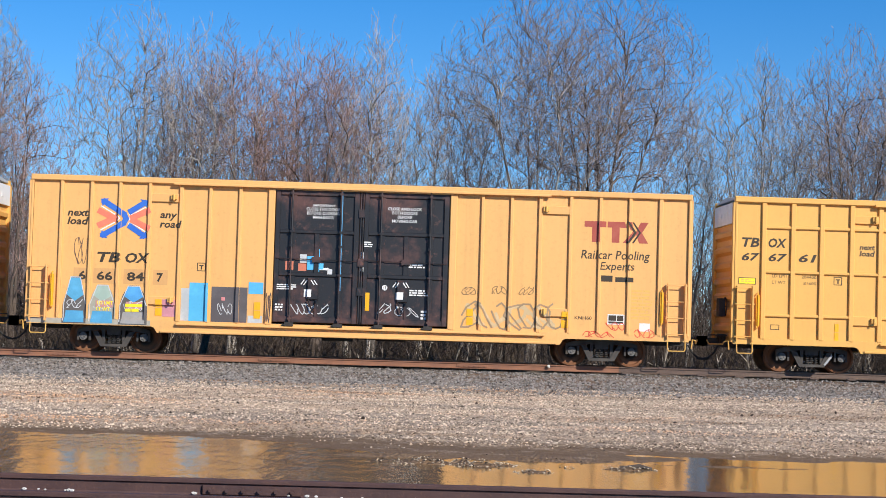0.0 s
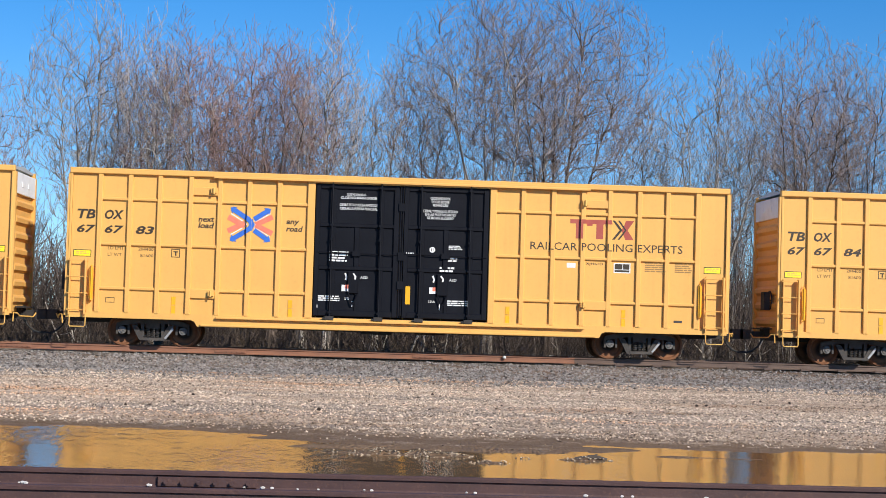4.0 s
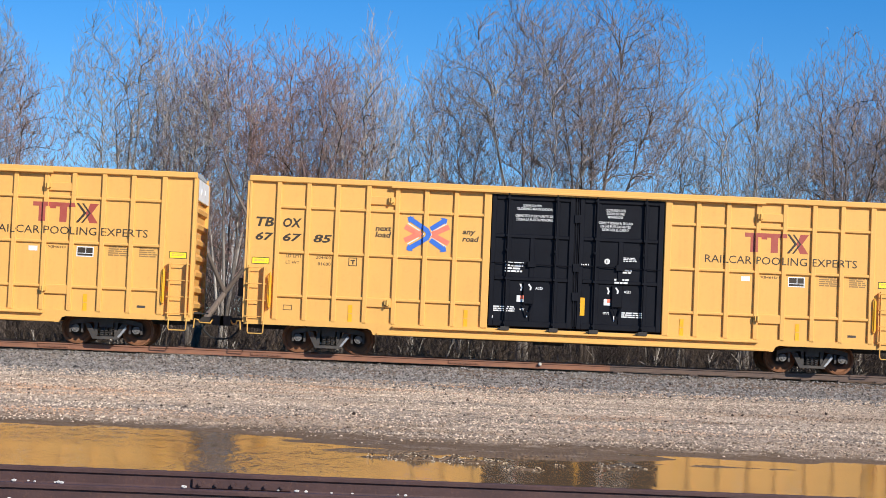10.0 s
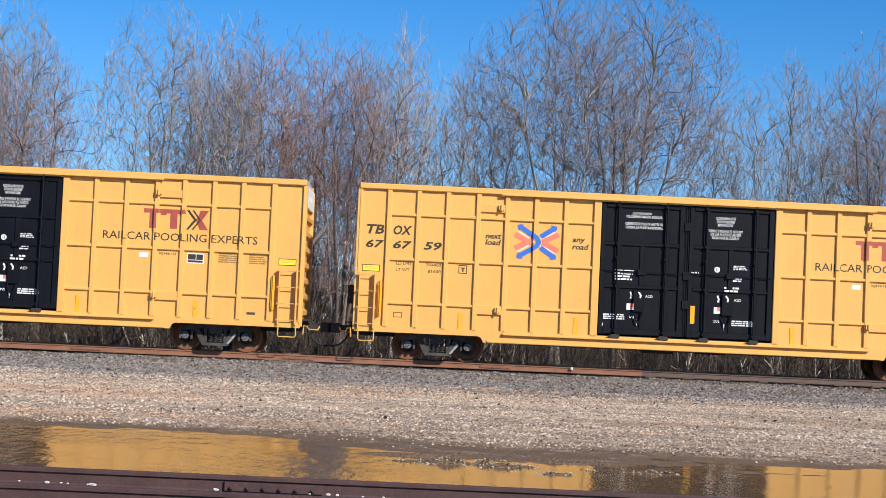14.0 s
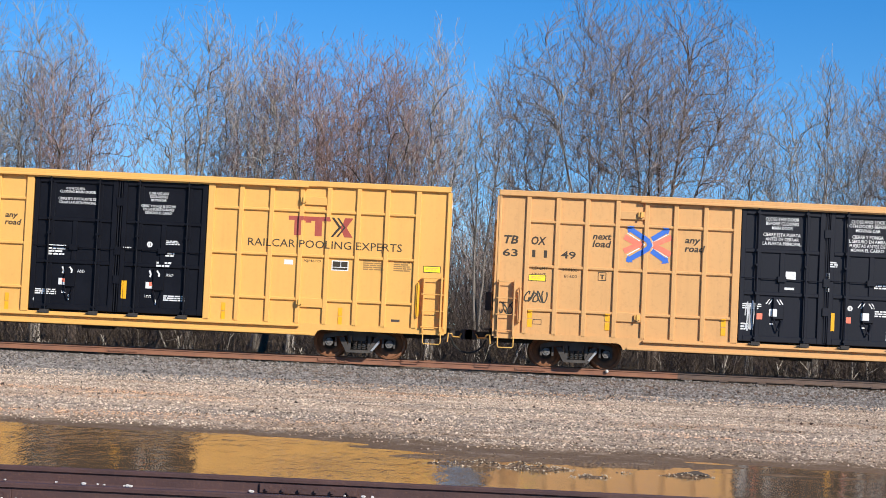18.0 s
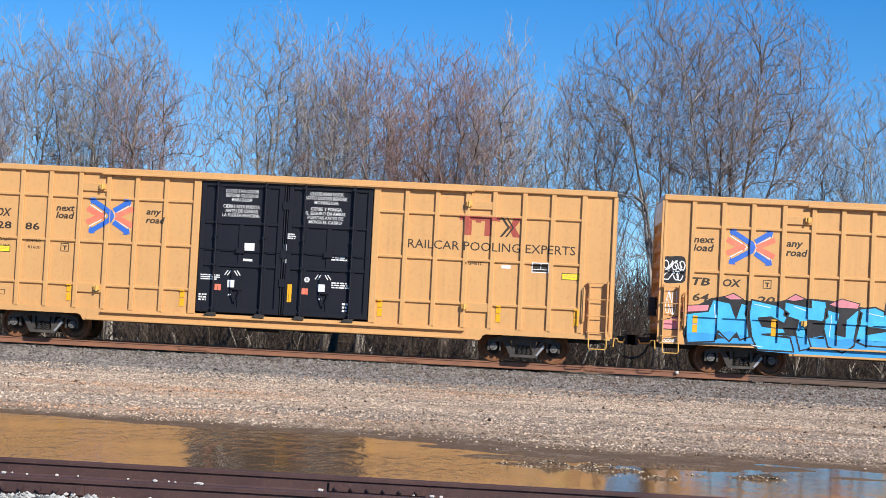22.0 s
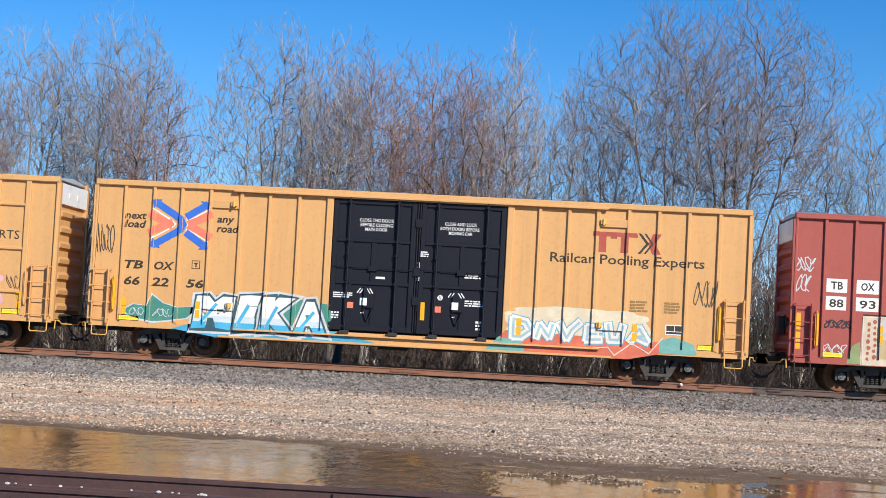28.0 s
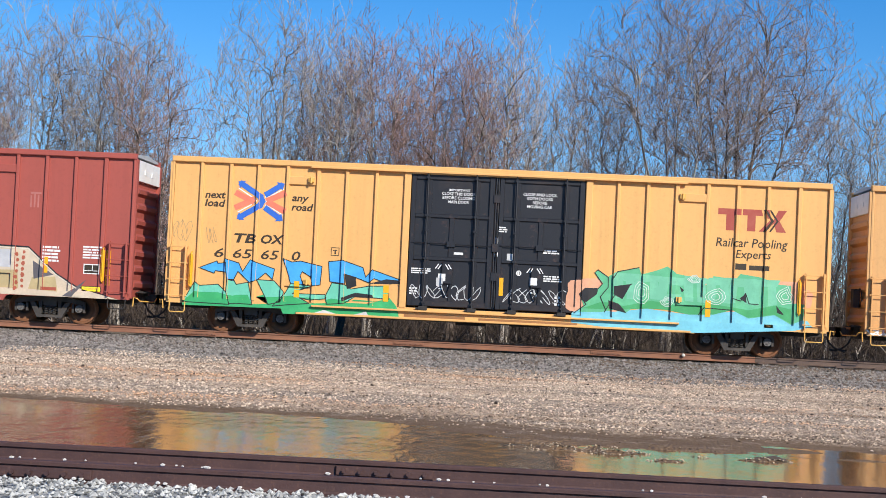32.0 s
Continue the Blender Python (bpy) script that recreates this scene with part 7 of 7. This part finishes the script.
warning_label(s, 18.0, 0.99, 0.5, 0.17)
reflectors(s, [0.94, 3.16, 12.7, 16.1])
door_writing(s, "short")

# the oxide-red car with a desert mural
s = boxcar(281.92, "post", M["red"], M["red"], "short", "oxide-red boxcar with a sand-coloured desert mural", False)
for i, (b, x0, x1, z0) in enumerate((("", 0.96, 1.56, 2.89), ("", 1.83, 2.47, 2.89), ("88", 0.96, 1.55, 2.38), ("93", 1.83, 2.48, 2.38), ("94", 2.71, 3.38, 2.38))):
    s.put("plate%d" % i, [rect(x0, x1, z0, z0 + 0.40)], M["decal"], 1, "number_panel", "white painted panel")
    if b:
        s.text(b, x0 + 0.10, x1 - 0.08, z0 + 0.08, z0 + 0.32, 0.015, 0, M["ink"], 2, "car_number")
    else:
        w = (x1 - x0 - 0.2) / 2
        s.text(("TB", "OX")[i], x0 + 0.13, x1 - 0.12, z0 + 0.09, z0 + 0.32, 0.02, 0.0, M["ink"], 2, "reporting_mark")
s.put("boxQ", hollow(3.84, 4.10, 2.70, 2.96, 0.025) + [rect(3.93, 4.02, 2.86, 2.89), rect(3.96, 3.99, 2.76, 2.86)], M["decal"], 1, "stencil")
CREAM, SAND, HAZE, SPOT, SLATE = (0.56, 0.46, 0.34), (0.45, 0.35, 0.18), (0.45, 0.46, 0.48), (0.36, 0.09, 0.05), (0.10, 0.09, 0.10)
for j, (o, e) in enumerate(((2.0, 6.9), (12.45, 17.2))):
    a = o
    edge = [(a, 0.82), (e + (1.0 if j == 0 else 1.9), 0.80), (e + 0.6, 1.10), (e, 1.45), (e - 0.9, 2.22), (a + 2.3, 2.25), (a + 1.95, 1.9), (a + 1.5, 2.25), (a + 0.05, 2.25)]
    s.put("edgeQ%d" % j, [[(x, z + (0.05 if z > 1 else 0)) for x, z in edge]], spray(*BLACK), 1, "graffiti_outline")
    s.put("baseQ%d" % j, [edge], spray(*CREAM), 2, "graffiti_shape", "cream sprayed base of a mural")
    s.put("skyQ%d" % j, [rect(a + 0.58, a + 1.45, 1.60, 2.15), [(a + 2.4, 1.62), (a + 3.35, 1.62), (a + 3.35, 2.15), (a + 2.4, 2.15)]], spray(*HAZE), 3, "graffiti_shape", "pale blue-grey mural sky")
    s.put("sandQ%d" % j, [[(a + 0.55, 1.02), (a + 3.6, 1.0), (a + 3.55, 1.55), (a + 2.2, 1.5), (a + 0.55, 1.58)], [(a + 3.9, 1.0), (a + 4.8, 0.95), (a + 4.7, 1.4), (a + 4.0, 1.35)]], spray(*SAND), 3, "graffiti_shape", "ochre mural dunes")
    s.put("dunQ%d" % j, [[(a + 1.5, 1.58), (a + 2.3, 1.58), (a + 1.95, 1.98)], [(a + 1.55, 0.84), (a + 2.35, 0.84), (a + 1.92, 1.12)]], spray(*(0.48, 0.48, 0.49)), 4, "graffiti_shape", "grey mural pyramid")
    s.put("slateQ%d" % j, [[(a + 1.46, 1.6), (a + 1.95, 2.0), (a + 2.3, 1.62), (a + 2.3, 2.18), (a + 1.95, 1.9), (a + 1.46, 2.2)], [(e - 0.7, 1.3), (e - 0.1, 1.45), (e - 0.75, 1.85)], [(e + 0.2, 0.82), (e + 0.9, 1.35), (e + 0.5, 0.82)]], spray(*SLATE), 4, "graffiti_shape", "dark slate mural shadows")
    rng = random.Random(90 + j)
    spots = []
    for x0 in (a + 0.12, a + 3.42):
        for i in range(7):
            for k in range(2):
                cx, cz, r = x0 + 0.1 + 0.18 * k + rng.uniform(-0.02, 0.02), 1.0 + i * 0.17 + 0.07 * k, rng.uniform(0.05, 0.075)
                spots.append([(cx + r * math.cos(q) * rng.uniform(0.75, 1), cz + r * 1.2 * math.sin(q) * rng.uniform(0.75, 1)) for q in [w * 1.047 for w in range(6)]])
    s.put("spotQ%d" % j, spots, spray(*SPOT), 4, "graffiti_spots", "reddish-brown mural spots")
    s.put("redQ%d" % j, [rect(a + 0.9, a + 1.35, 1.03, 1.14), rect(a + 4.3, a + 4.75, 0.98, 1.08)], spray(0.33, 0.07, 0.04), 5, "graffiti_shape")
    s.put("lineQ%d" % j, ribbon([(a + 0.06, 0.85), (a + 0.06, 2.22), (a + 1.5, 2.22), (a + 1.95, 1.87), (a + 2.3, 2.22), (e - 0.9, 2.19), (e - 0.02, 1.45), (e + 0.6, 1.08)], 0.03), spray(0.62, 0.56, 0.46), 6, "graffiti_line", "cream mural outline")
s.put("doorQ", scrawl(7.4, 9.5, 2.64, 2.86, 8, 0.03, 75), spray(*GREYW), 2, "graffiti_tag", "white scrawled words on the door")
s.put("doorQ2", cloud(7.2, 7.5, 1.2, 1.6, 31, 4) + cloud(7.75, 8.0, 1.15, 2.15, 32, 4) + cloud(8.4, 9.5, 1.1, 1.5, 33, 6) + cloud(9.95, 10.9, 1.3, 1.6, 34, 5), spray(0.62, 0.30, 0.05), 2, "graffiti_shape", "orange-yellow sprayed blotches")
s.put("doorQ3", scrawl(7.8, 9.4, 1.15, 1.6, 6, 0.05, 76) + scrawl(10.3, 11.9, 1.1, 1.4, 5, 0.05, 77), spray(0.45, 0.28, 0.26), 2, "graffiti_tag")
s.put("doorQ4", scrawl(10.1, 10.5, 1.3, 1.8, 4, 0.03, 78), spray(*WHITE), 3, "graffiti_tag")
s.put("tagQ", scrawl(0.06, 0.6, 3.45, 3.9, 4, 0.03, 79) + scrawl(0.1, 0.5, 2.85, 3.4, 3, 0.03, 80) + scrawl(0.95, 1.6, 1.1, 1.4, 5, 0.025, 81), spray(*GREYW), 2, "graffiti_tag", "white scrawled tag")
s.put("tagQ2", scrawl(0.95, 1.7, 1.85, 2.1, 6, 0.04, 82), spray(*BLACK), 2, "graffiti_tag", "black scrawled tag")
s.put("greenQ", [[(1.6, 0.84), (2.0, 0.84), (2.0, 1.5), (1.75, 1.35)]], spray(0.22, 0.28, 0.12), 2, "graffiti_shape")
s.put("faintQ", [rect(16.27, 16.32, 3.44, 3.80), rect(16.38, 16.43, 3.44, 3.84), rect(16.49, 16.54, 3.44, 3.82), rect(16.27, 16.60, 3.84, 3.90)], spray(0.40, 0.14, 0.12), 1, "faded_mark", "faded pale mark")
s.put("dimsQ", bars(16.75, 17.3, 1.8, 2.3, 5, 5, 2) + bars(17.95, 18.55, 1.95, 2.35, 5, 6, 2), M["decal"], 3, "stencil")
black_sign(s, 17.99, 1.52)
warning_label(s, 0.9, 0.99, 0.62, 0.17)
warning_label(s, 17.95, 0.99, 0.62, 0.17)
reflectors(s, [2.52, 4.34, 6.10, 13.10, 14.92, 16.80], 1.5, 1.98, 0.11)
reflectors(s, [0.12, 18.66], 1.2, 2.25, 0.14)
s.put("sillQ", [rect(3.85, 15.55, 0.64, 0.72)], spray(0.42, 0.36, 0.30), 3, "graffiti_band", "pale sprayed strip along the sill")
door_writing(s, "short")

# smooth-sided car with green and blue lettering
s = boxcar(302.46, "post", M["pale"], M["worn_black"], "old", "pale yellow smooth-sided boxcar with blue-green graffiti", False)
mark(s, 1.93, 2.66, 0.28, 0.70, 0.10)
number(s, [("6", 1.36, 1.64), ("65", 1.92, 2.50), ("65", 2.76, 3.30), ("0", 3.68, 3.94)], 0.28, 2.20, 0.2, 0.012)
slogan(s, 1.00, 3.60, 3.70, 0.62)
logo_cross(s, 1.95, 3.38, 3.34, 4.51)
logo_bars(s, 16.17, 18.16, 3.68, 4.32, True)
s.text("Railcar Pooling", 16.14, 18.22, 3.12, 3.46, 0.008, 0.15)
s.text("Experts", 16.72, 17.75, 2.80, 3.12, 0.008, 0.15)
s.put("urlbarsR", [rect(16.72, 17.05, 2.54, 2.72), rect(17.13, 17.72, 2.54, 2.68)], M["ink"], 1, "stencil")
service_box(s, 4.84, 2.40)
BLUE, SEA, LEAF = (0.045, 0.33, 0.74), (0.13, 0.50, 0.36), (0.03, 0.34, 0.12)
s.put("R_base", [[(0.49, 0.81), (1.90, 0.86), (2.61, 0.86), (3.64, 0.91), (4.73, 0.99), (5.37, 1.03), (6.01, 1.03), (6.65, 1.23), (6.87, 0.98), (6.97, 0.66), (4.85, 0.62), (3.51, 0.62), (3.44, 0.77), (0.49, 0.74)]], spray(*LEAF), 1.5, "graffiti_band", "green sprayed base")
for i, pts in enumerate([[(0.93, 1.87), (1.46, 2.09), (1.49, 2.02), (1.73, 2.05), (1.75, 1.77), (1.42, 1.80), (1.39, 1.72)],
             [(1.70, 2.17), (2.11, 2.06), (2.24, 1.81), (2.45, 2.17), (2.67, 2.09), (3.19, 1.93), (3.14, 1.61), (2.93, 1.80), (2.67, 1.57), (2.45, 1.50), (2.10, 1.81), (1.97, 1.52), (1.79, 1.56)],
             [(3.44, 2.25), (3.70, 2.16), (3.96, 2.20), (4.60, 2.07), (4.57, 1.52), (4.34, 1.48), (4.28, 1.74), (4.02, 1.89), (3.96, 1.76), (4.08, 1.50), (3.70, 1.52)],
             [(4.79, 2.22), (5.21, 2.28), (5.82, 2.09), (5.91, 1.81), (6.10, 2.04), (6.94, 1.78), (6.65, 1.64), (6.17, 1.78), (6.01, 1.65), (5.62, 1.79), (5.27, 1.88), (5.30, 1.59), (4.85, 1.63)]]):
    s.put("R_top%d" % i, [pts], spray(*BLUE), 3, "graffiti_letter", "sky-blue sprayed letter")
    s.put("R_topl%d" % i, ribbon(pts + pts[:1], 0.022), spray(*BLACK), 5, "graffiti_outline", "black outline")
for i, pts in enumerate([[(0.49, 0.84), (0.82, 1.46), (0.98, 1.34), (1.52, 1.40), (1.78, 1.18), (1.89, 0.82)],
             [(1.79, 1.56), (1.98, 1.56), (2.07, 1.42), (2.42, 1.50), (2.58, 0.85), (2.10, 0.86), (1.89, 0.84), (1.78, 1.18)],
             [(2.67, 1.59), (3.19, 1.58), (3.51, 1.26), (3.41, 0.96), (3.06, 0.87), (2.90, 1.17)],
             [(3.70, 1.52), (4.08, 1.50), (4.34, 1.48), (3.96, 1.34), (3.76, 1.23), (4.73, 1.24), (4.76, 1.12), (4.28, 1.06), (3.96, 1.11), (4.28, 0.96), (3.64, 0.89), (3.19, 0.83), (3.51, 1.19)],
             [(4.92, 1.60), (5.30, 1.56), (5.49, 1.44), (6.01, 1.55), (6.58, 1.58), (6.62, 1.19), (6.26, 1.21), (5.62, 1.22), (5.30, 1.01), (4.79, 0.96), (4.73, 1.18)]]):
    s.put("R_bot%d" % i, [pts], spray(*SEA), 2.5, "graffiti_letter", "sea-green foot of a sprayed letter")
    s.put("R_botl%d" % i, ribbon(pts + pts[:1], 0.022), spray(*BLACK), 4.6, "graffiti_outline", "black outline")
    s.put("R_foot%d" % i, [[(x, min(z, 1.12 + 0.05 * math.sin(x * 9))) for x, z in pts]], spray(*LEAF), 3.4, "graffiti_shape", "darker green shading")
s.put("R_black", [[(5.27, 1.88), (5.62, 1.79), (5.65, 1.54), (5.37, 1.43)], [(5.21, 1.17), (5.62, 1.34), (6.14, 1.30), (6.17, 1.21), (5.62, 1.23), (5.24, 1.06)], [(6.01, 1.62), (6.52, 1.78), (6.94, 1.76), (6.94, 1.66)]], spray(*BLACK), 4, "graffiti_shape", "black shadow of the letters")
s.put("R_white", [[(4.21, 0.61), (4.73, 0.79), (5.21, 0.65)], [(5.43, 0.63), (5.98, 0.80), (6.08, 0.63)]], spray(*GREYW), 4, "graffiti_shape", "grey-white peaks")
s.put("R_tag", scrawl(0.1, 0.65, 2.6, 3.3, 4, 0.012, 83) + scrawl(1.1, 1.4, 2.6, 3.1, 3, 0.012, 84), spray(0.36, 0.26, 0.13), 2, "graffiti_tag")
s.put("R_pink", cloud(11.8, 13.6, 0.98, 2.1, 35, 6) + cloud(15.5, 19.0, 1.2, 2.3, 36, 7), spray(0.66, 0.33, 0.20), 1, "graffiti_cloud", "soft salmon sprayed haze")
s.put("R_aqua", [[(12.02, 1.05), (12.29, 1.20), (13.25, 1.14), (14.21, 1.28), (15.45, 1.16), (16.82, 1.32), (17.85, 1.29), (18.88, 1.13), (19.02, 0.97), (18.47, 0.83), (15.72, 0.64), (14.76, 0.64), (13.39, 0.64), (12.02, 0.77)]], spray(0.16, 0.50, 0.62), 2, "graffiti_band", "pale aqua sprayed base")
s.put("R_green", [[(12.22, 1.09), (12.36, 1.30), (12.22, 1.61), (12.39, 1.79), (12.77, 1.80), (12.91, 1.95), (12.65, 2.28), (12.74, 2.35), (13.05, 2.16), (13.32, 2.34), (13.94, 2.47), (14.01, 2.27), (14.49, 2.42), (14.76, 2.54), (15.04, 2.34), (15.69, 2.23), (15.79, 2.03), (16.07, 2.08), (16.10, 2.32), (16.62, 2.27), (16.72, 2.21), (16.89, 2.42), (17.51, 2.34), (17.92, 2.16), (18.37, 2.14), (18.40, 1.63), (18.81, 1.61), (18.75, 1.16), (18.40, 1.01), (17.92, 1.26), (17.17, 1.13), (16.69, 1.35), (16.14, 1.19), (15.45, 1.16), (14.76, 1.27), (14.21, 1.28), (13.94, 1.37), (13.59, 1.12), (13.25, 1.20), (12.91, 1.12)]], spray(0.10, 0.42, 0.22), 3, "graffiti_cloud", "green sprayed lettering with a jagged edge")
s.put("R_low", [[(12.32, 1.20), (12.91, 1.43), (13.53, 1.32), (14.35, 1.52), (15.17, 1.39), (16.14, 1.50), (17.17, 1.37), (17.92, 1.54), (18.40, 1.45), (18.40, 1.04), (17.92, 1.28), (17.17, 1.15), (16.69, 1.35), (16.14, 1.20), (15.45, 1.17), (14.76, 1.27), (14.21, 1.28), (13.25, 1.20)]], spray(0.05, 0.33, 0.12), 3.6, "graffiti_shape", "darker green shading")
s.put("R_pale", shard(13.2, 18.0, 1.5, 2.3, 19, 7), spray(0.15, 0.47, 0.30), 3.8, "graffiti_shape", "pale green shading")
s.put("R_gblack", [[(12.22, 1.61), (12.39, 1.79), (12.77, 1.78), (12.74, 1.63), (12.43, 1.38), (12.29, 1.44)], [(13.22, 1.89), (13.73, 1.98), (13.49, 1.52), (13.22, 1.65)], [(13.08, 1.47), (13.39, 1.38), (13.63, 1.12), (13.11, 1.23)], [(17.96, 1.54), (18.20, 1.27), (17.99, 1.33)], [(15.14, 1.97), (15.28, 1.87), (15.21, 1.80)], [(16.89, 1.70), (17.06, 1.84), (17.10, 1.57)]], spray(*BLACK), 4.4, "graffiti_shape", "black shadow of the letters")
s.put("R_lines", ribbon([(12.22, 1.61), (12.39, 1.79), (12.77, 1.80), (12.89, 1.94), (12.65, 2.26), (12.74, 2.35), (13.05, 2.14), (13.06, 1.85), (12.84, 1.56), (13.01, 1.19)], 0.025) + ribbon([(12.98, 1.12), (13.24, 1.60), (13.75, 1.98)], 0.025) + ribbon([(13.18, 2.09), (13.32, 2.32), (13.94, 2.47)], 0.025) + ribbon([(12.08, 1.05), (12.43, 1.32), (12.29, 1.51)], 0.025) + ribbon([(16.69, 1.69), (16.93, 1.63), (17.06, 1.86), (17.17, 1.56), (17.44, 1.55)], 0.025) + ribbon([(15.72, 1.17), (15.86, 1.38), (16.69, 1.35)], 0.025), spray(*BLACK), 6, "graffiti_line", "black outline strokes")
for i, (cx, cz, w, h) in enumerate([(14.04, 1.75, 0.24, 0.30), (16.20, 1.71, 0.30, 0.24), (18.20, 1.82, 0.22, 0.26), (15.55, 2.19, 0.18, 0.12), (14.80, 1.51, 0.18, 0.13)]):
    rng = random.Random(60 + i)
    wob = [rng.uniform(0.75, 1.2) for q in range(10)]
    loops = []
    for k in (1.0, 0.72, 0.42):
        loops += ribbon([(cx + w * k * wob[q % 10] * math.cos(q * 0.628), cz + h * k * wob[q % 10] * math.sin(q * 0.628)) for q in range(11)], 0.018)
    s.put("R_ring%d" % i, loops, spray(0.55, 0.66, 0.60), 6, "graffiti_line", "white contour strokes")
s.put("R_rust", [rect(7.1, 8.9, 0.70, 0.78), rect(9.3, 12.2, 0.66, 0.76)], spray(0.30, 0.14, 0.05), 2, "rust_stain", "rusty wear on the sill below the doors")
s.put("R_doortag", scrawl(7.3, 9.3, 1.25, 1.7, 9, 0.02, 88) + scrawl(10.0, 11.8, 1.25, 1.7, 8, 0.02, 89) + [rect(10.05, 10.22, 2.5, 2.7), rect(8.0, 8.2, 1.65, 1.9)], spray(*GREYW), 2, "graffiti_tag", "white scrawled tags on the door")
reflectors(s, [3.80, 6.45, 15.9], 1.12, 1.60, 0.16)
warning_label(s, 17.6, 0.86, 0.3, 0.14)
door_writing(s, "old")

s = old_grid_car(323.05, "orange-yellow boxcar with ribbed sides and black doors")
s.put("S_tag", scrawl(0.02, 0.6, 0.82, 0.97, 4, 0.03, 95), spray(*WHITE), 2, "graffiti_tag", "white scrawled tag on the sill")


# ---------------------------------------------------------------- what moves
def gone(t):
    """How far the train has rolled by t seconds; it lurches a little ahead at ten seconds and falls back later."""
    return 9.838 * t - 0.0015 * t * t + float(np.interp(t, (10.05, 10.15, 13.5, 15.5), (0.0, 0.38, 0.38, 0.0)))


ROLL = [0, 2, 4, 6, 8, 9, 9.7, 10.0, 10.2, 10.5, 11, 12, 13, 13.5, 14, 14.5, 15, 15.5, 16, 17, 18, 20, 22, 24, 26, 28, 30, 32]


def motions():
    for car, offset in TRAIN:
        walk(car, [(t, pose(offset - gone(t), 50.6, 0)) for t in ROLL])
    for w, dx, offset, along in SPIN:
        # the wheels turn while their car is in view of the place
        first = max(0.0, (offset + along - 24) / 9.8)
        last = min(32.0, (offset + along + 24) / 9.7)
        if last <= 0 or first >= 32:
            walk(w, [(0, pose(dx, 0, 0.457)), (32, pose(dx, 0, 0.457))])
            continue
        times = [i / 15 for i in range(int(first * 15), int(last * 15) + 1)]
        first, last = times[0], times[-1]
        times = sorted(set(times) | {0.0, 32.0})
        turn = [-math.degrees((gone(min(max(t, first), last)) - gone(first)) / 0.457) for t in times]
        walk(w, [(t, pose(dx, 0, 0.457, 0, a, 0)) for t, a in zip(times, turn)])


motions()
